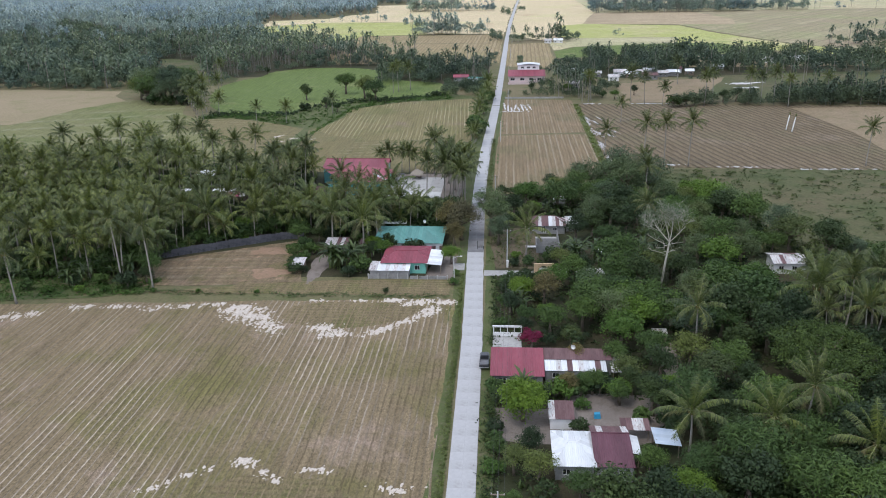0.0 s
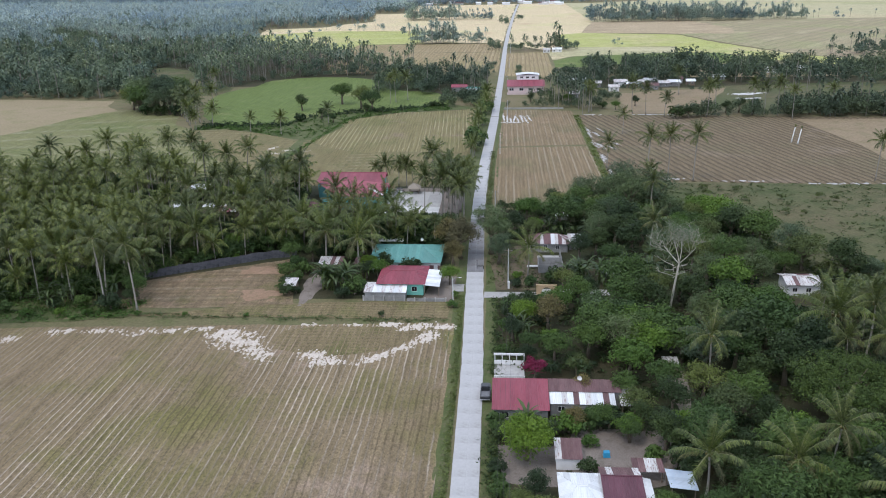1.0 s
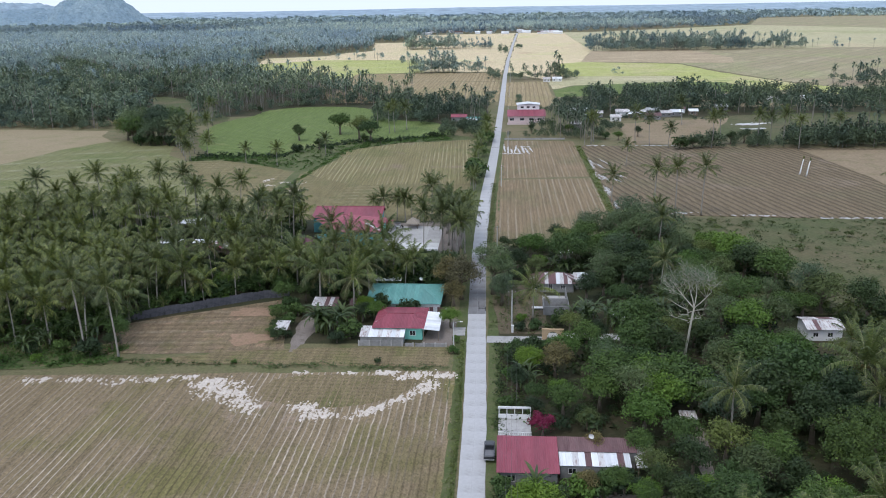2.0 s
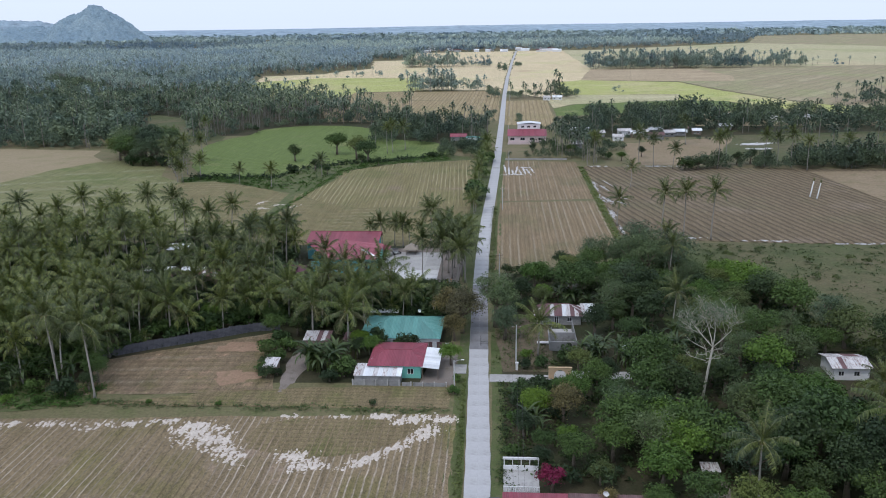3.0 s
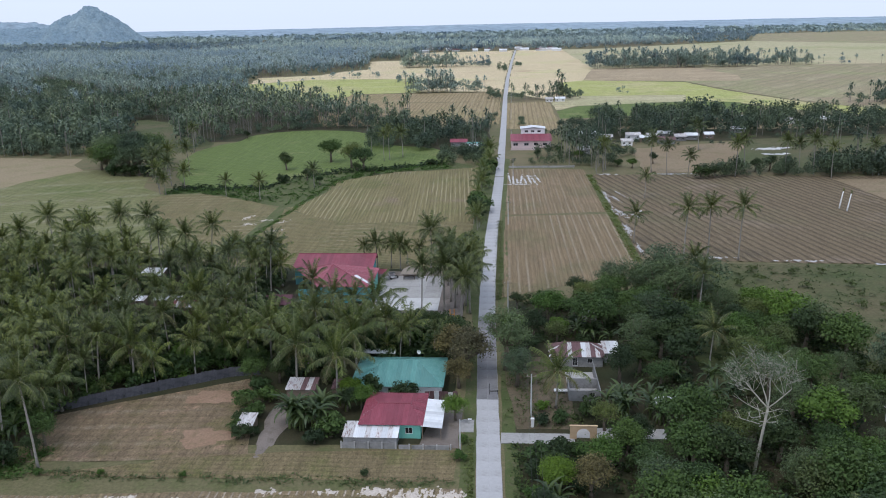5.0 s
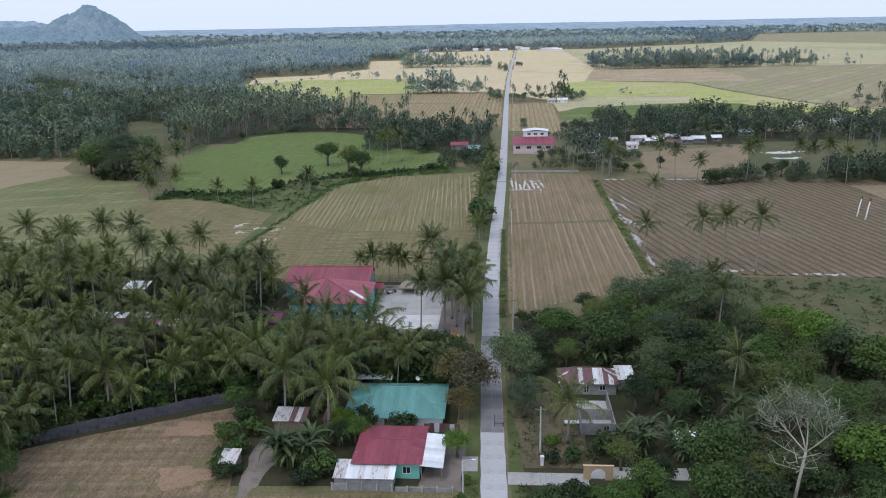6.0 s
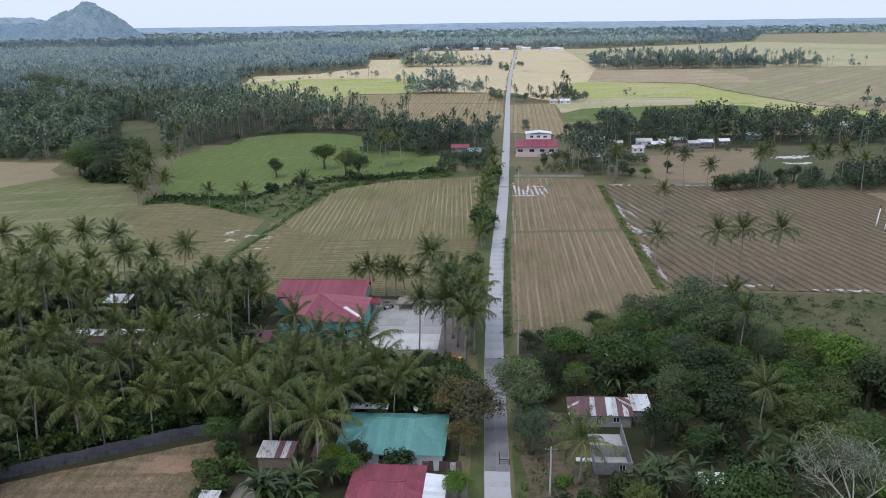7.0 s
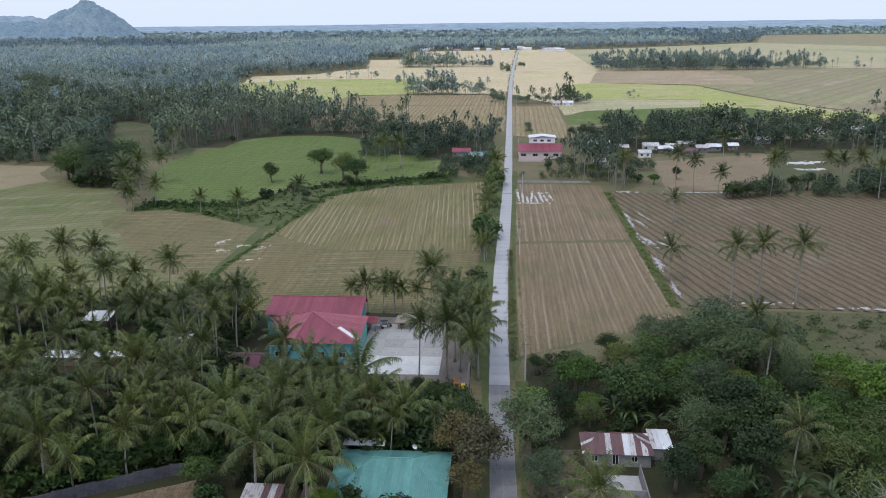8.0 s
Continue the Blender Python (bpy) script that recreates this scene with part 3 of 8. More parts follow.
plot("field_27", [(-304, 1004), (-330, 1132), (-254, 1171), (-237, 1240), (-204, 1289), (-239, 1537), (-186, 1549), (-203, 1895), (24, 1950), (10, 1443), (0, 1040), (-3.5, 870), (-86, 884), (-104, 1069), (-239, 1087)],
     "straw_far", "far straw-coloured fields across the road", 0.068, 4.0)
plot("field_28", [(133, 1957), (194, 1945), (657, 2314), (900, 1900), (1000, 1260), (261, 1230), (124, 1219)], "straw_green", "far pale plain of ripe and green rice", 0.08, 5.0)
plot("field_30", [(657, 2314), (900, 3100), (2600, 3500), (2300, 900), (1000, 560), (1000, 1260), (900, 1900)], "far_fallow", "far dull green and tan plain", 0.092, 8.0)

plot("field_33", [(-47, 149), (-40, 146.5), (-28, 146.5), (-20, 152), (-15.5, 159.5), (-46, 159.5)], "strip", "olive patch with rows across the main rows", 0.125, 0.8, True, 2)
plot("field_34", [(-46, 80), (-14, 80), (-22, 94.5), (-41, 96)], "strip", "curved headland of cross rows", 0.125, 0.8, True, 2)
# grassy dykes and verges
field("verge_1", [(-10.9, 60), (-7.9, 60), (-9.2, 240), (-11.8, 240)], "verge", "green grass verge along the road", 0.05, 10, 160, rough_z=0.05, ragged=0.3)
field("verge_2", [(-3.0, 60), (-0.5, 60), (-2.5, 240), (-5.0, 240)], "verge", "grass verge on the house side of the road", 0.05, 10, 160, rough_z=0.05, ragged=0.3)
field("verge_3", [(-13.5, 240), (-9.6, 240), (-6.0, 470), (-16, 470)], "verge", "grass verge under the roadside trees", 0.05, 10, 160, rough_z=0.05, ragged=0.3)
field("verge_4", [(-5.4, 240), (-2.9, 252), (-0.2, 470), (-3.4, 470)], "verge", "trimmed grass verge beside the tan field", 0.05, 10, 160, rough_z=0.05, ragged=0.2)
field("dyke_1", [(34.9, 284), (37.3, 284), (37.0, 424), (34.6, 424)], "verge", "green dyke between two fields", 0.09, 8, 80, rough_z=0.06, ragged=0.4)
plot("dyke_2", [(-91.3, 290), (-89.2, 290), (-88.5, 320), (-87.2, 335), (-90, 359), (-93, 362), (-92, 335), (-92.6, 318)], "verge", "green dyke across the stubble fields", 0.066, 0.6, False, 3)
plot("dyke_4", [(-150, 384), (-136, 387), (-122, 380), (-108, 371), (-98, 363), (-88, 359), (-83, 370), (-80, 386), (-81, 408), (-75, 417), (-65, 427), (-54, 435), (-39, 438), (-17, 446), (-31, 464), (-43, 452), (-58, 446),
                (-70, 442), (-86, 436), (-102, 421), (-108, 400), (-124, 398), (-144, 401), (-156, 398)], "verge", "bright grassy bank below the green field", 0.07, 1.2, False, 5)
field("dyke_3", [(-125, 155.5), (-82, 162.7), (-82, 172), (-125, 169)], "verge", "weedy bank below the palm grove", 0.07, 40, 16, rough_z=0.14, ragged=0.6)
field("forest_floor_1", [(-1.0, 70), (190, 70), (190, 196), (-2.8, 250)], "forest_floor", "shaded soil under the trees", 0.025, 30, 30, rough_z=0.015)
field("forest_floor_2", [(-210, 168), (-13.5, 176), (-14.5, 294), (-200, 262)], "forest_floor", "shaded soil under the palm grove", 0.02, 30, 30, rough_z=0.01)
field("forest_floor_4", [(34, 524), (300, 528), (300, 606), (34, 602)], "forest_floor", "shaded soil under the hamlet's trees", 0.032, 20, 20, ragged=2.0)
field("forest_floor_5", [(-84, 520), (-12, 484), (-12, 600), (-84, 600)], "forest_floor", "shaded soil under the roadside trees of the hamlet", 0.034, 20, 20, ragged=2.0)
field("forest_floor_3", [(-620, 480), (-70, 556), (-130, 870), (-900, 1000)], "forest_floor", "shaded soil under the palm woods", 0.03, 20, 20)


# ---- the road ----
ROAD = [(-300, -1.6), (40, -5.0), (92, -5.45), (142, -6.0), (189, -7.2), (233, -8.1), (262, -8.3), (313, -7.9), (355, -6.9), (412, -5.6), (475, -4.6),
        (600, -3.0), (800, -0.9), (1040, 3.0), (1443, 13.0), (1950, 28.0)]


def road_x(y):
    return float(np.interp(y, [p[0] for p in ROAD], [p[1] for p in ROAD]))


def road_strip(name, y0, y1, step, half, z0, z1, mat):
    b = Build()
    ys = np.arange(y0, y1 + 0.1, step)
    for y in ys:
        x, w = road_x(y), half + 0.06 * math.sin(y * 0.9) + 0.04 * math.sin(y * 2.3)
        b.v += [(x - w, y, z0), (x - w, y, z1), (x + w, y, z1), (x + w, y, z0)]
    for i in range(len(ys) - 1):
        for k in range(3):
            b.f.append((4 * i + k, 4 * i + k + 1, 4 * i + k + 5, 4 * i + k + 4))
            b.m.append(0)
    return b.mesh(name, mat)


road = structure("road", road_strip("road", 40, 420, 4.0, 2.07, 0.0, 0.122, "joint"), "pale grey concrete country road in slabs", "road")
structure("road_near", road_strip("road_near", -300, 40, 10.0, 2.07, 0.0, 0.12, "concrete"), "near stretch of the concrete road", "road")
structure("road_far", road_strip("road_far", 420, 1950, 10.0, 1.95, 0.0, 0.26, "concrete"), "far stretch of the concrete road", "road")
slab_b = Build()
slab_b.box(-1.008, 1.008, -2.247, 2.247, 0.0, 0.09)
slab_b.v = [(x * (1.0 if z < 0.05 else 0.996), y * (1.0 if z < 0.05 else 0.998), z) for x, y, z in slab_b.v]
slab_me, slab_shaded = slab_b.mesh("slab", "concrete"), slab_b.mesh("slab", "concrete_shaded")
for k in range(84):
    y = 42.25 + 4.5 * k
    lean = -math.degrees(math.atan2(road_x(y + 2) - road_x(y - 2), 4))
    for side in (-1.015, 1.015):
        # Slabs between the roadside trees take the shade-darkened concrete.
        s = part("slab", slab_shaded if 192 < y < 236 else slab_me, road)
        s.matrix_world = pose(road_x(y) + side, y, 0.04 + 0.002 * math.sin(k * 3.7 + side), 0, 0, lean)

# paved entrances on both sides, cement yard
def pad(name, x0, x1, y0, y1, mat, label, z=0.1, cells=12):
    b = Build()
    b.box(x0, x1, y0, y1, 0.0, z)
    return structure(name, b.mesh(name, mat), label, "pavement")


pad("pavement_1", -12.2, -9.55, 180.3, 184.8, "cement", "concrete driveway apron of the red-roofed house", 0.115)
pad("pavement_2", -4.7, 8.0, 176.6, 180.2, "cement", "concrete side lane off the road", 0.115)
pad("pavement_4", 8.2, 24.0, 178.9, 182.4, "cement", "pale side lane beyond the arched gate", 0.11)
field("yard_1", [(-1, 106), (8.5, 106), (8.5, 116), (-1, 116)], "yard_soil", "bare soil yard under the mango tree", 0.06, 12, 12, ragged=1.0)
field("yard_2", [(11, 107), (27, 107), (27, 123), (11, 121)], "yard_soil", "swept sandy yard behind the house", 0.06, 12, 12, ragged=1.5)
field("yard_3", [(29, 124), (31.2, 124), (32.4, 142), (30.2, 142)], "yard_soil", "bare soil path between the trees", 0.065, 12, 12, ragged=1.0)
field("yard_5", [(-19, 174.5), (-11.8, 174.5), (-11.8, 190), (-17, 190)], "yard_soil", "soil front yard of the red-roofed house", 0.06, 8, 12, ragged=0.4)
field("yard_6", [(-1.5, 182), (9, 182), (9, 214), (-4.8, 214)], "garden", "weedy garden with a trodden path", 0.06, 12, 24, ragged=0.6)
field("yard_7", [(-41, 238), (-14, 238), (-14, 275), (-41, 275)], "yard_soil", "grey soil around the cement yard", 0.05, 12, 12, ragged=0.6)

def soil_patch(name, cx, cy, rx, ry, z, mat, label, seed):
    """A bare patch with a wavering outline, its rim sunk into the stubble."""
    b = Build()
    n = 40
    vs = [(cx, cy, z)]
    for ring, dz in ((0.6, 0.0), (1.0, -0.16)):
        for k in range(n):
            a = 2 * math.pi * k / n
            w = ring * (1 + 0.16 * math.sin(3 * a + seed) + 0.1 * math.sin(7 * a + 2 * seed) + 0.05 * math.sin(13 * a))
            vs.append((cx + rx * w * math.cos(a), cy + ry * w * math.sin(a), z + dz))
    fs = [(0, 1 + k, 1 + (k + 1) % n) for k in range(n)] + [(1 + k, 1 + n + k, 1 + n + (k + 1) % n, 1 + (k + 1) % n) for k in range(n)]
    return structure(name, b.add(vs, fs).mesh(name, mat, smooth=True), label, "bare soil")


soil_patch("yard_8", -57.0, 176.8, 4.6, 3.4, 0.26, "bare_soil", "bare reddish patch in the small field", 1.0)
soil_patch("yard_9", -60.6, 192.4, 5.6, 2.8, 0.26, "bare_soil", "trodden reddish corner of the small field", 2.6)
soil_patch("yard_4", -45.6, 181.5, 2.3, 9.5, 0.2, "yard_soil", "bare soil path beside the hut", 0.4)
# cement drying yard: separate cast panels
yard = structure("pavement_3", Build().box(-38.6, -20.6, 242, 270, 0.0, 0.08).mesh("pavement_3", "joint"), "cast cement drying yard in large panels", "pavement")
for i in range(4):
    for j in range(6):
        p = part("panel", Build().box(-2.2, 2.2, -2.26, 2.26, 0, 0.07).mesh("panel", "cement_white" if j < 2 else "cement"), yard)
        p.matrix_world = pose(-36.3 + 4.5 * i, 244.4 + 4.65 * j, 0.05)

# ---- straw litter on the stubble, and white mud ----


def litter(name, blobs, mat, label, along=90.0, z=0.15, cover=0.0, cell=0.19, fine=1.5):
    """Drifts lying on the ground: low heaps with a torn, combed outline. Blobs of (x, y, half-width, half-depth, turn)."""
    vs, fs = [], []
    ca, sa = math.cos(radians(along)), math.sin(radians(along))
    for x, y, rx, ry, turn in blobs:
        t = radians(turn)
        nu, nv = max(6, int(2.4 * rx / cell)), max(6, int(2.4 * ry / cell))
        at = {}
        for i in range(nu + 1):
            for j in range(nv + 1):
                a, b = (i / nu - 0.5) * 2.4, (j / nv - 0.5) * 2.4
                px, py = x + a * rx * math.cos(t) - b * ry * math.sin(t), y + a * rx * math.sin(t) + b * ry * math.cos(t)
                u, v = (px * ca + py * sa) * fine, (-px * sa + py * ca) * fine
                rag = noise.noise(Vector((u * 0.28, v * 0.5, 2.0))) + 1.0 * noise.noise(Vector((u * 0.6, v * 1.5, 5.0))) + 0.9 * noise.noise(Vector((u * 1.2, v * 3.2, 9.0))) + 0.8 * noise.noise(Vector((u * 2.6, v * 6.0, 4.0)))
                h = 0.4 * (cover - (a * a + b * b) * 0.6 + 0.7 * rag)
                at[i, j] = (h, (px, py, z + max(-0.12, min(h, 0.12 + 0.04 * rag))))
        index = {}
        for i in range(nu):
            for j in range(nv):
                ring = [(i, j), (i + 1, j), (i + 1, j + 1), (i, j + 1)]
                if max(at[k][0] for k in ring) > -0.02:
                    for k in ring:
                        if k not in index:
                            index[k] = len(vs)
                            vs.append(at[k][1])
                    fs.append(tuple(index[k] for k in ring))
    return tagged(new(name, Build().add(vs, fs).mesh(name, mat, smooth=True)), label, "straw", kind="stuff")


litter("straw_litter", [(-55, 152.5, 6.5, 4.6, -25), (-49.5, 147.5, 6.5, 2.6, -45), (-58, 155.5, 4, 2.4, 10), (-36.5, 146, 4.6, 2.4, -10), (-33.5, 143.2, 4, 1.8, 10), (-25.5, 145, 5.2, 1.5, 35),
                        (-20, 150, 5.5, 1.6, 45), (-15.5, 155.5, 4.2, 2.4, 60), (-12.6, 160, 2.6, 2.0, 0), (-18, 160, 5, 2.2, 10), (-24, 161, 3, 1.4, 0)], "straw", "drifts of pale threshed straw on the stubble", cover=0.1)
litter("straw_litter", [(-104, 150, 6, 2.6, 25), (-93, 154.5, 5, 1.8, 5), (-84, 155.5, 6, 1.6, 5), (-77, 154, 3, 1.6, 0), (-71, 156, 6.5, 1.6, 3), (-64, 157.4, 4, 1.4, 0), (-41, 160.2, 3, 1.1, 0), (-32, 160.6, 3, 1.0, 0),
                        (-112, 147, 5, 2.6, 10)], "straw", "scattered pale straw along the field's edge", cover=-0.08)
litter("straw_litter", [(-49.5, 92, 3.5, 1.1, 35), (-44.5, 96, 4, 1.1, 35), (-38, 98.5, 3, 1.8, 0), (-34, 95.5, 4, 1.5, -35), (-27, 97, 3, 1.4, 0), (-15, 93.5, 4, 1.4, 0)], "straw", "wisps of straw left by the harvester", cover=-0.05)
litter("straw_litter", [(-1.0, 417, 0.5, 11, 2), (0.8, 412, 0.5, 11, 0), (2.6, 409, 0.5, 7, 3), (4.4, 413, 0.5, 10, -3), (6.2, 409, 0.5, 7, 4), (8.0, 414, 0.5, 10, 3), (10.0, 410, 0.5, 8, 6), (12.0, 413, 0.5, 6, 5), (3.0, 402, 5.5, 0.7, 0), (9.0, 421, 3.0, 0.8, 4)],
       "water", "white film of wet mud in the field", 90, 0.13, 0.3, 0.22)
litter("straw_litter", [(37.9, 374, 0.8, 18, 0), (39.2, 346, 2.0, 8, 10), (44, 343, 1.1, 6, 25), (47, 350, 0.9, 5, 20), (38.6, 322, 1.2, 11, 0), (38.6, 298, 0.8, 11, 0), (41, 372, 0.8, 9, 13), (44, 380, 0.7, 9, 13)],
       "water", "pale wet mud along the dyke", 85, 0.22, -0.05)
litter("straw_litter", [(60, 288.5, 7, 1.4, 0), (84, 285.5, 12, 1.1, 0), (118, 282.5, 20, 1.0, 0), (160, 280, 20, 0.9, 0), (72, 424, 14, 1.2, 0), (44, 424, 5, 1.6, 0)], "water", "pale mud along the edge of the ploughed field", 0, 0.2, -0.12, 0.4)
litter("straw_litter", [(-84, 322, 3, 1.4, 20), (-97, 331, 4, 2, 10), (-92, 337, 3, 2, 10), (-84, 336, 4, 1.4, 60), (-100, 341, 5, 1.5, 70)], "straw", "small heaps of pale straw in the stubble", 30, 0.13, -0.15)
litter("straw_litter", [(143, 496, 12, 4, 10), (138, 478, 7, 3, 0)], "water", "bright shallow pond in the pasture", 0, 0.12, 0.3, 0.8, 0.3)


# ---- plants ----
def frond_verts(r, length, lift, droop, leaflets=16, wide=0.7):
    """One pinnate frond along +x: a rachis that goes out straight and then bends down, with a curtain of hanging leaflets on both sides."""
    quads, pts, x, z = [], [(0.0, 0.0)], 0.0, 0.0
    for i in range(10):
        a = lift - droop * ((i + 0.5) / 10) ** 2.3
        x, z = x + length / 10 * math.cos(a), z + length / 10 * math.sin(a)
        pts.append((x, z))

    def on(s):
        k = min(int(s * 10), 9)
        f = s * 10 - k
        return Vector((pts[k][0] * (1 - f) + pts[k + 1][0] * f, 0, pts[k][1] * (1 - f) + pts[k + 1][1] * f))

    for i in range(4):
        p, q = on(i / 4), on((i + 1) / 4)
        w0, w1 = 0.07 * (1 - i / 4.4), 0.07 * (1 - (i + 1) / 4.4)
        quads.append([p + Vector((0, -w0, 0.05)), q + Vector((0, -w1, 0.05)), q + Vector((0, w1, 0.05)), p + Vector((0, w0, 0.05))])
    for i in range(leaflets):
        s = 0.12 + 0.88 * (i + 0.5) / leaflets
        ln = wide * (0.45 + 1.05 * math.sin(math.pi * min(1, 0.1 + s * 0.82)) ** 0.8)
        p, q = on(s), on(min(1, s + 0.82 / leaflets))
        along = (q - p).normalized()
        for side in (-1, 1):
            sag = r.uniform(0.25, 1.0) + 0.2 * s
            tip = p + along * ln * r.uniform(0.3, 0.55) + Vector((0, side * ln * math.cos(sag), -ln * math.sin(sag)))
            tip2 = tip + along * 0.22 * length / leaflets
            quads.append([p, q, tip2, tip])
    return [[tuple(v) for v in q] for q in quads]


def turned(quads, yaw, base=(0, 0, 0), roll=0.0):
    q = np.array(quads)
    cr, sr = math.cos(roll), math.sin(roll)
    y, z = q[..., 1] * cr - q[..., 2] * sr, q[..., 1] * sr + q[..., 2] * cr
    c, s = math.cos(yaw), math.sin(yaw)
    return np.stack([q[..., 0] * c - y * s + base[0], q[..., 0] * s + y * c + base[1], z + base[2]], axis=-1)


def palm_trunk(r, height, lean, thick=0.2):
    bend = r.uniform(-1, 1)
    pts, radii = [], []
    for i in range(9):
        s = i / 8
        pts.append((lean * s ** 1.7, bend * 0.5 * math.sin(math.pi * s), height * s))
        radii.append(thick * (1.55 if i == 0 else 1.0) * (1 - 0.35 * s))
    return Build().tube(pts, radii, 7), pts[-1]


def crown_plan(r, n, length):
    """Yaw, lift, droop and length of each frond, from the upright spear to the hanging skirt."""
    for i in range(n):
        s = i / (n - 1)
        yield i * 2.39996 + r.uniform(-0.25, 0.25), 1.5 - 2.15 * s ** 1.1 + r.uniform(-0.15, 0.15), 0.35 + 1.05 * s ** 0.9 + r.uniform(-0.2, 0.35), length * (0.72 + 0.33 * math.sin(math.pi * min(1, 0.25 + 0.7 * s))) * r.uniform(0.9, 1.08)


def coconut_palm(seed, height, length, n=22, lean=0.6, young=False, split=False, label=""):
    r = random.Random(seed)
    ob = thing("coconut_palm", label or "tall coconut palm with arching green fronds", "palm tree")
    trunk, top = palm_trunk(r, height, lean)
    mats = "frond_young" if young else "frond"
    heart = Build() if split else trunk
    heart.tube([(top[0], top[1], top[2] - 0.5), (top[0], top[1], top[2] + 0.3), (top[0], top[1], top[2] + 1.1)], [0.2, 0.26, 0.05], 6, 1)
    for i in range(7):
        a = i * 0.9
        c = Vector((top[0] + 0.42 * math.cos(a), top[1] + 0.42 * math.sin(a), top[2] - 0.35 + 0.12 * (i % 2)))
        heart.tube([c + Vector((0, 0, -0.16)), c, c + Vector((0, 0, 0.16))], [0.05, 0.15, 0.05], 5, 2)
    part("trunk", trunk.mesh("trunk", "palm_trunk", mats, "coconut", smooth=True), ob, "slender pale grey trunk")
    if split:
        crown = part("crown", heart.mesh("crown_heart", "palm_trunk", mats, "coconut"), ob)
        kinds = [(1.25, 0.6), (0.8, 0.95), (0.25, 1.25), (-0.3, 1.35)]
        meshes = [quads_mesh("frond", np.array(frond_verts(r, length, a, d, 48)), mats if k < 3 else "frond_old" if seed % 2 else mats, slots=[1] * 4 + [0] * 96, mats=("rachis",)) for k, (a, d) in enumerate(kinds)]
        for i, (yaw, lift, droop, ln) in enumerate(crown_plan(r, n, length)):
            k = min(3, int(4 * i / n))
            f = part("frond", meshes[k], crown)
            f.matrix_world = Matrix.LocRotScale(top, Euler((r.uniform(-0.2, 0.2), kinds[k][0] - lift, yaw)), Vector((1, 1, 1)) * (ln / length))
    else:
        q = [turned(frond_verts(r, ln, lift, droop, 28), yaw, top, r.uniform(-0.2, 0.2)) for yaw, lift, droop, ln in crown_plan(r, n, length)]
        part("crown", quads_mesh("crown", np.concatenate(q), mats, slots=([1] * 4 + [0] * 56) * len(q), mats=("rachis",)), ob)
    return ob


def leaf_cloud(r, spots, normals, size, slim=0.55):
    n = len(spots)
    up = normals + r.normal(0, 0.55, (n, 3))
    up /= np.linalg.norm(up, axis=1)[:, None] + 1e-9
    side = np.cross(up, r.normal(0, 1, (n, 3)))
    side /= np.linalg.norm(side, axis=1)[:, None] + 1e-9
    other = np.cross(up, side)
    ln = size * r.uniform(0.6, 1.4, n)[:, None]
    q = np.zeros((n, 4, 3))
    q[:, 0] = spots - side * ln
    q[:, 1] = spots - other * ln * slim + up * ln * 0.12
    q[:, 2] = spots + side * ln - up * ln * 0.2
    q[:, 3] = spots + other * ln * slim + up * ln * 0.12
    return q


def broadleaf(seed, height, rx, rz, lumps, leaves, size, mat, trunk_h=None, spread=0.9, name="broadleaf_tree", label="", category="tree", bark="bark", slim=0.55, lump_r=0.36, ry=None, dark="leaf_dark"):
    """A tapered trunk with limbs, and a crown of leaves gathered in uneven lumps."""
    r = np.random.default_rng(seed)
    ry = ry or rx
    leaves = int(leaves * 1.35)
    ob = thing(name, label, category)
    cz = height - rz
    th = trunk_h or max(0.4, cz - rz * 0.35)
    b = Build()
    t0 = 0.035 * height + 0.05
    b.tube([(0, 0, -0.1), (0.06 * height * 0.3, 0.02 * height, th * 0.5), (0, 0.03 * height, th)], [t0 * 1.4, t0, t0 * 0.75], 7)
    cs, ns = [], []
    dirs = r.normal(0, 1, (lumps, 3))
    dirs[:, 2] = np.abs(dirs[:, 2]) * 0.95 - 0.28
    dirs /= np.linalg.norm(dirs, axis=1)[:, None]
    reach = r.uniform(0.42, 0.86, lumps)
    cen = dirs * reach[:, None] * np.array([rx, ry, rz]) * spread + np.array([0, 0, cz])
    for k in range(min(lumps, 9)):
        c = cen[k]
        b.tube([(0, 0.03 * height, th * 0.9), (c[0] * 0.45, c[1] * 0.45, th * 0.6 + c[2] * 0.4), tuple(c)], [t0 * 0.5, t0 * 0.3, t0 * 0.1], 5)
    part("trunk", b.mesh("trunk", bark, smooth=True), ob)
    per = leaves // lumps
    for k in range(lumps):
        lr = lump_r * min(rx, ry) * r.uniform(0.65, 1.25)
        d = r.normal(0, 1, (per, 3))
        d[:, 2] = np.where(r.random(per) < 0.75, np.abs(d[:, 2]), d[:, 2])
        d /= np.linalg.norm(d, axis=1)[:, None]
        rad = lr * r.uniform(0.55, 1.08, per)[:, None]
        cs.append(cen[k] + d * rad * np.array([1, 1, 0.78]))
        ns.append(d + np.array([0, 0, 0.5]))
    fill = r.normal(0, 0.4, (leaves // 6, 3)) * np.array([rx, ry, rz]) * 0.8 + np.array([0, 0, cz])
    cs.append(fill)
    ns.append(np.tile([0, 0, 1.0], (len(fill), 1)))
    q = leaf_cloud(r, np.concatenate(cs), np.concatenate(ns), size * 0.74, slim)
    q[..., 2] = np.maximum(q[..., 2], 0.05)
    part("crown", quads_mesh("crown", q, mat), ob)
    return ob


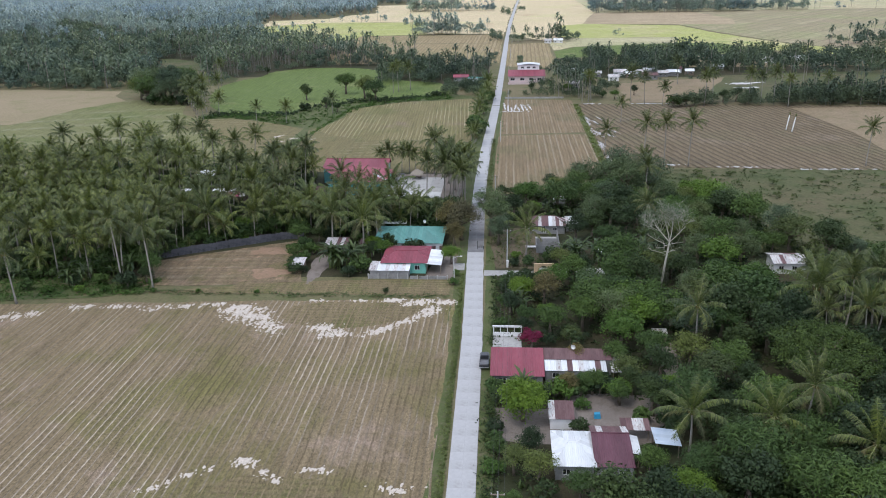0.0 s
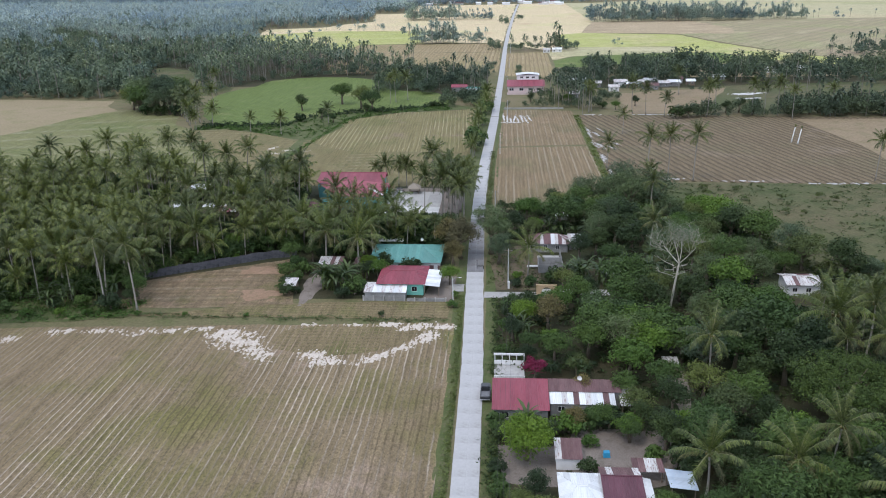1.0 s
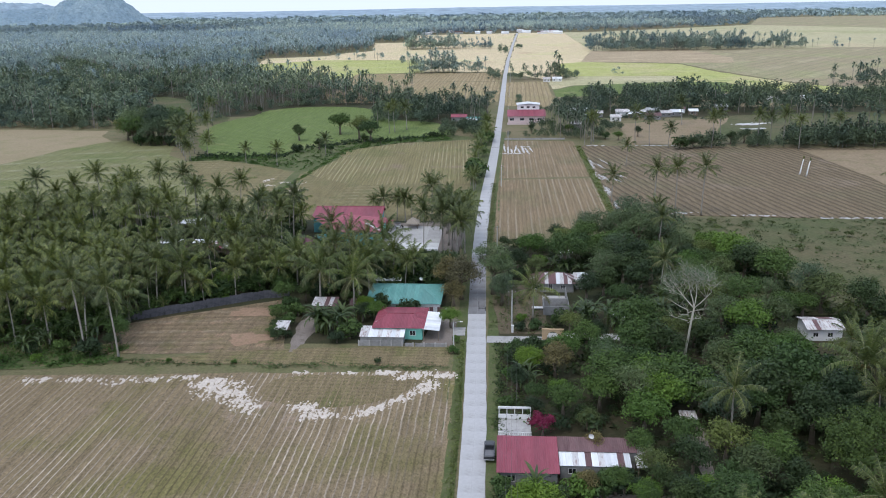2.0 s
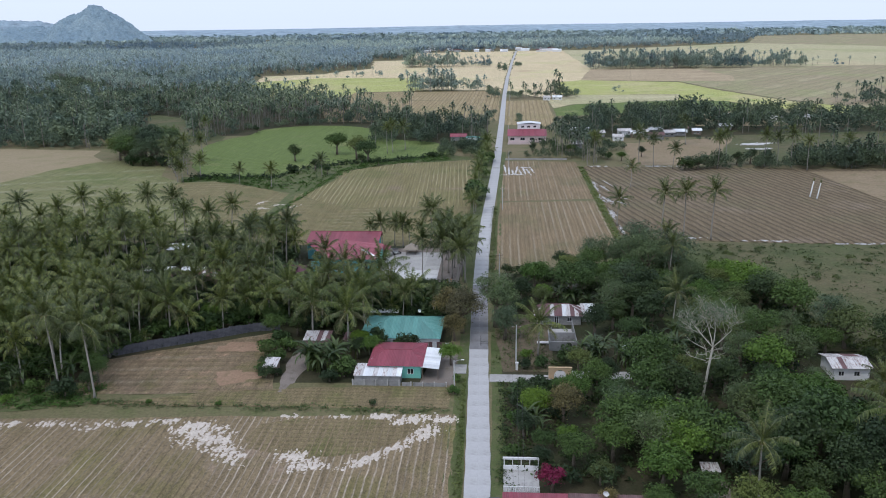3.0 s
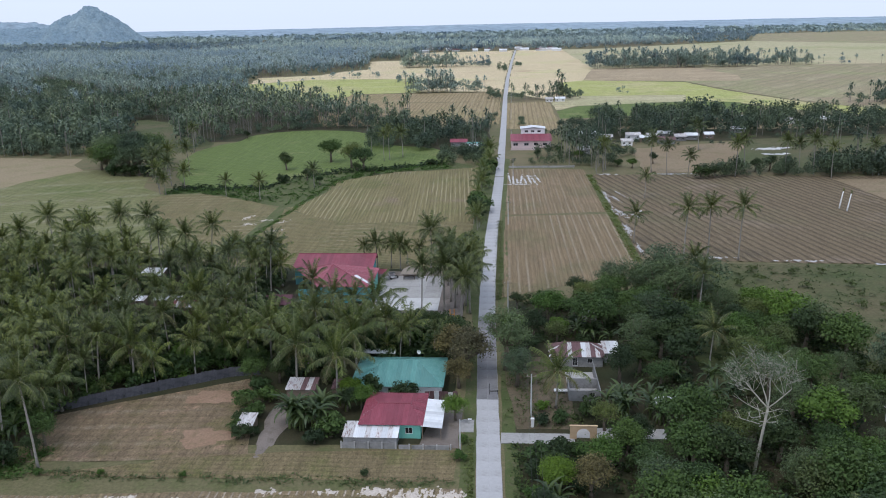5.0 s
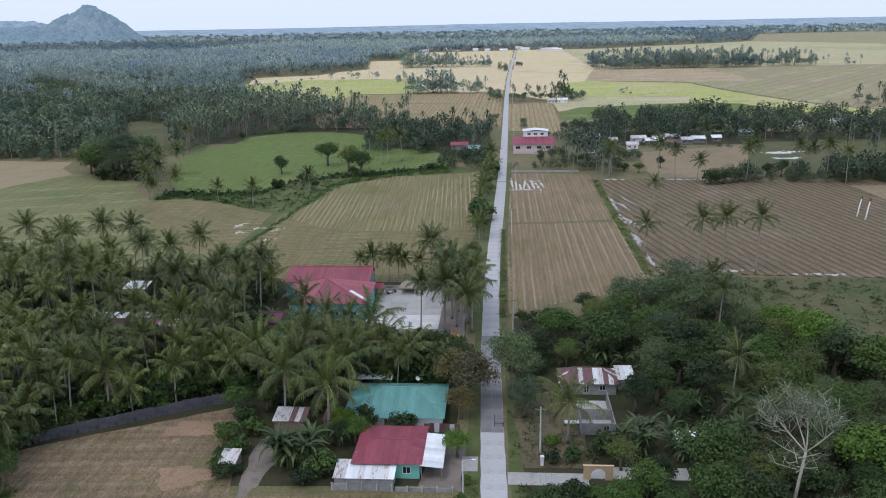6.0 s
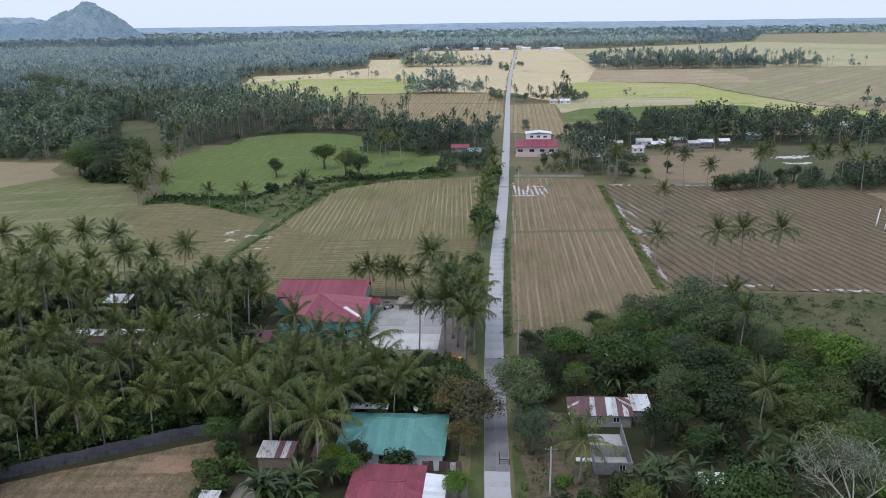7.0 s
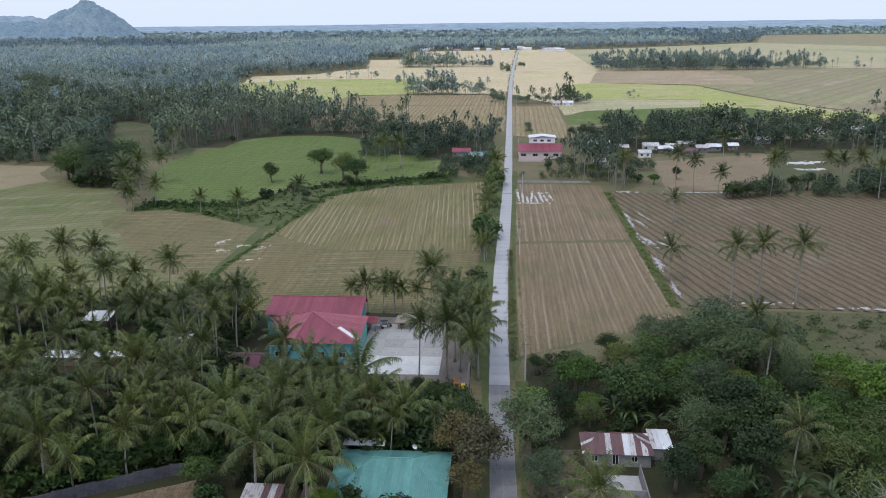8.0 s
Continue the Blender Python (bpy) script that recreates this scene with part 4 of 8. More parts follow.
def banana_plant(seed, label="banana plant with broad arching torn leaves"):
    r = random.Random(seed)
    ob = thing("banana_plant", label, "banana plant")
    h = r.uniform(2.2, 2.9)
    part("stem", Build().tube([(0, 0, 0), (0.05, 0, h * 0.5), (0.02, 0.04, h)], [0.16, 0.13, 0.08], 6).mesh("stem", "leaf_olive"), ob)
    shapes = []
    for k in range(3):
        b = Build()
        length, lift, droop = 2.9, 1.35 - 0.35 * k, 1.5 + 0.35 * k
        x, z, rows = 0.0, 0.0, []
        for i in range(7):
            s = i / 6
            a = lift - droop * s
            w = 0.05 if i == 0 else (0.21 - 0.05 * (i % 2)) * math.sin(math.pi * (0.12 + 0.85 * s)) + 0.03
            rows += [(x, -w, z + w * 0.3), (x, 0, z), (x, w, z + w * 0.3)]
            x, z = x + length / 6 * math.cos(a), z + length / 6 * math.sin(a)
        b.add(rows, [(3 * i + j, 3 * i + j + 1, 3 * i + j + 4, 3 * i + j + 3) for i in range(6) for j in range(2)])
        shapes.append(b.mesh("leaf", "banana"))
    for i in range(9):
        f = part("leaf", shapes[i % 3], ob)
        f.matrix_world = Matrix.LocRotScale((0.02, 0.03, h - 0.1), Euler((r.uniform(-0.2, 0.2), r.uniform(-0.15, 0.15), i * 2.4 + r.uniform(-0.3, 0.3))), Vector((1, 1, 1)) * r.uniform(0.8, 1.1))
    return ob


def bare_tree(seed, height):
    """A tall leafless tree, pale bark, forking into fine twigs."""
    r = random.Random(seed)
    ob = thing("bare_tree", "tall leafless tree with pale grey bark above the canopy", "tree")
    b, twigs = Build(), Build()
    tips = []

    def grow(p, d, length, rad, depth):
        pts, radii = [p], [rad]
        q = p
        for i in range(3):
            d = (d + Vector((r.uniform(-1, 1), r.uniform(-1, 1), r.uniform(-0.1, 0.6))) * (0.06 if depth == 0 else 0.16)).normalized()
            q = q + d * length / 3
            pts.append(q)
            radii.append(max(0.032, rad * (1 - 0.4 * (i + 1) / 3)))
        (b if depth < 3 else twigs).tube(pts, radii, 7 if depth < 2 else 4 if depth < 4 else 3)
        if depth == 4:
            tips.append(q)
            return
        for i in range(5 if depth < 2 else 4):
            w = Vector((r.uniform(-1, 1), r.uniform(-1, 1), r.uniform(-0.1, 0.5))).normalized()
            grow(pts[3] if i % 2 or depth == 0 else pts[2], (d * 0.7 + w * 1.05).normalized(), length * (0.4 if depth == 0 else r.uniform(0.5, 0.7)), radii[3] * (0.64 if depth == 0 else 0.62), depth + 1)

    grow(Vector((0, 0, 0)), Vector((0.1, 0, 1)), height * 0.56, 0.34, 0)
    for k in range(7):
        w = k * 2.4
        grow(Vector((0.4, 0, height * (0.42 + 0.02 * k))), Vector((math.cos(w), math.sin(w), 0.25)), height * 0.13, 0.09, 3)
    part("trunk", b.mesh("trunk", "pale_bark", smooth=True), ob, "pale grey trunk and limbs")
    part("twig_spray", twigs.mesh("twig_spray", "pale_bark"), ob)
    rr = np.random.default_rng(seed)
    tp = np.array([tuple(t) for t in tips])
    spots = np.repeat(tp, 8, axis=0) + rr.normal(0, 0.5, (8 * len(tp), 3))
    part("sparse_leaves", quads_mesh("sparse_leaves", leaf_cloud(rr, spots, np.tile([0, 0, 1.0], (len(spots), 1)), 0.16), "leaf_grey"), ob)
    return ob


PROTO = {}
KINDS = {
    "palm_a": (lambda: coconut_palm(1, 15.0, 5.0, 26, 0.5), 15.0),
    "palm_b": (lambda: coconut_palm(2, 15.5, 5.1, 26, -1.0), 15.5),
    "palm_c": (lambda: coconut_palm(3, 11.0, 5.1, 25, 0.9), 11.0),
    "palm_d": (lambda: coconut_palm(4, 16.5, 4.9, 25, 0.2), 16.5),
    "palm_near_a": (lambda: coconut_palm(5, 12.0, 5.8, 22, 0.7, split=True), 12.0),
    "palm_near_b": (lambda: coconut_palm(6, 11.0, 5.7, 21, -0.5, split=True), 11.0),
    "palm_tall": (lambda: coconut_palm(10, 15.0, 5.2, 21, 0.6, split=True), 15.0),
    "palm_mid": (lambda: coconut_palm(12, 9.0, 5.2, 25, 0.4), 9.0),
    "palm_short": (lambda: coconut_palm(7, 7.0, 6.1, 20, 0.3, True, True, "stocky young coconut palm with long pale fronds"), 7.0),
    "palm_low": (lambda: coconut_palm(9, 6.0, 5.2, 18, 0.2, True, label="low young coconut palm under taller palms"), 6.0),
    "palm_short_b": (lambda: coconut_palm(8, 6.5, 5.4, 18, -0.2, True, True, "low young coconut palm among the shrubs"), 6.5),
    "mango": (lambda: broadleaf(11, 9.0, 4.4, 3.4, 38, 2100, 0.29, "leaf_mid", label="dense broad-leaved tree with a rounded dark green crown"), 9.0),
    "mango_dark": (lambda: broadleaf(12, 9.0, 4.0, 3.8, 36, 1900, 0.28, "leaf_dark", label="dark green broad-leaved tree with a lumpy crown"), 9.0),
    "bright_tree": (lambda: broadleaf(13, 8.0, 4.6, 3.2, 34, 2000, 0.3, "leaf_bright", label="fresh green broad-leaved tree with a wide crown"), 8.0),
    "lime_tree": (lambda: broadleaf(14, 6.0, 3.7, 2.7, 70, 5200, 0.2, "leaf_lime", lump_r=0.32, label="round lime-green fruit tree shading the yard"), 6.0),
    "olive_tree": (lambda: broadleaf(15, 9.0, 4.6, 3.6, 30, 1700, 0.28, "leaf_olive", label="thin-crowned olive-green tree with open foliage"), 9.0),
    "grey_tree": (lambda: broadleaf(16, 8.5, 3.4, 3.9, 40, 3000, 0.2, "leaf_grey", slim=0.4, label="feathery grey-green tree beside the road"), 8.5),
    "brown_tree": (lambda: broadleaf(17, 7.5, 3.4, 3.3, 32, 2600, 0.2, "leaf_brown", label="tree with brownish-green dry foliage"), 7.5),
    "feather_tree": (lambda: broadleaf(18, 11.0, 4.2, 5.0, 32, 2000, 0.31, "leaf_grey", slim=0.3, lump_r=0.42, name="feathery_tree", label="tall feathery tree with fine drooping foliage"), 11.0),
    "bamboo": (lambda: broadleaf(22, 9.0, 4.4, 4.2, 32, 2000, 0.42, "leaf_mid", slim=0.2, lump_r=0.4, name="bamboo_clump", category="bamboo", label="bushy bamboo clump with fine leaves"), 9.0),
    # Grey leaves here lighten the far clump, so its colour holds the haze.
    "giant_bamboo": (lambda: broadleaf(26, 24.0, 8.0, 11.0, 70, 5600, 0.62, "leaf_grey", slim=0.25, lump_r=0.3, name="bamboo_clump", category="bamboo", label="towering clump of arching bamboo with haze in its colour"), 24.0),
    "rain_tree": (lambda: broadleaf(19, 10.5, 13.0, 3.4, 150, 13000, 0.22, "leaf_rain", trunk_h=5.5, lump_r=0.135, ry=10.5, label="huge spreading tree with an umbrella crown of bunched leaves"), 10.5),
    "bush": (lambda: broadleaf(20, 2.6, 1.9, 1.4, 14, 620, 0.26, "leaf_mid", name="bush", category="bush", label="leafy green bush beneath taller trees"), 2.6),
    "bush_dark": (lambda: broadleaf(21, 3.2, 2.1, 1.7, 14, 620, 0.28, "leaf_dark", name="bush", category="bush", label="dark green shrub on shaded ground"), 3.2),
    "bush_bright": (lambda: broadleaf(23, 2.2, 1.8, 1.2, 12, 560, 0.25, "leaf_bright", name="bush", category="bush", label="bright green shrub at the clearing"), 2.2),
    "bougainvillea": (lambda: broadleaf(24, 4.0, 2.0, 1.8, 16, 1000, 0.18, "leaf_flower", name="bougainvillea", category="flowering shrub", label="magenta bougainvillea in full bloom by the fence"), 4.0),
    "cypress": (lambda: broadleaf(25, 5.0, 1.1, 2.3, 18, 800, 0.2, "leaf_dark", label="narrow dark evergreen in the garden"), 5.0),
    "banana_a": (lambda: banana_plant(31), 4.0),
    "banana_b": (lambda: banana_plant(32), 4.0),
    "bare": (lambda: bare_tree(41, 24.5), 24.5),
}
plant_rng = random.Random(77)


def plant(kind, x, y, h=None, group="", yaw=None, z=0.0, label=""):
    """Set a plant of a kind at (x, y), scaled to stand h metres high."""
    make, base = KINDS[kind]
    s = (h or base * plant_rng.uniform(0.9, 1.1)) / base
    yaw = plant_rng.uniform(0, 2 * math.pi) if yaw is None else yaw
    m = Matrix.LocRotScale((x, y, z), Euler((0, 0, yaw)), Vector((s, s, s)))
    if kind in PROTO:
        ob0, s0 = PROTO[kind]
        ob = copy_thing(ob0, m @ Matrix.Scale(1 / s0, 4))
    else:
        ob = make()
        ob.matrix_world = m
        PROTO[kind] = (ob, s)
    if group:
        ob["group"] = group
    if label:
        ob["label"] = label
    return ob


# palms of the grove left of the road: the ones that stand clear, as (x, y, crown height)
GROVE_FRONT = [(-116.2, 176.9, 11.2), (-105.3, 178.7, 9), (-91.7, 197.3, 11.2), (-80.9, 200.3, 11.2), (-78.8, 197, 9), (-76.4, 209.8, 11.2), (-81, 165.3, 16.2), (-89.9, 168.4, 16.6), 
               (-109, 156.5, 12), (-43.4, 210.2, 12.2), (-34.4, 203.8, 9.2), (-68.5, 212.8, 10.2), (-54.3, 210.5, 8.6), (-63.5, 219, 10.4), 
               (-66.5, 220.3, 11.2), (-93.4, 230.9, 12.2), (-79.6, 220.8, 11.2), (-50.3, 234, 5.8), (-29.9, 215.1, 8.2), (-49.6, 233.6, 11), (-42.4, 223, 11), (-37.8, 221.5, 10.5), (-33, 222.5, 9.5), (-70, 232.7, 11), (-37.3, 206, 11), (-45.6, 198, 9), (-36.4, 192.5, 9)]
GROVE_BACK = [(-144.6, 235.4, 15), (-139.4, 239.3, 15), (-157.2, 270.8, 16), (-142.6, 266.6, 15), (-140.1, 278, 16), (-115, 251.7, 15), (-119, 281, 16), (-110.6, 279.5, 15.5),
              (-100.6, 264.5, 15), (-92.1, 261.5, 15), (-88.4, 271.9, 15), (-73.6, 243.1, 15), (-70.6, 252, 13), (-65.6, 251.3, 15), (-66.5, 232, 10.5), (-76.1, 257.1, 13),
              (-111.7, 246, 15), (-103.4, 242.1, 14), (-67.2, 243.1, 13), (-43.4, 230.5, 6.0)]
YARD_PALMS = [(-24.1, 237, 13.5), (-18.8, 240.5, 12), (-14.3, 233, 12), (-12.9, 250.5, 11.5), (-16.2, 244, 12.3), (-12.4, 240.5, 10.5), (-25.1, 275, 12.5), (-40.9, 277, 8), (-44.6, 278, 7), (-34, 276, 8), (-31.8, 275.5, 7), (-19.1, 262, 11), (-14.2, 257, 10.5),
              (-12.8, 268, 8), (-13.6, 246, 11), (-17.6, 249, 12), (-16.2, 254, 10), (-15.4, 272, 7.5), (-17.5, 268, 9), (-19.5, 274, 8), (-28, 276.5, 7), (-37, 278, 7.5), (-22, 276, 8.5)]
for i, (x, y, h) in enumerate(GROVE_FRONT):
    plant("palm_short" if h < 9.6 else "palm_tall" if h > 13 else "palm_near_a" if i % 2 else "palm_near_b", x, y, h, "palms of the grove")
for i, (x, y, h) in enumerate(GROVE_BACK):
    plant(("palm_a", "palm_b", "palm_d")[i % 3] if h > 12 else "palm_c" if h > 9 else "palm_mid", x, y, h, "palms of the grove")
for i, (x, y, h) in enumerate(YARD_PALMS):
    plant(("palm_a", "palm_d", "palm_b")[i % 3] if h > 12.5 else ("palm_c", "palm_mid")[i % 2], x, y, h, "palms round the cement yard")

BUILDINGS = [(-33, -11, 172, 192), (-37, -14, 192, 208), (-64, -37, 240, 272), (-41, -14, 238, 272), (-54, -41, 170, 192), (-108, -99, 262, 270), (-107, -80, 237, 249), (-82, -75, 250, 258)]
taken = [(x, y) for x, y, h in GROVE_FRONT + GROVE_BACK + YARD_PALMS]


def free(x, y, gap, spots, blocked):
    return all((x - a) ** 2 + (y - b) ** 2 > gap * gap for a, b in spots) and not any(x0 - 1 < x < x1 + 1 and y0 - 1 < y < y1 + 1 for x0, x1, y0, y1 in blocked)


def grove_y(x):
    """Front and back edges of the grove at x."""
    front = np.interp(x, [-200, -92, -84, -60, -50, -14], [160, 172, 190, 206, 204, 210])
    back = np.interp(x, [-200, -127, -95, -68, -42, -14], [262, 286, 276, 270, 236, 232])
    return float(front), float(back)


fill_rng = random.Random(8)
deep_palms = []
n_fill = 0
for k in range(6000):
    x = fill_rng.uniform(-195, -15)
    lo, hi = grove_y(x)
    y = fill_rng.uniform(lo, hi)
    if n_fill < 215 and free(x, y, 5.3, taken, BUILDINGS + [(-67, -14, 212, 242), (-108, -76, 228, 240)]):
        taken.append((x, y))
        n_fill += 1
        if x < -96 or y > 262:
            deep_palms.append((x, y, fill_rng.uniform(0.75, 1.2)))
        else:
            plant(("palm_c", "palm_mid", "palm_c", "palm_a")[n_fill % 4], x, y, fill_rng.uniform(7.5, 12.0), "palms of the grove")
n_fill = 0
for k in range(4000):
    x = fill_rng.uniform(-160, -15)
    lo, hi = grove_y(x)
    y = lo + (hi - lo) * fill_rng.random() ** 1.5
    if n_fill < 56 and free(x, y, 4.2, taken, BUILDINGS + [(-68, -36, 224, 242), (-45, -14, 216, 242)]):
        taken.append((x, y))
        n_fill += 1
        plant("palm_low", x, y, fill_rng.uniform(4.5, 7.5), "palms of the grove")


def deep_palm_quads(seed, height):
    """Trunk and crown of a palm that stands deep in the grove, as quads."""
    r = random.Random(seed)
    q = [np.array([[(0.2 * c - 0, 0.2 * d, 0), (-0.2 * c, -0.2 * d, 0), (-0.13 * c, -0.13 * d, height), (0.13 * c, 0.13 * d, height)] for c, d in ((1, 0), (0, 1))])]
    q += [turned(frond_verts(r, ln, lift, droop, 16), yaw, (0, 0, height), r.uniform(-0.2, 0.2)) for yaw, lift, droop, ln in crown_plan(r, 20, 4.9)]
    return np.concatenate(q)


deep_rng = np.random.default_rng(12)
deep_quads, deep_slots = [], []
deep_kinds = [deep_palm_quads(61, 10.5), deep_palm_quads(62, 9.0), deep_palm_quads(63, 12.0)]
for k, (x, y, sc) in enumerate(deep_palms):
    base = deep_kinds[k % 3]
    deep_quads.append(turned(base * sc, deep_rng.uniform(0, 6.28), (x, y, 0)))
    deep_slots += [1, 1] + [0] * (len(base) - 2)
tagged(new("palm_grove", quads_mesh("palm_grove", np.concatenate(deep_quads), "frond", deep_slots, ("palm_trunk",))), "crowded coconut palms in the depth of the grove", "palm trees", kind="stuff")


# ---- plants right of the road ----
for x, y, h in [(28.3, 104.6, 7), (39.5, 103.6, 7.2), (51.4, 97.0, 7.4), (5.5, 190, 7.5), (60.8, 147, 10), (58, 97, 6.5)]:
    plant("palm_short", x, y, h, "young palms in the woods")
for i, (x, y, h) in enumerate([(35.8, 135.3, 11), (45.4, 106.6, 11), (67.1, 147.7, 12), (65.8, 136.4, 11), (73.7, 151, 12), (36.7, 203.5, 10.5), (41.2, 232, 13.5), (42.9, 246, 13),
                               (82, 150, 12), (76, 138, 11), (88, 160, 12), (92, 146, 11), (64, 153, 9.5), (70.5, 142, 9.5), (78, 146, 10), (60, 139, 9), (71, 158, 10), (63, 160, 9.5)]):
    plant("palm_c" if x > 69 else "palm_tall" if h > 12.4 else ("palm_near_b", "palm_near_a")[i % 2], x, y, h, "palms in the woods")
for x, y, h in [(65.3, 286, 16.5), (57.3, 289.7, 15.7), (49.3, 285.5, 16), (37.8, 305, 10), (52.4, 372, 9), (127, 287, 14)]:
    plant("palm_tall" if h > 12 else "palm_near_b", x, y, h, "palms in the ploughed field", label="lone tall coconut palm at the ploughed field's edge")

for dx in (0.0, 2.4):
    dead = thing("dead_palm", "bare white leaning trunk of a dead palm in the ploughed field", "palm tree", pose(120.3 + 0.5 * dx, 353 - 1.7 * dx, 0), "dead palms")
    part("trunk", Build().tube([(0, 0, 0), (0.4, 0.2, 2.2), (0.7, 0.3, 4.4), (1.1, 0.4, 6.6)], [0.3, 0.24, 0.22, 0.16], 8).mesh("trunk", "wall_white", smooth=True), dead)
    part("stub", Build().tube([(1.1, 0.4, 6.5), (1.2, 0.4, 7.2), (1.0, 0.5, 7.9)], [0.2, 0.5, 0.1], 6).mesh("stub", "frond_old"), dead, "withered brown crown stub")
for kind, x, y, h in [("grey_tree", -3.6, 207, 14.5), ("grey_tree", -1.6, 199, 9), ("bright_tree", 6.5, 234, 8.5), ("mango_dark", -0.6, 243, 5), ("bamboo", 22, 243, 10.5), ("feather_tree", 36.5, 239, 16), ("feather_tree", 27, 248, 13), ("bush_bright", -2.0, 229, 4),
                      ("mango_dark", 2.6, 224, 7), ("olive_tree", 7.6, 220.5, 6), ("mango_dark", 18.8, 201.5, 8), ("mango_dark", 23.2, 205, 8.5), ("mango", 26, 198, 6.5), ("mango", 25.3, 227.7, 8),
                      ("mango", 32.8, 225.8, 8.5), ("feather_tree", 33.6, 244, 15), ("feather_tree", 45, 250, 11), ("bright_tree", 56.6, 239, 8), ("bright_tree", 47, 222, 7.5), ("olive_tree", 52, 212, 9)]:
    plant(kind, x, y, h)
for kind, x, y, h in [("olive_tree", 44, 205, 9), ("bush_dark", 30.6, 193, 4), ("brown_tree", 9.0, 160, 8), ("lime_tree", 4.0, 163, 5.5), ("mango_dark", 1.6, 154, 5.5), ("mango", 9.5, 144.5, 7),
                      ("mango", 16, 147, 8), ("bright_tree", 22.5, 139.5, 8), ("mango_dark", 30.5, 166, 10), ("mango", 23.8, 158, 8.5), ("mango_dark", 19, 176, 6), ("feather_tree", 29.9, 229, 11.5),
                      ("olive_tree", 45.2, 194, 10), ("mango", 46.6, 166, 9), ("bright_tree", 54, 163, 9), ("mango_dark", 40, 171, 9), ("olive_tree", 35.4, 122.5, 8), ("mango", 42, 143, 9)]:
    plant(kind, x, y, h)
plant("rain_tree", 54, 124.5, 11.0)
for kind, x, y, h in [("bright_tree", 44, 116, 7), ("mango_dark", 35.4, 112, 6), ("bush_dark", 17, 122, 4.2), ("bright_tree", 19.6, 119, 4.5), ("mango_dark", 25.4, 117, 7), ("bush", 13.6, 121, 3.8),
                      ("bush_bright", 10.4, 120.5, 3.6), ("olive_tree", 5.6, 95.5, 5.5), ("mango", 11, 92, 5), ("olive_tree", 2.0, 97.6, 5), ("mango", 21.6, 98, 5.5), ("lime_tree", 25.8, 91.5, 5.8),
                      ("lime_tree", 3.5, 112.4, 7.6), ("bush_dark", 0.4, 118, 3.2), ("bush", 3.4, 119.5, 3.0), ("bush_dark", 7.0, 119.5, 3.2), ("bush", -0.6, 103, 2.6), ("bush_bright", -0.8, 98, 2.4),
                      ("mango_dark", 24.7, 115, 7.0), ("mango", 19.6, 118, 4.6), ("brown_tree", 11.4, 121, 4.6), ("mango", 15.5, 121.5, 5.0), ("mango_dark", 22.2, 121.6, 5.4), ("bright_tree", 27.2, 118.5, 5.5), ("mango", 32.5, 121, 6.5), ("mango_dark", 27.8, 126, 7.5), ("olive_tree", 33.6, 130, 8), ("mango", 27.4, 133, 7.5), ("bush_dark", 12.5, 109.5, 2.6), ("bush", 22.5, 112.5, 2.8), ("bush_bright", 13.2, 116.6, 2.0), ("bush", -1.1, 120.9, 3.0), ("bush_dark", -0.9, 109, 2.4), ("bush", -0.6, 106, 2.0), ("bougainvillea", 5.6, 137.6, 4.9), ("brown_tree", 13.5, 132, 0.1 + 4.5), ("mango", 20.5, 131.5, 5.5), ("bright_tree", 27, 146, 8.5), ("olive_tree", 21.5, 124.5, 6), ("bush_dark", 27, 110.5, 5)]:
    plant(kind, x, y, h)
for kind, x, y, h in [("bush", -0.6, 148, 2.4), ("bush_bright", 0.8, 159, 3.0), ("bush_dark", 0.6, 166, 3.2), ("bush", 1.4, 171, 3.4), ("bush_dark", 4.5, 172, 3.6), ("bush", 7.5, 172, 3.2), ("bush_dark", 2.6, 183.5, 2.4),
                      ("bush", 6, 184, 2.6), ("bush_bright", 3, 189, 2.0), ("bush", 11, 187, 2.8), ("olive_tree", 13.5, 181.5, 5.5), ("mango", 16, 172, 7.5), ("bright_tree", 11.5, 168, 6.5), ("bush_dark", -1.0, 214, 3)]:
    plant(kind, x, y, h)
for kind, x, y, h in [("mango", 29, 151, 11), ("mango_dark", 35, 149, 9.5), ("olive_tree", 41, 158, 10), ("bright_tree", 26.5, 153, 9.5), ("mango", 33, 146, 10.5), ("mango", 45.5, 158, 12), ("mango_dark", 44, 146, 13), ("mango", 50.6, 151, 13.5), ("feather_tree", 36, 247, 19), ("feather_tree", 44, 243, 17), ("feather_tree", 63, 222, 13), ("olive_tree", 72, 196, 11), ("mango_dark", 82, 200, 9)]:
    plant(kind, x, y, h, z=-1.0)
plant("bare", 34.6, 166.5, 22, yaw=0.6)

RIGHT_BUILT = [(-2, 21, 121, 138), (6, 21, 94, 110), (7, 12, 109, 116), (22, 28, 101, 108), (-2, 9, 106, 118), (11, 25, 108, 119), (28.6, 32.6, 122, 142), (4, 21, 190, 218), (-6, 9, 176, 181), (7, 24, 177, 183),
               (14, 19, 235, 239), (22, 29, 181, 191), (14, 23, 184, 193), (-6, 8, 182, 216), (58, 74, 174, 190)]
right_taken = [(o.location.x, o.location.y) for o in scene.objects if o.parent is None and o.type == "EMPTY" and o.location.x > -5 and o.location.y < 260]


def wood_edge(x):
    return float(np.interp(x, [0, 36, 45, 62, 75, 105, 150], [249, 262, 252, 232, 193, 178, 168]))


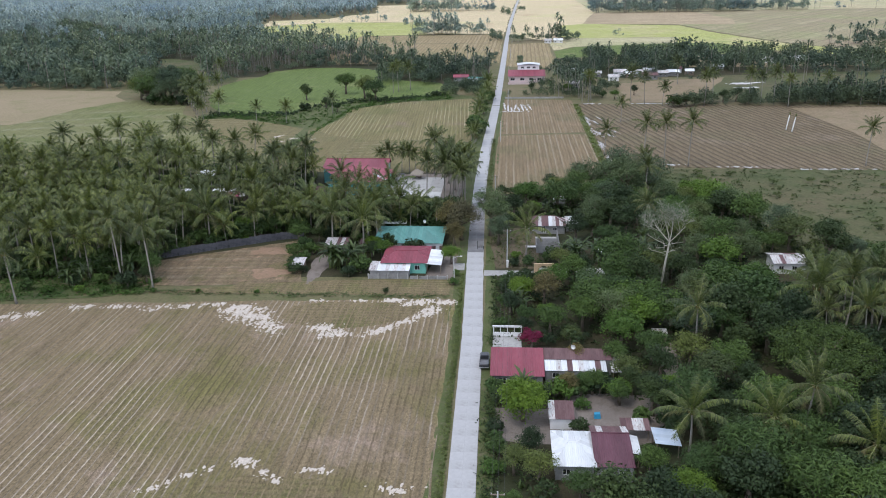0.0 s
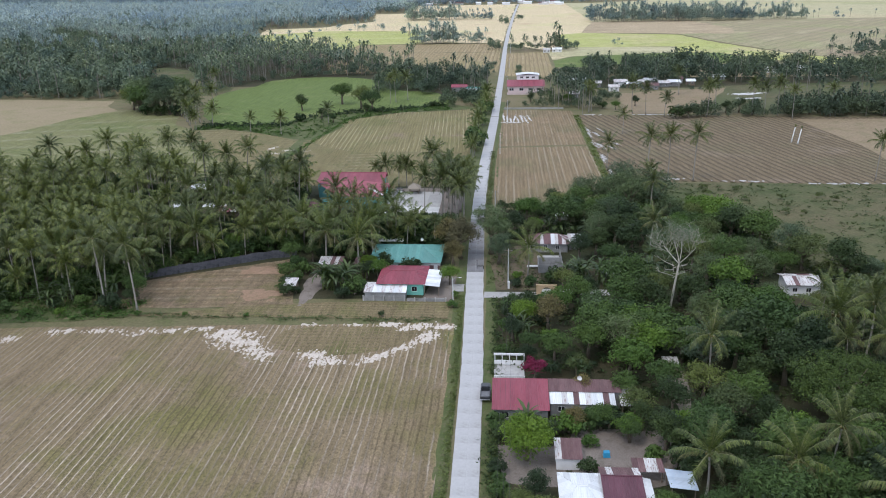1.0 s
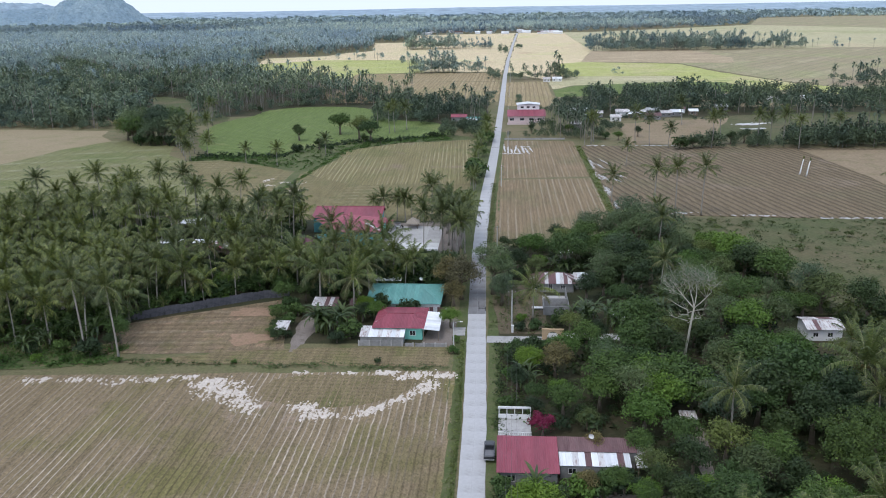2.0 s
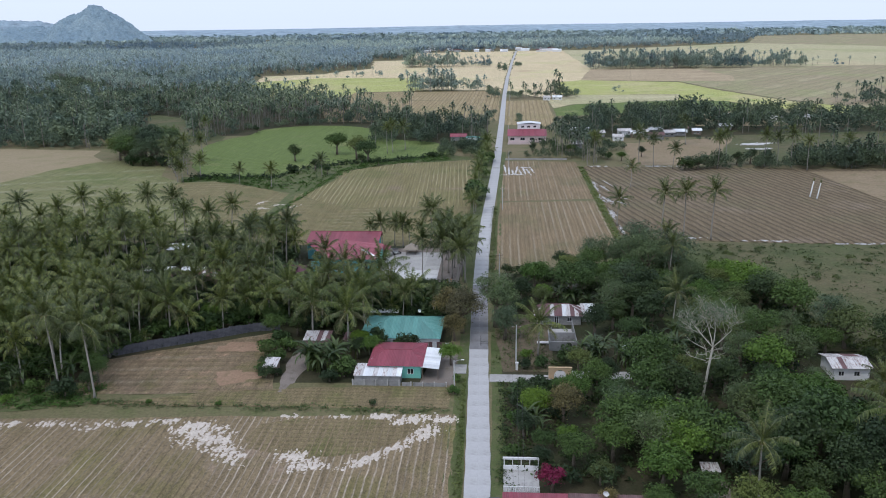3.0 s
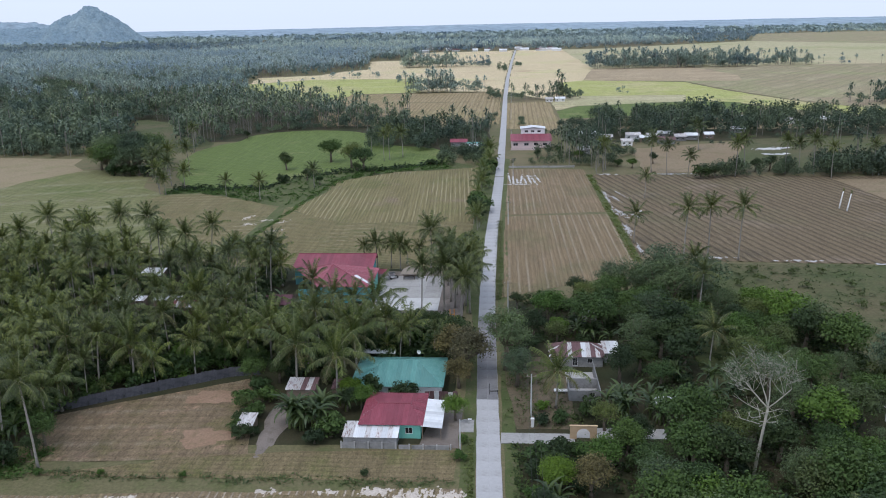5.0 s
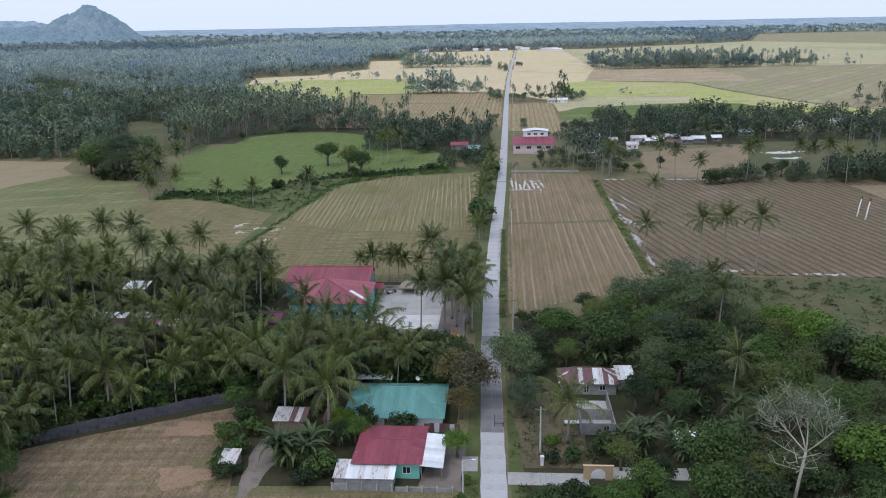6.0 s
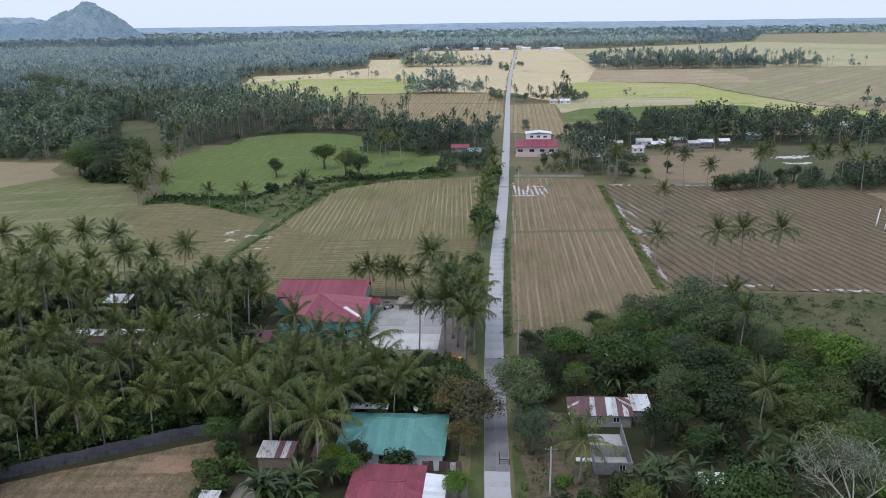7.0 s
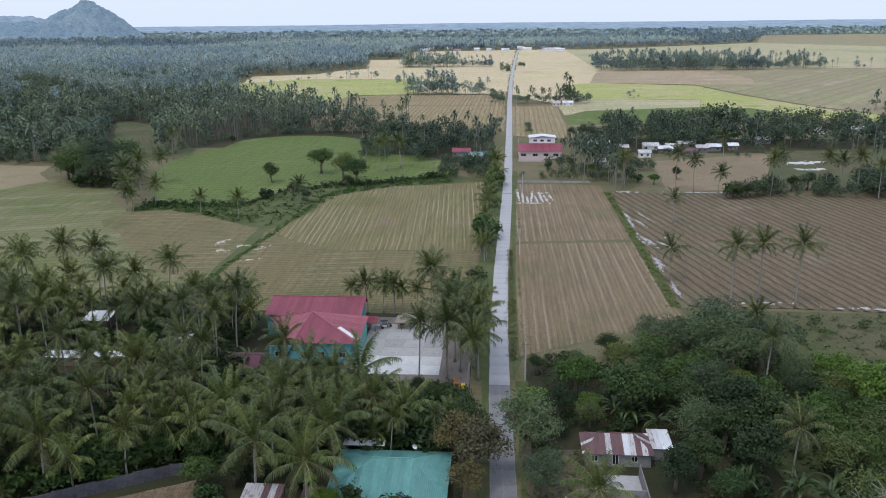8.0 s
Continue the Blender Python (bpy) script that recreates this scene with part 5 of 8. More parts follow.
fill_rng = random.Random(21)
n_fill = 0
for k in range(9000):
    x, y = fill_rng.uniform(0.5, 125), fill_rng.uniform(80, 260)
    if y > wood_edge(x) - 2 or n_fill > 215 or math.hypot(x - 54, y - 124) < 11:
        continue
    if free(x, y, 4.9, right_taken, RIGHT_BUILT + [(14, 44, 181, 204), (31, 38, 154, 172)]):
        right_taken.append((x, y))
        n_fill += 1
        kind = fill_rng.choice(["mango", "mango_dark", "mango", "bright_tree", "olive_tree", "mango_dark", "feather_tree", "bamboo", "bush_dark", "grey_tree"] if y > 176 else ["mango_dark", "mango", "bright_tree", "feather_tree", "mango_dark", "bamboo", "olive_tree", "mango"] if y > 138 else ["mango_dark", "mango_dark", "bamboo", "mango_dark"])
        tall = fill_rng.uniform(6.5, 8.5) if 50 < x < 80 and 150 < y < 176 else fill_rng.uniform(7.0, 12.5) if x > 14 else fill_rng.uniform(4.0, 6.0)
        plant(kind, x, y, tall if "bush" not in kind else fill_rng.uniform(2.6, 4.0), "trees of the roadside wood", z=-0.05 * tall)

# bananas
banana_rng = random.Random(4)
for cx, cy, n, spread in [(-39.5, 182, 18, 3.2), (-36.5, 187, 8, 2.8), (-101, 171, 7, 5), (-93, 173.5, 4, 3), (13.5, 223.5, 7, 3.2), (20, 189, 8, 3.4), (16.5, 187, 8, 2.6), (23, 184.5, 6, 3), (39, 197, 7, 4), (33, 190, 4, 3), (78, 181, 6, 4), (4, 156, 4, 2.5),
                          (22, 220, 4, 3), (3.5, 119, 3, 2), (31, 203, 4, 3), (51, 101, 3, 2), (-118, 171, 5, 5), (-60, 240.5, 3, 3), (-47, 213, 4, 3), (56, 158, 3, 2)]:
    for k in range(n):
        plant(banana_rng.choice(["banana_a", "banana_b"]), cx + banana_rng.uniform(-spread, spread), cy + banana_rng.uniform(-spread, spread), banana_rng.uniform(3.6, 5.8) * (1.15 if cx == -39.5 else 1.0), "banana clumps")

# shrubs and small trees on the left side
for kind, x, y, h in [("mango", -54.5, 198, 6.5), ("mango_dark", -49.5, 199.5, 5.5), ("bush", -52.4, 195.6, 3.5), ("bush_dark", -47.2, 201.5, 4.2), ("mango", -57, 206, 6), ("bush_bright", -45, 205, 3.2), ("bush_dark", -31.6, 197.4, 3.0), ("bush", -38.9, 200, 3.6), ("bush", -50.2, 193.6, 2.2), ("mango_dark", -40.4, 205, 5), ("bush", -53.2, 188.5, 4.2), ("bush_dark", -51.9, 182.6, 2.8), ("bush", -52.2, 179.4, 2.4), ("bush_dark", -48.4, 178.0, 1.8), ("bush", -50.2, 184.6, 3.2), ("bush", -49.4, 191, 3.4), ("olive_tree", -52.6, 187, 3.6), ("bright_tree", -30.8, 188.5, 5), ("mango_dark", -33.5, 187.5, 5), ("cypress", -29.6, 192.8, 6.6), ("cypress", -28.4, 192.2, 5.0), ("bush_dark", -23.0, 192.2, 4.2), ("bush_dark", -24.6, 191.8, 3.2), ("lime_tree", -33.6, 192.6, 4.6),
                      ("brown_tree", -11.4, 203, 11.5), ("brown_tree", -13.0, 198.0, 7), ("brown_tree", -14.5, 208, 10), ("mango_dark", -13.2, 212, 10), ("bright_tree", -12.9, 184.6, 5.0), ("mango_dark", -24.9, 224, 6.5),
                      ("mango_dark", -19.5, 226, 6), ("mango_dark", -14, 222, 6), ("bush_dark", -37, 175.5, 3), ("bush_dark", -50.4, 176.8, 3), ("bush", -34.6, 178, 4.5), ("bush_bright", -11.4, 171, 1.8), ("bush", -11.2, 176.6, 1.6)]:
    plant(kind, x, y, h)
for kind, x, y, h in [("mango", -84.3, 173, 6.5), ("bush_dark", -87.7, 166.5, 4.5), ("mango_dark", -84, 169, 4.5), ("bush", -95, 168.5, 3.2), ("bush_dark", -101, 167, 3.0), ("bush_bright", -98, 163.5, 1.8), ("bush_bright", -105, 163, 2.0),
                      ("bush", -111, 164, 3.0), ("bush_bright", -92, 163.6, 1.6), ("bush_bright", -80.5, 164, 1.2), ("bush_bright", -70, 164.5, 0.9), ("bush_bright", -56, 164.4, 0.9), ("bush_dark", -26.6, 165.6, 1.3),
                      ("mango", -63, 206, 6), ("mango", -58, 222, 7), ("mango_dark", -68, 229, 7), ("bright_tree", -73, 208, 5), ("mango", -84, 205, 6), ("mango_dark", -98, 199, 6), ("bush_bright", -70, 200.5, 1.8)]:
    plant(kind, x, y, h)
fill_rng = random.Random(33)
n_fill = 0
left_taken = [(o.location.x, o.location.y) for o in scene.objects if o.parent is None and o.type == "EMPTY" and o.location.x < -10]
for k in range(4000):
    x = fill_rng.uniform(-180, -14)
    lo, hi = grove_y(x)
    y = fill_rng.uniform(lo, hi)
    if n_fill < 120 and free(x, y, 3.0, left_taken, BUILDINGS):
        left_taken.append((x, y))
        n_fill += 1
        plant(fill_rng.choice(["bush_dark", "bush", "mango_dark", "mango", "palm_short_b", "bush_bright", "banana_a"]), x, y, fill_rng.uniform(2.5, 5.0))


# ---- low growth under the trees ----
def undergrowth(name, spots, mat, label, size=0.4, lift=1.0):
    r = np.random.default_rng(len(spots))
    p = np.array(spots)
    q = leaf_cloud(r, p, np.tile([0, 0, 1.0], (len(p), 1)), size, 0.4)
    q[..., 2] = np.maximum(q[..., 2], 0.06)
    return tagged(new(name, quads_mesh(name, q, mat)), label, "undergrowth", kind="stuff")


def scatter(seed, n, x0, x1, inside, blocked, top):
    r = np.random.default_rng(seed)
    out = []
    while len(out) < n:
        cx = r.uniform(x0, x1)
        lo, hi = inside(cx)
        cy = r.uniform(lo, hi)
        if any(a - 0.6 < cx < b + 0.6 and c - 0.6 < cy < d + 0.6 for a, b, c, d in blocked):
            continue
        k = r.integers(6, 16)
        hgt = r.uniform(0.2, top)
        out += [(cx + a, cy + b, hgt * c) for a, b, c in zip(r.normal(0, 0.55, k), r.normal(0, 0.55, k), r.uniform(0.15, 1, k))]
    return out[:n]


undergrowth("undergrowth", scatter(1, 22000, 0.0, 100, lambda x: (82, wood_edge(x)), RIGHT_BUILT, 1.5), "undergrowth", "tangled green undergrowth below the trees")
undergrowth("undergrowth", scatter(2, 20000, -170, -14, grove_y, BUILDINGS, 1.8), "undergrowth", "green undergrowth below the palms")
undergrowth("bank_weeds", scatter(3, 5000, -125, -82, lambda x: (156.5 + (x + 125) * 0.15, 172), [], 0.9), "leaf_bright", "rank green weeds on the field bank", 0.3)
undergrowth("bank_weeds", scatter(14, 1500, -82, -12, lambda x: (162.8 + 0.4 * math.sin(x * 0.7), 164.6 + 0.8 * math.sin(x * 0.31)), [], 0.35), "leaf_olive", "weedy ridge between the stubble fields", 0.25)
tuft_rng = np.random.default_rng(4)
tufts = [(road_x(y) - 2.5 - a, y, h) for y, a, h in zip(tuft_rng.uniform(84, 178, 2600), np.abs(tuft_rng.normal(0, 0.7, 2600)), tuft_rng.uniform(0.06, 0.35, 2600))]
undergrowth("verge_grass", tufts, "leaf_olive", "grass tufts along the road's edge", 0.22)
undergrowth("verge_grass", scatter(5, 3500, -2.6, -0.4, lambda x: (84, 176), [(-5, -1.6, 126, 138)], 0.6), "undergrowth", "weeds along the house side of the road", 0.26)
undergrowth("scrub_tufts", scatter(6, 15000, 40, 170, lambda x: (max(wood_edge(x), 190), 281), [], 0.9), "leaf_olive", "coarse grass tufts in the scrub pasture", 0.34)
undergrowth("garden_weeds", scatter(15, 2600, -4.2, 9.5, lambda x: (182, 216), [(8, 15, 192, 216)], 0.9), "leaf_olive", "dry weeds in the trodden garden", 0.25)
undergrowth("dyke_grass", scatter(7, 1800, -91.5, -80, lambda x: (294 + (x + 91.5) * 10.5 - 5, 294 + (x + 91.5) * 10.5 + 8), [], 0.4), "leaf_bright", "rank grass on the dyke", 0.4)
undergrowth("dyke_grass", scatter(8, 3000, 34.8, 37.0, lambda x: (284, 424), [], 0.3), "leaf_olive", "green grass on the dyke beside the furrows", 0.35)
undergrowth("verge_grass", scatter(9, 3500, -5.8, -4.5, lambda x: (250, 335), [], 0.3), "leaf_olive", "grass edge of the tan field", 0.2)
BANK_FRONT = ([-150, -136, -122, -108, -98, -88, -83, -80, -75, -54, -30], [384, 387, 380, 371, 363, 360, 370, 388, 417, 435, 442])
BANK_BACK = ([-156, -124, -108, -102, -86, -70, -58, -30], [398, 398, 401, 421, 436, 442, 446, 464])
undergrowth("ditch_growth", scatter(10, 9000, -150, -30, lambda x: (float(np.interp(x, *BANK_FRONT)), float(np.interp(x, *BANK_BACK))), [], 1.3), "leaf_bright",
            "rank green growth along the ditch", 0.45)
undergrowth("ditch_growth", scatter(16, 5000, -150, -34, lambda x: (float(np.interp(x, *BANK_BACK)) - 8, float(np.interp(x, *BANK_BACK)) + 1), [], 2.6), "leaf_dark", "dark bushes along the ditch", 0.5)

# ---- shrub masses that close the ground under the trees ----
def shrub_quads(seed, radius, height, n, size):
    r = np.random.default_rng(seed)
    lump = r.normal(0, 1, (9, 3))
    lump[:, 2] = np.abs(lump[:, 2])
    lump /= np.linalg.norm(lump, axis=1)[:, None]
    lump *= np.array([radius, radius, height * 0.5]) * 0.6
    d = r.normal(0, 1, (n, 3))
    d[:, 2] = np.abs(d[:, 2]) - 0.15
    d /= np.linalg.norm(d, axis=1)[:, None]
    p = lump[r.integers(0, 9, n)] + d * radius * 0.45 * r.uniform(0.5, 1.05, n)[:, None]
    p[:, 2] = np.maximum(p[:, 2] + height * 0.3, 0.1)
    return leaf_cloud(r, p, d + np.array([0, 0, 0.4]), size, 0.5)


def joined(name, label, spots, kinds, mat):
    r = np.random.default_rng(len(spots) + 7)
    out = []
    for k, base in enumerate(kinds):
        for x, y, sc in spots[k::len(kinds)]:
            a = r.uniform(0, 2 * math.pi)
            c, sn = math.cos(a) * sc, math.sin(a) * sc
            out.append(np.stack([base[..., 0] * c - base[..., 1] * sn + x, base[..., 0] * sn + base[..., 1] * c + y, base[..., 2] * sc], axis=-1))
    return tagged(new(name, quads_mesh(name, np.concatenate(out), mat)), label, "undergrowth", kind="stuff")


def shrub_spots(seed, n, x0, x1, inside, blocked, lo, hi, gap):
    r = random.Random(seed)
    out = []
    for k in range(n * 12):
        x = r.uniform(x0, x1)
        a, b = inside(x)
        y = r.uniform(a, b)
        if len(out) < n and not any(p - 1.4 < x < q + 1.4 and s - 1.4 < y < t + 1.4 for p, q, s, t in blocked) and all((x - u) ** 2 + (y - v) ** 2 > gap * gap for u, v, w in out):
            out.append((x, y, r.uniform(lo, hi)))
    return out


shrubs = [shrub_quads(1, 2.4, 3.6, 210, 0.31), shrub_quads(2, 2.8, 4.4, 220, 0.33), shrub_quads(3, 2.0, 2.8, 180, 0.27)]
# leaf_dark on the next three puts the shade of the gaps into their colour.
joined("understorey", "leafy understorey filling the roadside wood", shrub_spots(1, 320, 2, 110, lambda x: (82, wood_edge(x)), RIGHT_BUILT, 0.5, 1.15, 2.9), shrubs, "leaf_dark")
joined("understorey", "dark understorey in the roadside wood", shrub_spots(2, 150, 4, 120, lambda x: (82, wood_edge(x)), RIGHT_BUILT, 0.6, 1.3, 4.0), shrubs, "leaf_dark")
joined("understorey", "dark thicket under the young palms", shrub_spots(8, 150, 24, 80, lambda x: (78, 118), RIGHT_BUILT, 0.7, 1.2, 2.4), shrubs, "leaf_dark")
joined("understorey", "bushy front of the palm grove", shrub_spots(9, 90, -130, -56, lambda x: (grove_y(x)[0] + 1, grove_y(x)[0] + 14), BUILDINGS, 0.8, 1.5, 2.8), shrubs, "leaf_mid")
joined("understorey", "green shrubs filling the palm grove", shrub_spots(3, 260, -165, -15, grove_y, BUILDINGS, 0.8, 1.6, 3.2), shrubs, "leaf_mid")
joined("understorey", "dark shrubs and bananas under the palms", shrub_spots(4, 150, -165, -15, grove_y, BUILDINGS, 0.8, 1.7, 3.8), shrubs, "leaf_dark")
joined("scrub_bushes", "low bushes scattered over the scrub pasture", shrub_spots(5, 75, 40, 170, lambda x: (max(wood_edge(x), 192), 280), [], 0.3, 0.75, 3.0), shrubs, "leaf_olive")
joined("wood_fringe", "thick bushy fringe of the roadside wood", shrub_spots(6, 60, 30, 110, lambda x: (wood_edge(x) - 6, wood_edge(x) + 5), RIGHT_BUILT, 0.9, 1.5, 3.4), shrubs, "leaf_olive")

# ---- middle distance ----
for x, y, h in [(-164, 424, 13), (-152, 385, 8), (-144, 393, 9), (-121, 380, 7), (-104.5, 373.6, 8), (-87.4, 399, 8), (-65.4, 466, 14), (-57.2, 479, 13), (-63, 470, 15), (-180, 501, 14), (-155, 405, 11), (-160, 440, 12), (-168, 418, 11), (-158, 398, 9), (-149, 384, 7), (-163, 408, 13), (-172, 424, 12),
                (65, 428, 16), (71, 422, 14), (99.7, 416, 15), (105, 422, 16), (123.5, 422, 15), (129.3, 422, 14), (135.3, 420, 16), (139.5, 411, 14), (101.6, 494, 13), (79, 416, 10), (43, 430, 14), (45, 436, 12), (160, 418, 14)]:
    plant(("palm_a", "palm_d", "palm_b")[int(x) % 3] if h > 13.4 else "palm_c" if h > 9.4 else "palm_mid", x, y, h, "palms across the fields")
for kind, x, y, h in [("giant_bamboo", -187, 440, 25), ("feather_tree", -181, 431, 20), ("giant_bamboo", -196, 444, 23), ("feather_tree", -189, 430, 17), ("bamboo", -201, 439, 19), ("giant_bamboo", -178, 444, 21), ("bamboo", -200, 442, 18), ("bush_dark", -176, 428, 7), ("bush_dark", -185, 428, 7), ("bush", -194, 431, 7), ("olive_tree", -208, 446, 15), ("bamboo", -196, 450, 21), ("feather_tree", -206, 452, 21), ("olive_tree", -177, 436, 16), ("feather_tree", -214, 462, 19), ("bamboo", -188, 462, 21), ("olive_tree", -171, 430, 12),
                      ("mango_dark", -111, 442, 10), ("mango", -93, 463.6, 14), ("olive_tree", -79, 446, 14), ("bamboo", -72, 438, 14), ("mango_dark", -74, 433, 6), ("mango_dark", -65, 428, 5), ("mango_dark", -94, 414, 7),
                      ("mango", -86, 404, 5), ("bush_dark", -104, 408, 5), ("mango_dark", -166, 556, 6), ("bush_dark", -40, 452, 4)]:
    plant(kind, x, y, h, z=(-0.1 if x < -165 else -0.06) * h)
for kind, x, y, h in [("bush_dark", 84, 412, 7), ("mango_dark", 90, 413, 6.5), ("mango_dark", 96, 420, 6), ("mango_dark", 112, 428, 7), ("mango_dark", 119, 430, 8), ("mango_dark", 127, 432, 7), ("mango", 144, 424, 8), ("mango_dark", 152, 424, 7),
                      ("mango_dark", 160, 428, 8), ("mango", 170, 430, 9), ("bright_tree", 58, 440, 5), ("mango_dark", 70, 452, 6), ("mango", 34, 462, 6), ("bush", 52, 445, 4), ("mango_dark", 14, 470, 5), ("bamboo", 26, 478, 6)]:
    plant(kind, x, y, h)
mid_rng = random.Random(51)
for k in range(30):
    y = mid_rng.uniform(296, 465)
    x = road_x(y) - mid_rng.uniform(3.8, 7.0)
    plant(mid_rng.choice(["palm_short", "bush_dark", "palm_short_b", "bush", "palm_short"]), x, y, mid_rng.uniform(3.0, 7.5), "trees along the road")


# ---- far woods: many palms and crowns in joined meshes ----
def far_palm_quads(r, fronds, length, height):
    q = []
    for k in range(2):
        a = k * math.pi / 2
        q.append([(-0.2 * math.cos(a), -0.2 * math.sin(a), 0), (0.2 * math.cos(a), 0.2 * math.sin(a), 0), (0.15 * math.cos(a), 0.15 * math.sin(a), height), (-0.15 * math.cos(a), -0.15 * math.sin(a), height)])
    for i in range(fronds):
        yaw, s = i * 2.4, i / fronds
        lift = 1.35 - 2.1 * s
        c, sn = math.cos(yaw), math.sin(yaw)
        p, d = (0.0, height), lift
        for j in range(2):
            n = (p[0] + length / 2 * math.cos(d), p[1] + length / 2 * math.sin(d))
            w0, w1 = (0.16, 0.55) if j == 0 else (0.55, 0.1)
            q.append([(p[0] * c + w0 * sn, p[0] * sn - w0 * c, p[1]), (n[0] * c + w1 * sn, n[0] * sn - w1 * c, n[1]), (n[0] * c - w1 * sn, n[0] * sn + w1 * c, n[1]), (p[0] * c - w0 * sn, p[0] * sn + w0 * c, p[1])])
            p, d = n, d - 0.85 - 0.35 * s
    return np.array(q)


def far_crown_quads(r, radius, height, n):
    """A lumpy crown that reaches down to the bushes at its foot."""
    lump = r.normal(0, 1, (7, 3))
    lump /= np.linalg.norm(lump, axis=1)[:, None]
    d = r.normal(0, 1, (n, 3))
    d[:, 2] = np.where(r.random(n) < 0.6, np.abs(d[:, 2]), d[:, 2])
    d /= np.linalg.norm(d, axis=1)[:, None]
    p = lump[r.integers(0, 7, n)] * 0.45 + d * 0.58 * r.uniform(0.7, 1.1, n)[:, None]
    return leaf_cloud(r, p * np.array([radius, radius, height * 0.46]) + np.array([0, 0, height * 0.52]), d, radius * (0.3 if n < 60 else 0.15 if n < 150 else 0.115), 0.6)


def far_wood(name, label, spots, kinds, mat, trunks=True):
    """spots: array of x, y, scale; kinds: quad templates used in turn."""
    r = np.random.default_rng(len(spots))
    out = []
    for k, base in enumerate(kinds):
        s = spots[k::len(kinds)]
        a = r.uniform(0, 2 * math.pi, len(s))
        c, sn = np.cos(a)[:, None, None], np.sin(a)[:, None, None]
        sc = s[:, 2][:, None, None]
        x = (base[None, :, :, 0] * c - base[None, :, :, 1] * sn) * sc + s[:, 0][:, None, None]
        y = (base[None, :, :, 0] * sn + base[None, :, :, 1] * c) * sc + s[:, 1][:, None, None]
        z = np.broadcast_to(base[None, :, :, 2], x.shape) * sc
        out.append(np.stack([x, y, z], axis=-1).reshape(-1, 4, 3))
    slots = np.concatenate([np.tile([1 if trunks and j < 2 and len(base) < 40 else 0 for j in range(len(base))], len(spots[k::len(kinds)])) for k, base in enumerate(kinds)])
    return tagged(new(name, quads_mesh(name, np.concatenate(out), mat, slots, ("palm_trunk",))), label, "woods", kind="stuff")


def in_woods(x, y):
    """The palm woods left of the road, out to the edge of the plain."""
    near = np.interp(x, [-900, -300, -236, -205, -185, -178, -155, -133, -97, -73], [494, 494, 488, 500, 520, 565, 590, 600, 604, 575])
    right = np.interp(y, [480, 560, 613, 660, 721, 748, 797, 880, 1000, 1093, 1130, 1194, 1317, 1578, 1600, 1894, 2000], [-70, -90, -95, -112, -152, -168, -235, -265, -312, -330, -325, -259, -209, -246, -186, -196, -10])
    clearing = (np.abs(x + 206 + (y - 500) * 0.42) < 16) & (y < 660)
    return (y > near) & (x < right) & ~clearing


def spots_in(seed, n, x0, x1, y0, y1, lo, hi, test):
    r = np.random.default_rng(seed)
    x, y = r.uniform(x0, x1, n), r.uniform(y0, y1, n)
    keep = test(x, y)
    return np.column_stack([x[keep], y[keep], r.uniform(lo, hi, keep.sum())])


def stand(x, y):
    """Where palms (high) and broad-leaved trees (low) stand together in the woods."""
    return np.sin(x * 0.021 + 1.3 * np.sin(y * 0.013)) * np.sin(y * 0.019 + 1.2 * np.sin(x * 0.012)) + 0.4 * np.sin(x * 0.06 + y * 0.05)


def chance(x, y):
    return np.abs(np.sin(x * 12.9898 + y * 78.233) * 437.585) % 1.0


fr = np.random.default_rng(3)
palm_far = [far_palm_quads(fr, 15, 4.3, 14.0), far_palm_quads(fr, 14, 4.1, 16.5), far_palm_quads(fr, 15, 4.6, 11.5)]
palm_farther = [far_palm_quads(fr, 7, 5.4, 14), far_palm_quads(fr, 7, 5.4, 11)]
crown_far = [far_crown_quads(fr, 5.0, 10.5, 120), far_crown_quads(fr, 6.0, 12.5, 130), far_crown_quads(fr, 3.8, 7.0, 100)]
crown_farther = [far_crown_quads(fr, 9, 12, 20), far_crown_quads(fr, 11, 14, 20)]
crown_farthest = [far_crown_quads(fr, 20, 13, 12), far_crown_quads(fr, 26, 15, 12)]
wooded = lambda x, y: in_woods(x, y) & (stand(x, y) > -0.5) & (chance(x * 1.7, y) > 0.62 * ((x < -205 - (y - 480) * 0.25) & (y < 830)))
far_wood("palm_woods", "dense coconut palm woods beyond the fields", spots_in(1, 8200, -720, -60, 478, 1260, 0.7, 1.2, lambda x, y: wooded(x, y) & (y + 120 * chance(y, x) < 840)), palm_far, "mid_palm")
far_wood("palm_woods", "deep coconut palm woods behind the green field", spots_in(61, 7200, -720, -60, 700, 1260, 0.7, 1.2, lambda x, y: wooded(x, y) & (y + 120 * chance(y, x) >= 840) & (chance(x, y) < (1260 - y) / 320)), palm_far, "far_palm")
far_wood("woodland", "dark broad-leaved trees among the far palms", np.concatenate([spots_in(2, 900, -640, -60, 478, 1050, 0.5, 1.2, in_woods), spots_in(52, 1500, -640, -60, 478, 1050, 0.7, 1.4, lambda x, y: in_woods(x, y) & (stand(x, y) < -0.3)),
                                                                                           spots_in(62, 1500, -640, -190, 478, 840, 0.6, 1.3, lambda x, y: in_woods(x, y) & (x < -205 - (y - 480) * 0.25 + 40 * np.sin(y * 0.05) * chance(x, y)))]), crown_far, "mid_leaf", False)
far_wood("palm_woods", "far coconut palm woods across the plain", spots_in(3, 11500, -1250, -150, 960, 2000, 0.7, 1.25, lambda x, y: in_woods(x, y) & (chance(x, y) > (1240 - y) / 280)), palm_farther, "far_palm_hazed")
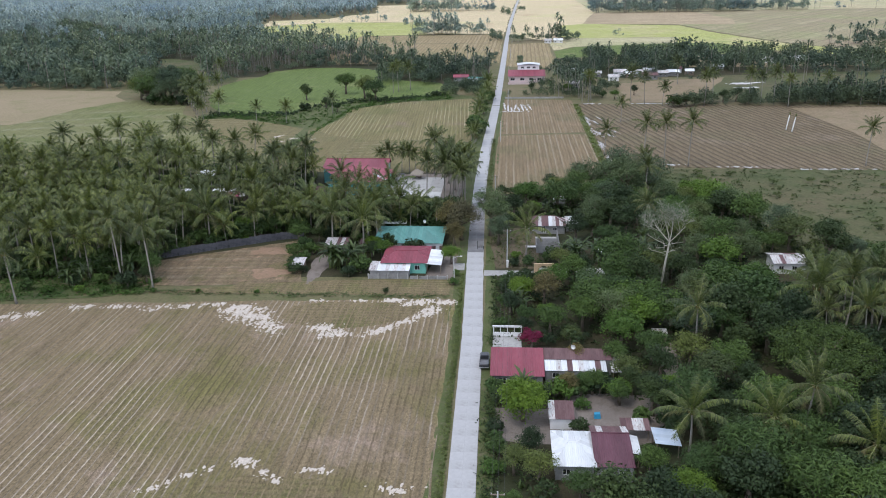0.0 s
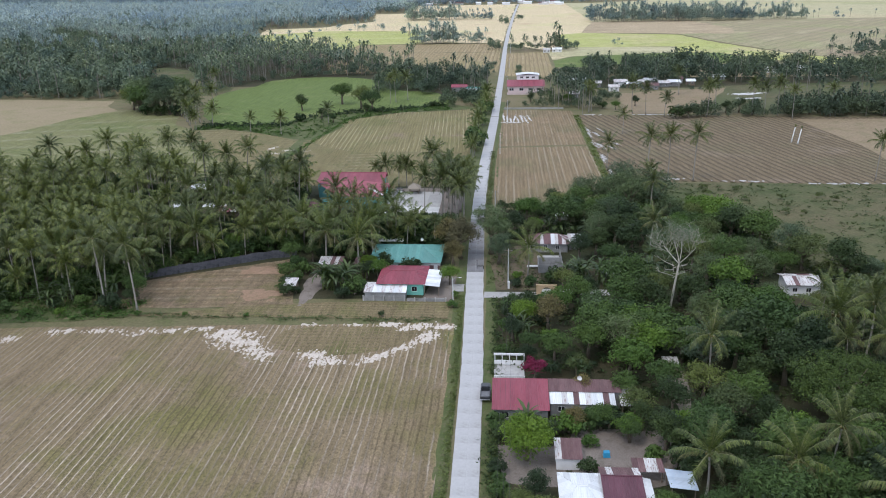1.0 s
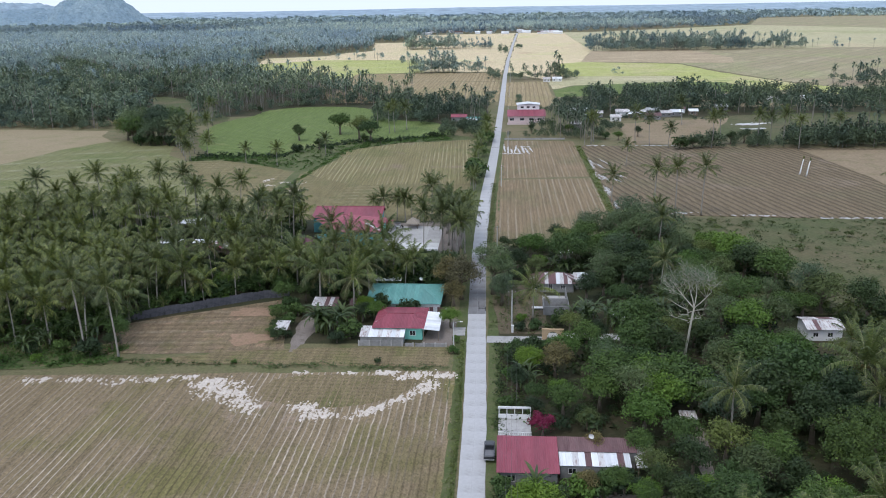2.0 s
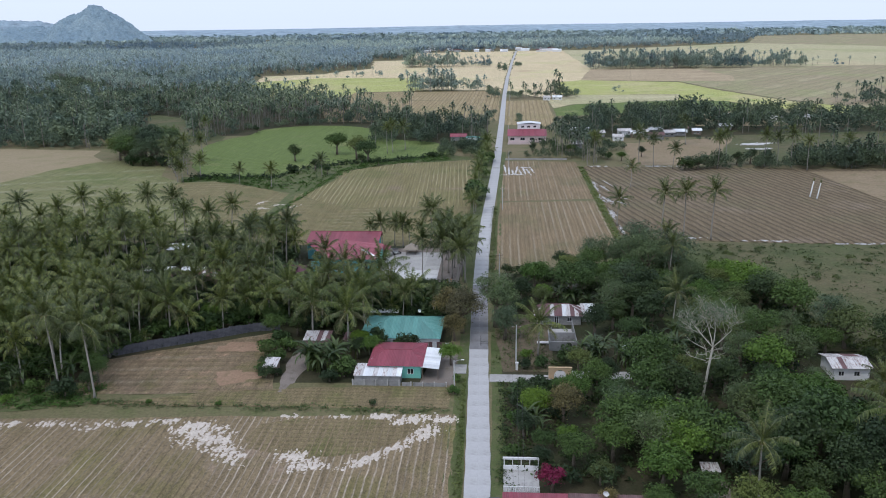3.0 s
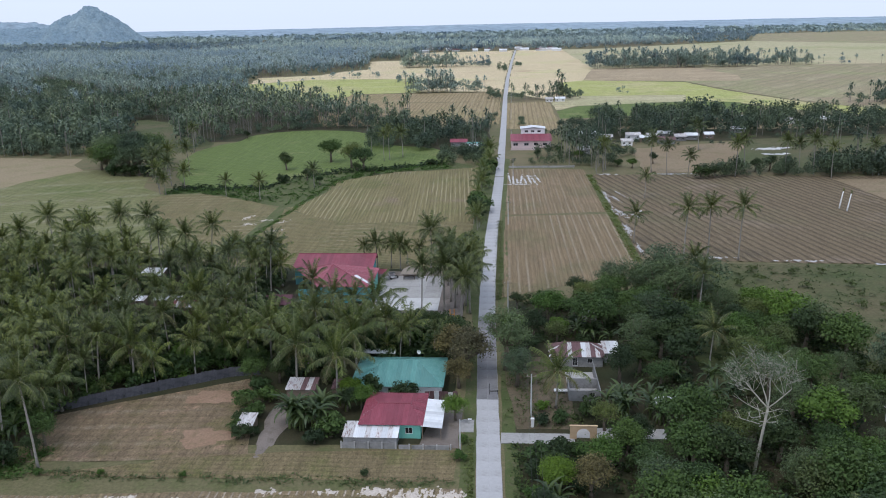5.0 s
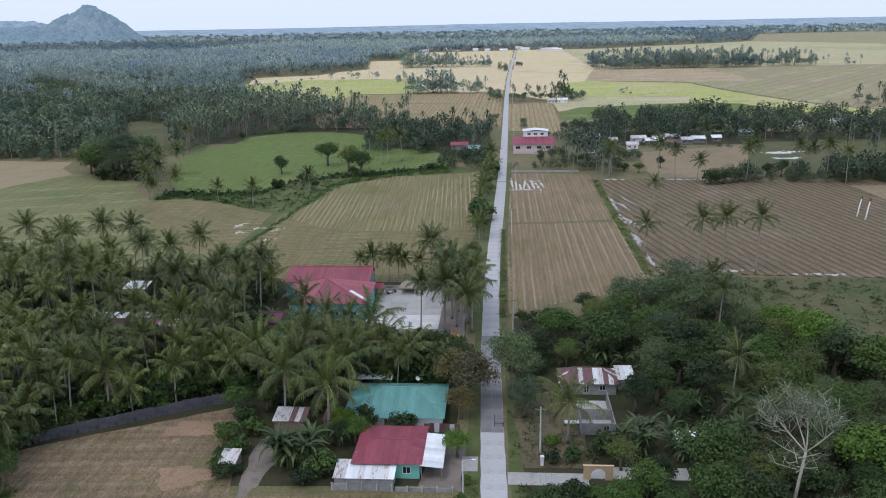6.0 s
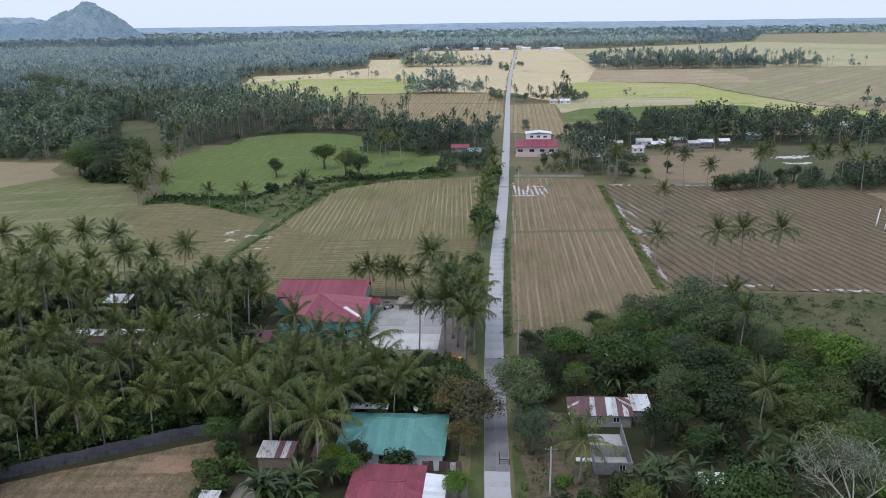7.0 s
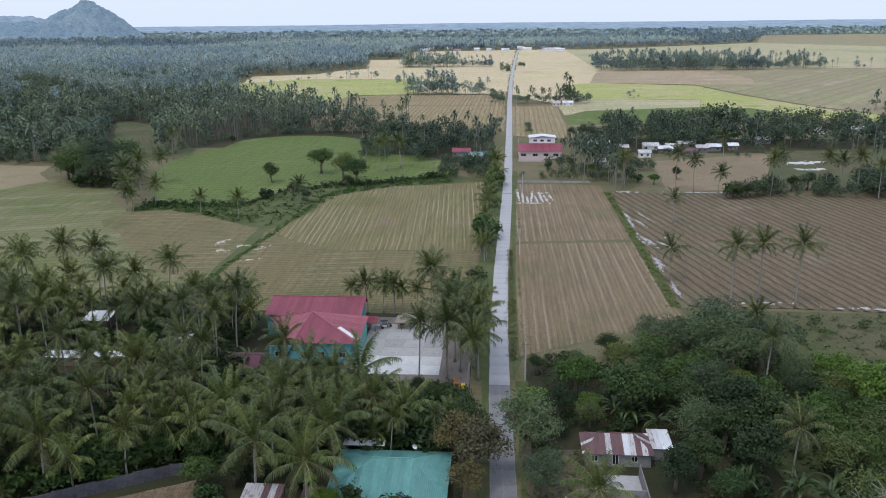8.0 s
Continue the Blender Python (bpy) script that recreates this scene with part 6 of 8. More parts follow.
far_wood("woodland", "far broad-leaved trees across the plain", spots_in(4, 2600, -1250, -150, 1050, 2000, 0.8, 1.5, in_woods), [far_crown_quads(fr, 5.5, 11, 40)], "far_leaf_hazed", False)


def beyond(x, y):
    edge = np.interp(x, [-2600, -200, 0, 133, 250, 657, 900, 2600], [1950, 1900, 1960, 1965, 2010, 2330, 3050, 3300])
    return y > edge


far_wood("distant_woods", "woods on the horizon with blue haze in their colour", spots_in(5, 5200, -2700, 2700, 1900, 3000, 0.7, 1.3, beyond), crown_farther, "far_wood", False)
far_wood("distant_woods", "woods at the foot of the hills in painted pale haze", spots_in(55, 4200, -3400, 3400, 3000, 4700, 0.8, 1.2, beyond), crown_farthest, "farthest_wood_hazed", False)
far_wood("distant_palms", "distant palms at the edge of the plain", spots_in(6, 3600, -700, 480, 1900, 2500, 0.9, 1.4, beyond), palm_farther, "far_palm_hazed")


def clump(seed, n, x0, x1, y0, y1, lo=0.7, hi=1.1):
    return spots_in(seed, n, x0, x1, y0, y1, lo, hi, lambda x, y: x == x)


def open_ground(x, y):
    """The hamlet's land that is not built on or farmed."""
    return ~(((x > -2) & (x < 36) & (y > 488) & (y < 530)) | ((x > 51) & (x < 133) & (y < 499 + (x - 56) * 0.27)) | ((x > 128) & (x < 162) & (y > 466) & (y < 512)) | ((x > -39) & (x < -13) & (y > 488) & (y < 524)))


crown_mid = [far_crown_quads(fr, 3.6, 7.5, 190), far_crown_quads(fr, 4.2, 9.0, 200), far_crown_quads(fr, 3.0, 5.5, 170)]
far_wood("hamlet_trees", "dark crowded trees round the far hamlet", np.concatenate([spots_in(31, 110, -82, -30, 500, 600, 0.8, 1.6, open_ground), spots_in(71, 40, -32, -12, 500, 590, 0.4, 0.8, open_ground), spots_in(32, 330, 58, 280, 538, 640, 0.7, 1.75, open_ground), spots_in(81, 150, 58, 300, 545, 640, 0.3, 0.7, open_ground), clump(70, 26, 62, 132, 508, 528, 0.25, 0.5), spots_in(63, 90, 34, 60, 520, 605, 0.5, 1.0, open_ground), spots_in(33, 80, 14, 56, 446, 560, 0.4, 0.9, open_ground), clump(53, 3, 126, 132, 612, 620, 2.1, 2.4)]), crown_mid, "hamlet_leaf")
far_wood("hamlet_trees", "lighter green trees among the hamlet's houses", np.concatenate([spots_in(72, 90, 58, 280, 525, 640, 0.5, 1.1, open_ground), spots_in(73, 70, -84, -14, 495, 600, 0.5, 1.3, open_ground)]), crown_mid, "far_leaf")
far_wood("hamlet_trees", "bushes and low trees between the road and the pink building's yard", np.concatenate([clump(64, 70, -36, -12, 449, 490, 0.45, 1.0), clump(65, 26, 24, 52, 446, 470, 0.3, 0.75), clump(66, 12, -1, 24, 450, 462, 0.25, 0.45), clump(67, 20, 52, 66, 470, 500, 0.4, 0.8)]), crown_mid, "hamlet_leaf")
far_wood("hamlet_palms", "palms round the pink building", np.concatenate([clump(68, 12, 24, 40, 452, 505, 0.6, 0.95), clump(69, 7, 32, 46, 425, 448, 0.55, 0.85)]), palm_far, "hamlet_palm")
far_wood("hamlet_palms", "coconut palms round the far hamlet", np.concatenate([spots_in(34, 30, -84, -12, 484, 610, 0.7, 1.05, open_ground), spots_in(35, 64, 56, 290, 520, 610, 0.65, 1.05, open_ground), spots_in(36, 22, 22, 56, 440, 520, 0.6, 1.0, open_ground), clump(54, 18, 140, 300, 440, 520, 0.8, 1.15)]), palm_far, "hamlet_palm")
far_wood("tree_row", "dark tree row along the pasture's edge", np.concatenate([clump(37, 60, 86, 134, 414, 428, 0.4, 1.1), clump(38, 260, 138, 320, 414, 440, 0.8, 1.5)]), crown_mid, "hamlet_leaf")
far_wood("tree_row", "palms standing over the pasture's tree row", clump(39, 26, 140, 300, 412, 436, 0.8, 1.1), palm_far, "hamlet_palm")
edge_rng = np.random.default_rng(77)
edge_x = edge_rng.uniform(-420, -74, 230)
edge_y = np.interp(edge_x, [-420, -300, -236, -205, -185, -178, -155, -133, -97, -73], [494, 494, 488, 500, 520, 565, 590, 600, 604, 575]) + edge_rng.uniform(-4, 12, 230)
far_wood("wood_edge", "bushes and dark trees along the edge of the palm woods", np.concatenate([np.column_stack([edge_x, edge_y, edge_rng.uniform(0.3, 0.8, 230)]), clump(74, 46, -128, -72, 600, 645, 0.6, 1.3), clump(75, 30, -150, -100, 640, 690, 0.6, 1.2), clump(42, 50, -420, -240, 494, 512, 0.9, 1.6)]), crown_mid, "far_leaf")
far_wood("palm_woods", "coconut palms at the edge of the woods", np.concatenate([clump(76, 36, -125, -72, 598, 670, 0.75, 1.1), clump(77, 12, -190, -120, 680, 770, 0.8, 1.15)]), palm_far, "mid_palm")
far_wood("roadside_trees", "trees lining the far road", np.concatenate([clump(43, 14, -17, -8, 600, 650, 0.5, 0.8), clump(44, 22, -18, -6, 780, 870, 0.5, 1.0), clump(45, 12, 5, 12, 600, 640, 0.4, 0.6), clump(46, 16, -8, 3, 1180, 1320, 0.6, 1.2), clump(47, 6, 16, 26, 1290, 1320, 0.7, 1.2)]), crown_mid, "far_leaf")
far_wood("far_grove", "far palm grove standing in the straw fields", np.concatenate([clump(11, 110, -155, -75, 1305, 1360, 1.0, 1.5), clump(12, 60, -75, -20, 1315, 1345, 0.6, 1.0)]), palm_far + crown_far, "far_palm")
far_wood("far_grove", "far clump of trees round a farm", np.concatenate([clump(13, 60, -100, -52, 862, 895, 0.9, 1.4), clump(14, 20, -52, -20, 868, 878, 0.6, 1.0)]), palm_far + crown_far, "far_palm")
far_wood("far_grove", "long dark palm grove across the plain", np.concatenate([clump(15, 430, 122, 345, 1205, 1310, 1.0, 1.5), clump(16, 110, 335, 430, 1230, 1330, 0.8, 1.25)]), palm_far + crown_far, "far_leaf_hazed")
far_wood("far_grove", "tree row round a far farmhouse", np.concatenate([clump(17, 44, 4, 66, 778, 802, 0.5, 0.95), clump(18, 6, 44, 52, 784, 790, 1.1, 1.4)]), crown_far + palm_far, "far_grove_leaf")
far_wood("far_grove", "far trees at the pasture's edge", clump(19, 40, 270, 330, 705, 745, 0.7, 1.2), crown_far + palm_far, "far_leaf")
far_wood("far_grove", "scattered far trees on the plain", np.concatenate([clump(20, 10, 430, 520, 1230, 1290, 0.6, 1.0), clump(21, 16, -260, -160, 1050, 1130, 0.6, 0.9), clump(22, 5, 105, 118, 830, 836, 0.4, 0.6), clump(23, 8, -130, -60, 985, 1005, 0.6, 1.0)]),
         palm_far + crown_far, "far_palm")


# ---- hill and mountains on the horizon ----
def hill(name, cx, cy, rx, ry, h, label, mat, seed, n=110, sharp=1.0):
    xs = np.linspace(-1, 1, n + 1)
    u, v = np.meshgrid(xs, xs)
    rr = np.clip(1 - (u ** 2 + v ** 2), 0, 1)
    noise_z = np.array([noise.fractal(Vector((a * 3 + seed, b * 3, 0.5)), 0.9, 2.1, 6) for a, b in zip(u.ravel(), v.ravel())]).reshape(u.shape)
    trees = np.array([noise.noise(Vector((a * 24 + seed, b * 24, 1.5))) for a, b in zip(u.ravel(), v.ravel())]).reshape(u.shape)
    z = h * rr ** sharp * (1 + 0.17 * noise_z) + 9 * trees * np.minimum(1, rr * 4) - 2
    k = np.arange((n + 1) ** 2).reshape(n + 1, n + 1)
    f = np.stack([k[:-1, :-1], k[:-1, 1:], k[1:, 1:], k[1:, :-1]], axis=-1).reshape(-1, 4)
    me = faces_mesh(name, np.column_stack([(cx + u * rx).ravel(), (cy + v * ry).ravel(), z.ravel()]), f, [mat])
    return tagged(new(name, me), label, "hill", kind="structure")


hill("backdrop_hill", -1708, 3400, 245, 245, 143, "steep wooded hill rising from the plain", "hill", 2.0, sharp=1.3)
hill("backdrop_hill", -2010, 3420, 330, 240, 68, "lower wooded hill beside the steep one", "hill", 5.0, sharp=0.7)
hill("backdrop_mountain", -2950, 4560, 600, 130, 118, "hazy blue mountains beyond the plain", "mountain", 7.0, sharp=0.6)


def rise(name, y0, y1, top, mat, label, seed):
    """A long low swell of land that closes the plain."""
    n, k = 160, 10
    xs, ys = np.linspace(-4100, 4100, n + 1), np.linspace(0, 1, k + 1)
    u, v = np.meshgrid(xs, ys)
    wob = np.sin(u * 0.0011 + seed) + 0.6 * np.sin(u * 0.0031 + 2 * seed) + 0.25 * np.sin(u * 0.019) + 0.2 * np.sin(u * 0.047 + seed)
    z = top * np.sin(np.pi / 2 * v) * (1 + 0.05 * wob)
    g = np.arange((n + 1) * (k + 1)).reshape(k + 1, n + 1)
    f = np.stack([g[:-1, :-1], g[:-1, 1:], g[1:, 1:], g[1:, :-1]], axis=-1).reshape(-1, 4)
    return structure(name, faces_mesh(name, np.column_stack([u.ravel(), (y0 + (y1 - y0) * v).ravel(), z.ravel()]), f, [mat]), label, "hills")


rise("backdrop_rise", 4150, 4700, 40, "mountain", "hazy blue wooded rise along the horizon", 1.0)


# ---- houses ----
def roof_plane(parent, a, b, c, d, pick, width=0.95, rib=0.05, name="roof_sheet"):
    """Ribbed sheets laid side by side from the eave a-b up to the top edge c-d (c over a, d over b; equal for a hip)."""
    a, b, c, d = Vector(a), Vector(b), Vector(c), Vector(d)
    u = (b - a).normalized()
    w = (b - a).length
    v = (c - a) - u * (c - a).dot(u)
    rise = v.length
    v.normalize()
    n = u.cross(v)
    n = n if n.z > 0 else -n
    cu, du = (c - a).dot(u), (d - a).dot(u)

    def reach(s):
        k = 1.0
        if cu > 0.01:
            k = min(k, s / cu)
        if du < w - 0.01:
            k = min(k, (w - s) / (w - du))
        return max(0.0, k) * rise

    count = max(1, round(w / width))
    for i in range(count):
        s0, s1 = w * i / count, w * (i + 1) / count + (0.03 if i < count - 1 else 0)
        cols = [s0 + (s1 - s0) * j / 6 for j in range(7)]
        if reach(s0) < 0.08 and reach(min(s1, w)) < 0.08:
            continue
        lap = 0.012 * (i % 2)
        top, low = [], []
        for j, s in enumerate(cols):
            up = n * (lap + (rib if j % 2 else 0.0))
            e, t = a + u * s, a + u * s + v * max(0.02, reach(min(s, w)))
            top += [e + up, t + up]
            low += [e + up - n * 0.02, t + up - n * 0.02]
        m = len(top)
        fs = [(2 * j, 2 * j + 2, 2 * j + 3, 2 * j + 1) for j in range(6)]
        fs += [(m + 2 * j, m + 2 * j + 1, m + 2 * j + 3, m + 2 * j + 2) for j in range(6)]
        fs += [(2 * j, m + 2 * j, m + 2 * j + 2, 2 * j + 2) for j in range(6)] + [(0, 1, m + 1, m), (m - 2, 2 * m - 2, 2 * m - 1, m - 1)]
        part(name, Build().add(top + low, fs).mesh(name, pick(i)), parent)


def wall_panel(parent, x0, x1, y, z0, z1, mat, holes=(), thick=0.16, along="x", label=""):
    """A wall along x (or y) with rectangular holes (start, sill, width, height); each hole gets a frame and pane."""
    b = Build()

    def piece(p0, p1, q0, q1):
        if p1 - p0 > 0.01 and q1 - q0 > 0.01:
            if along == "x":
                b.box(p0, p1, y, y + thick, q0, q1)
            else:
                b.box(y, y + thick, p0, p1, q0, q1)

    at = x0
    for s, sill, w, h in sorted(holes):
        piece(at, x0 + s, z0, z1)
        piece(x0 + s, x0 + s + w, z0, z0 + sill)
        piece(x0 + s, x0 + s + w, z0 + sill + h, z1)
        at = x0 + s + w
    piece(at, x1, z0, z1)
    wall = part("wall", b.mesh("wall", mat), parent, label)
    for s, sill, w, h in holes:
        p0, p1, q0, q1 = x0 + s, x0 + s + w, z0 + sill, z0 + sill + h
        f = Build()
        e, k = 0.07, y + thick * 0.35
        for r0, r1, t0, t1 in ((p0, p1, q0, q0 + e), (p0, p1, q1 - e, q1), (p0, p0 + e, q0 + e, q1 - e), (p1 - e, p1, q0 + e, q1 - e), ((p0 + p1) / 2 - 0.03, (p0 + p1) / 2 + 0.03, q0 + e, q1 - e)):
            f.box(r0, r1, k, k + 0.06, t0, t1) if along == "x" else f.box(k, k + 0.06, r0, r1, t0, t1)
        win = part("window", f.mesh("window", "wall_white"), parent)
        g = Build()
        g.box(p0 + e, p1 - e, k + 0.02, k + 0.035, q0 + e, q1 - e) if along == "x" else g.box(k + 0.02, k + 0.035, p0 + e, p1 - e, q0 + e, q1 - e)
        part("pane", g.mesh("pane", "glass"), win)
    return wall


def box_walls(parent, wx, wy, h, mat, south=(), east=(), z0=0.0):
    wall_panel(parent, -wx / 2, wx / 2, -wy / 2, z0, h, mat, south)
    wall_panel(parent, -wx / 2, wx / 2, wy / 2 - 0.16, z0, h, mat)
    wall_panel(parent, -wy / 2 + 0.16, wy / 2 - 0.16, -wx / 2, z0, h, mat, along="y")
    wall_panel(parent, -wy / 2 + 0.16, wy / 2 - 0.16, wx / 2 - 0.16, z0, h, mat, east, along="y")


def gable_house(name, label, cx, cy, wx, wy, eave, ridge, roof, wall, hip=0.0, over=0.5, south=(), east=(), ridge_at=0.5, yaw=0.0, category="house", north=None, group="", sheet=0.95):
    """A house with its ridge along x; hip is the run of the hipped ends; ridge_at the ridge's place between south and north."""
    ob = thing(name, label, category, pose(cx, cy, 0, 0, 0, yaw), group)
    box_walls(ob, wx, wy, eave - 0.05, wall, south, east)
    part("floor", Build().box(-wx / 2 + 0.16, wx / 2 - 0.16, -wy / 2 + 0.16, wy / 2 - 0.16, 0, 0.15).mesh("floor", "cement"), ob)
    x0, x1, y0, y1 = -wx / 2 - over, wx / 2 + over, -wy / 2 - over, wy / 2 + over
    ym = y0 + (y1 - y0) * ridge_at
    r0, r1 = (x0 + hip, ym, ridge), (x1 - hip, ym, ridge)
    pick = roof if callable(roof) else (lambda i: roof)
    roof_plane(ob, (x0, y0, eave), (x1, y0, eave), r0, r1, pick, sheet)
    roof_plane(ob, (x1, y1, eave), (x0, y1, eave), r1, r0, north or pick, sheet)
    if hip:
        roof_plane(ob, (x1, y0, eave), (x1, y1, eave), r1, r1, pick)
        roof_plane(ob, (x0, y1, eave), (x0, y0, eave), r0, r0, pick)
    else:
        for x in (-wx / 2, wx / 2 - 0.12):
            g = Build()
            k = (ridge - eave) * 0.82
            g.add([(x + t, p, q) for t in (0, 0.12) for p, q in ((-wy / 2, eave - 0.05), (wy / 2, eave - 0.05), (ym, eave + k))], [(0, 2, 1), (3, 4, 5), (0, 1, 4, 3), (1, 2, 5, 4), (2, 0, 3, 5)])
            part("gable", g.mesh("gable", wall), ob)
    part("ridge_cap", Build().tube([(r0[0], ym, ridge + 0.04), (r1[0], ym, ridge + 0.04)], [0.12, 0.12], 6).mesh("ridge_cap", pick(0)), ob)
    return ob


def shed(name, label, cx, cy, wx, wy, low, high, roof, wall=None, slope="south", over=0.25, category="shed", posts=True, south=(), closed=True):
    """A lean-to: one sloping plane of sheets on posts, with walls where closed."""
    ob = thing(name, label, category, pose(cx, cy, 0))
    x0, x1, y0, y1 = -wx / 2 - over, wx / 2 + over, -wy / 2 - over, wy / 2 + over
    pick = roof if callable(roof) else (lambda i: roof)
    if slope == "south":
        roof_plane(ob, (x0, y0, low), (x1, y0, low), (x0, y1, high), (x1, y1, high), pick)
    elif slope == "east":
        roof_plane(ob, (x1, y0, low), (x1, y1, low), (x0, y0, high), (x0, y1, high), pick)
    else:
        roof_plane(ob, (x1, y1, low), (x0, y1, low), (x1, y0, high), (x0, y0, high), pick)
    if wall and closed:
        box_walls(ob, wx, wy, low - 0.06, wall, south)
    else:
        for i, px in enumerate((-wx / 2 + 0.1, wx / 2 - 0.1)):
            for j, py in enumerate((-wy / 2 + 0.1, wy / 2 - 0.1)):
                if slope == "south":
                    top = low if j == 0 else high
                elif slope == "east":
                    top = high if i == 0 else low
                else:
                    top = high if j == 0 else low
                part("post", Build().box(px - 0.07, px + 0.07, py - 0.07, py + 0.07, 0, top - 0.06).mesh("post", "wood"), ob)
    return ob


sheet_rng = random.Random(12)
two = lambda a, b, share: (lambda i: a if sheet_rng.random() < share else b)

# right of the road, from the near end
shed("shed", "low dark rust-roofed shed beside the road", 5.5, 85.5, 10, 5, 2.5, 3.0, two("maroon_roof", "rust", 0.6), "wall_grey")
gable_house("house", "small house with a white hipped metal roof", 10.6, 101, 5.4, 8.6, 2.6, 3.7, "zinc", "wall_grey", hip=2.4, over=0.4, south=((1.0, 0.9, 1.1, 1.0),))
gable_house("house", "house with a maroon metal roof and a rusted rear slope", 16.3, 102, 5.2, 10.4, 2.5, 3.5, "maroon_roof", "wall_grey", over=0.25, ridge_at=0.68, north=two("rust", "zinc_old", 0.65),
            south=((0.8, 0.9, 1.2, 1.0), (3.2, 0.9, 1.2, 1.0)))
shed("lean_to", "narrow white metal lean-to beside the maroon roof", 19.8, 102.5, 0.9, 4.5, 2.4, 2.7, "zinc", slope="east")
shed("lean_to", "bluish metal lean-to behind the houses", 24.8, 105, 3.4, 4.0, 2.3, 2.7, "blue_zinc", slope="east")
shed("shed", "small shed under rusted and bare metal sheets", 9.6, 112.3, 3.6, 4.4, 2.0, 2.6, two("rust", "zinc_old", 0.75), "wall_white")
shed("lean_to", "rough lean-to of aged sheets behind the house", 20.8, 108.8, 4.0, 2.6, 2.0, 2.3, two("zinc_old", "rust", 0.25))
shed("house", "roadside house under one large red metal roof", 2.7, 127.3, 8.8, 8.6, 2.6, 3.5, "red_roof", "wall_grey", over=0.35, category="house", south=((1.2, 0.9, 1.3, 1.1), (4.6, 0.9, 1.3, 1.1)))
shed("long_house", "long house under a rusted purple-brown roof", 13.6, 130.4, 11.8, 3.3, 2.95, 3.4, "rust", "wall_grey", over=0.2, category="house")
shed("lean_to", "long front lean-to of bare white sheets", 13.0, 127.1, 10.6, 3.0, 2.3, 2.85, lambda i: ("zinc", "zinc", "zinc_old", "zinc", "rust", "zinc", "zinc_old", "zinc", "zinc", "rust", "zinc")[i % 11], "wall_grey", over=0.15, south=((1.2, 0.8, 1.2, 1.0), (6, 0.8, 1.2, 1.0)))
shed("lean_to", "collapsing lean-to of torn white sheets", 20.6, 128.4, 2.2, 4.6, 2.0, 2.5, two("zinc_old", "rust", 0.6))

# terrace with a white balustrade
terrace = thing("terrace", "white concrete terrace with a balustrade", "terrace", pose(0.9, 140.4, 0))
part("floor", Build().box(-2.8, 2.8, -3.2, 3.2, 0, 0.25).mesh("floor", "cement"), terrace)
part("beam", Build().box(-2.9, 2.9, 2.9, 3.2, 2.2, 2.55).mesh("beam", "wall_white"), terrace)
part("back_wall", Build().box(-2.8, 2.8, 3.0, 3.14, 0.25, 1.1).mesh("back_wall", "wall_white"), terrace)
for k in range(5):
    part("post", Build().box(-2.75 + 1.36 * k, -2.6 + 1.36 * k, 2.96, 3.12, 1.1, 2.2).mesh("post", "wall_white"), terrace)
part("rail", Build().box(-2.8, 2.8, -3.2, -3.05, 1.0, 1.12).mesh("rail", "wall_white"), terrace)
bal = Build().tube([(0, 0, 0.25), (0, 0, 0.5), (0, 0, 0.75), (0, 0, 1.0)], [0.05, 0.09, 0.06, 0.05], 6).mesh("baluster", "wall_white")
for k in range(16):
    part("baluster", bal, terrace).matrix_basis = pose(-2.7 + 0.36 * k, -3.12, 0)

tarp = thing("tarp_cover", "blue tarpaulin over a low stack in the yard", "tarpaulin", pose(15.6, 114, 0))
b = Build().box(-0.55, 0.55, -0.5, 0.5, 0, 0.8)
b.v = [(x * (1 - 0.25 * z), y * (1 - 0.3 * z) + 0.1 * z, z + 0.1 * x * (z > 0.5)) for x, y, z in b.v]
part("cover", b.mesh("cover", "tarp_blue"), tarp)

# farther houses on the right
patched = lambda i: ("rust", "rust", "rust", "rust", "zinc_old", "rust", "rust", "zinc", "zinc_old", "rust", "zinc_old", "rust", "rust")[i % 13]
gable_house("house", "house with a hipped roof of rusted and white stripes", 11.1, 211.9, 10.6, 6.4, 2.4, 3.9, patched, "wall_grey", hip=2.8, over=0.45, ridge_at=0.62, south=((1.0, 0.9, 1.1, 1.0), (4.4, 0.3, 1.0, 1.9), (7.4, 0.9, 1.1, 1.0)))
shed("lean_to", "white metal lean-to beside the striped roof", 18.6, 213.8, 3.2, 5.6, 2.2, 2.6, two("zinc", "zinc_old", 0.8), "wall_grey", over=0.2)
shed("shed", "small shed with a white metal roof among bananas", 16.6, 236.8, 3.3, 2.6, 2.1, 2.4, "zinc", "wall_grey")
shed("shed", "small shed with a white metal roof in the woods", 25.4, 188.4, 3.6, 3.0, 2.1, 2.7, two("zinc", "zinc_old", 0.7))
shed("shed", "pale-roofed hut between palms", 30.4, 142.6, 2.4, 2.0, 2.0, 2.3, "zinc_old", "wood")
gable_house("house", "pale house with a weathered metal roof behind the palms", 67.0, 183.5, 7, 6.5, 2.7, 3.6, two("zinc_old", "rust", 0.7), "wall_white", south=((1, 0.9, 1.1, 1.0), (4, 0.9, 1.1, 1.0)))
shed("long_shed", "long shed with a white metal roof beside the pasture", 103, 182, 18, 4.5, 2.5, 3.0, "zinc", "wall_white")

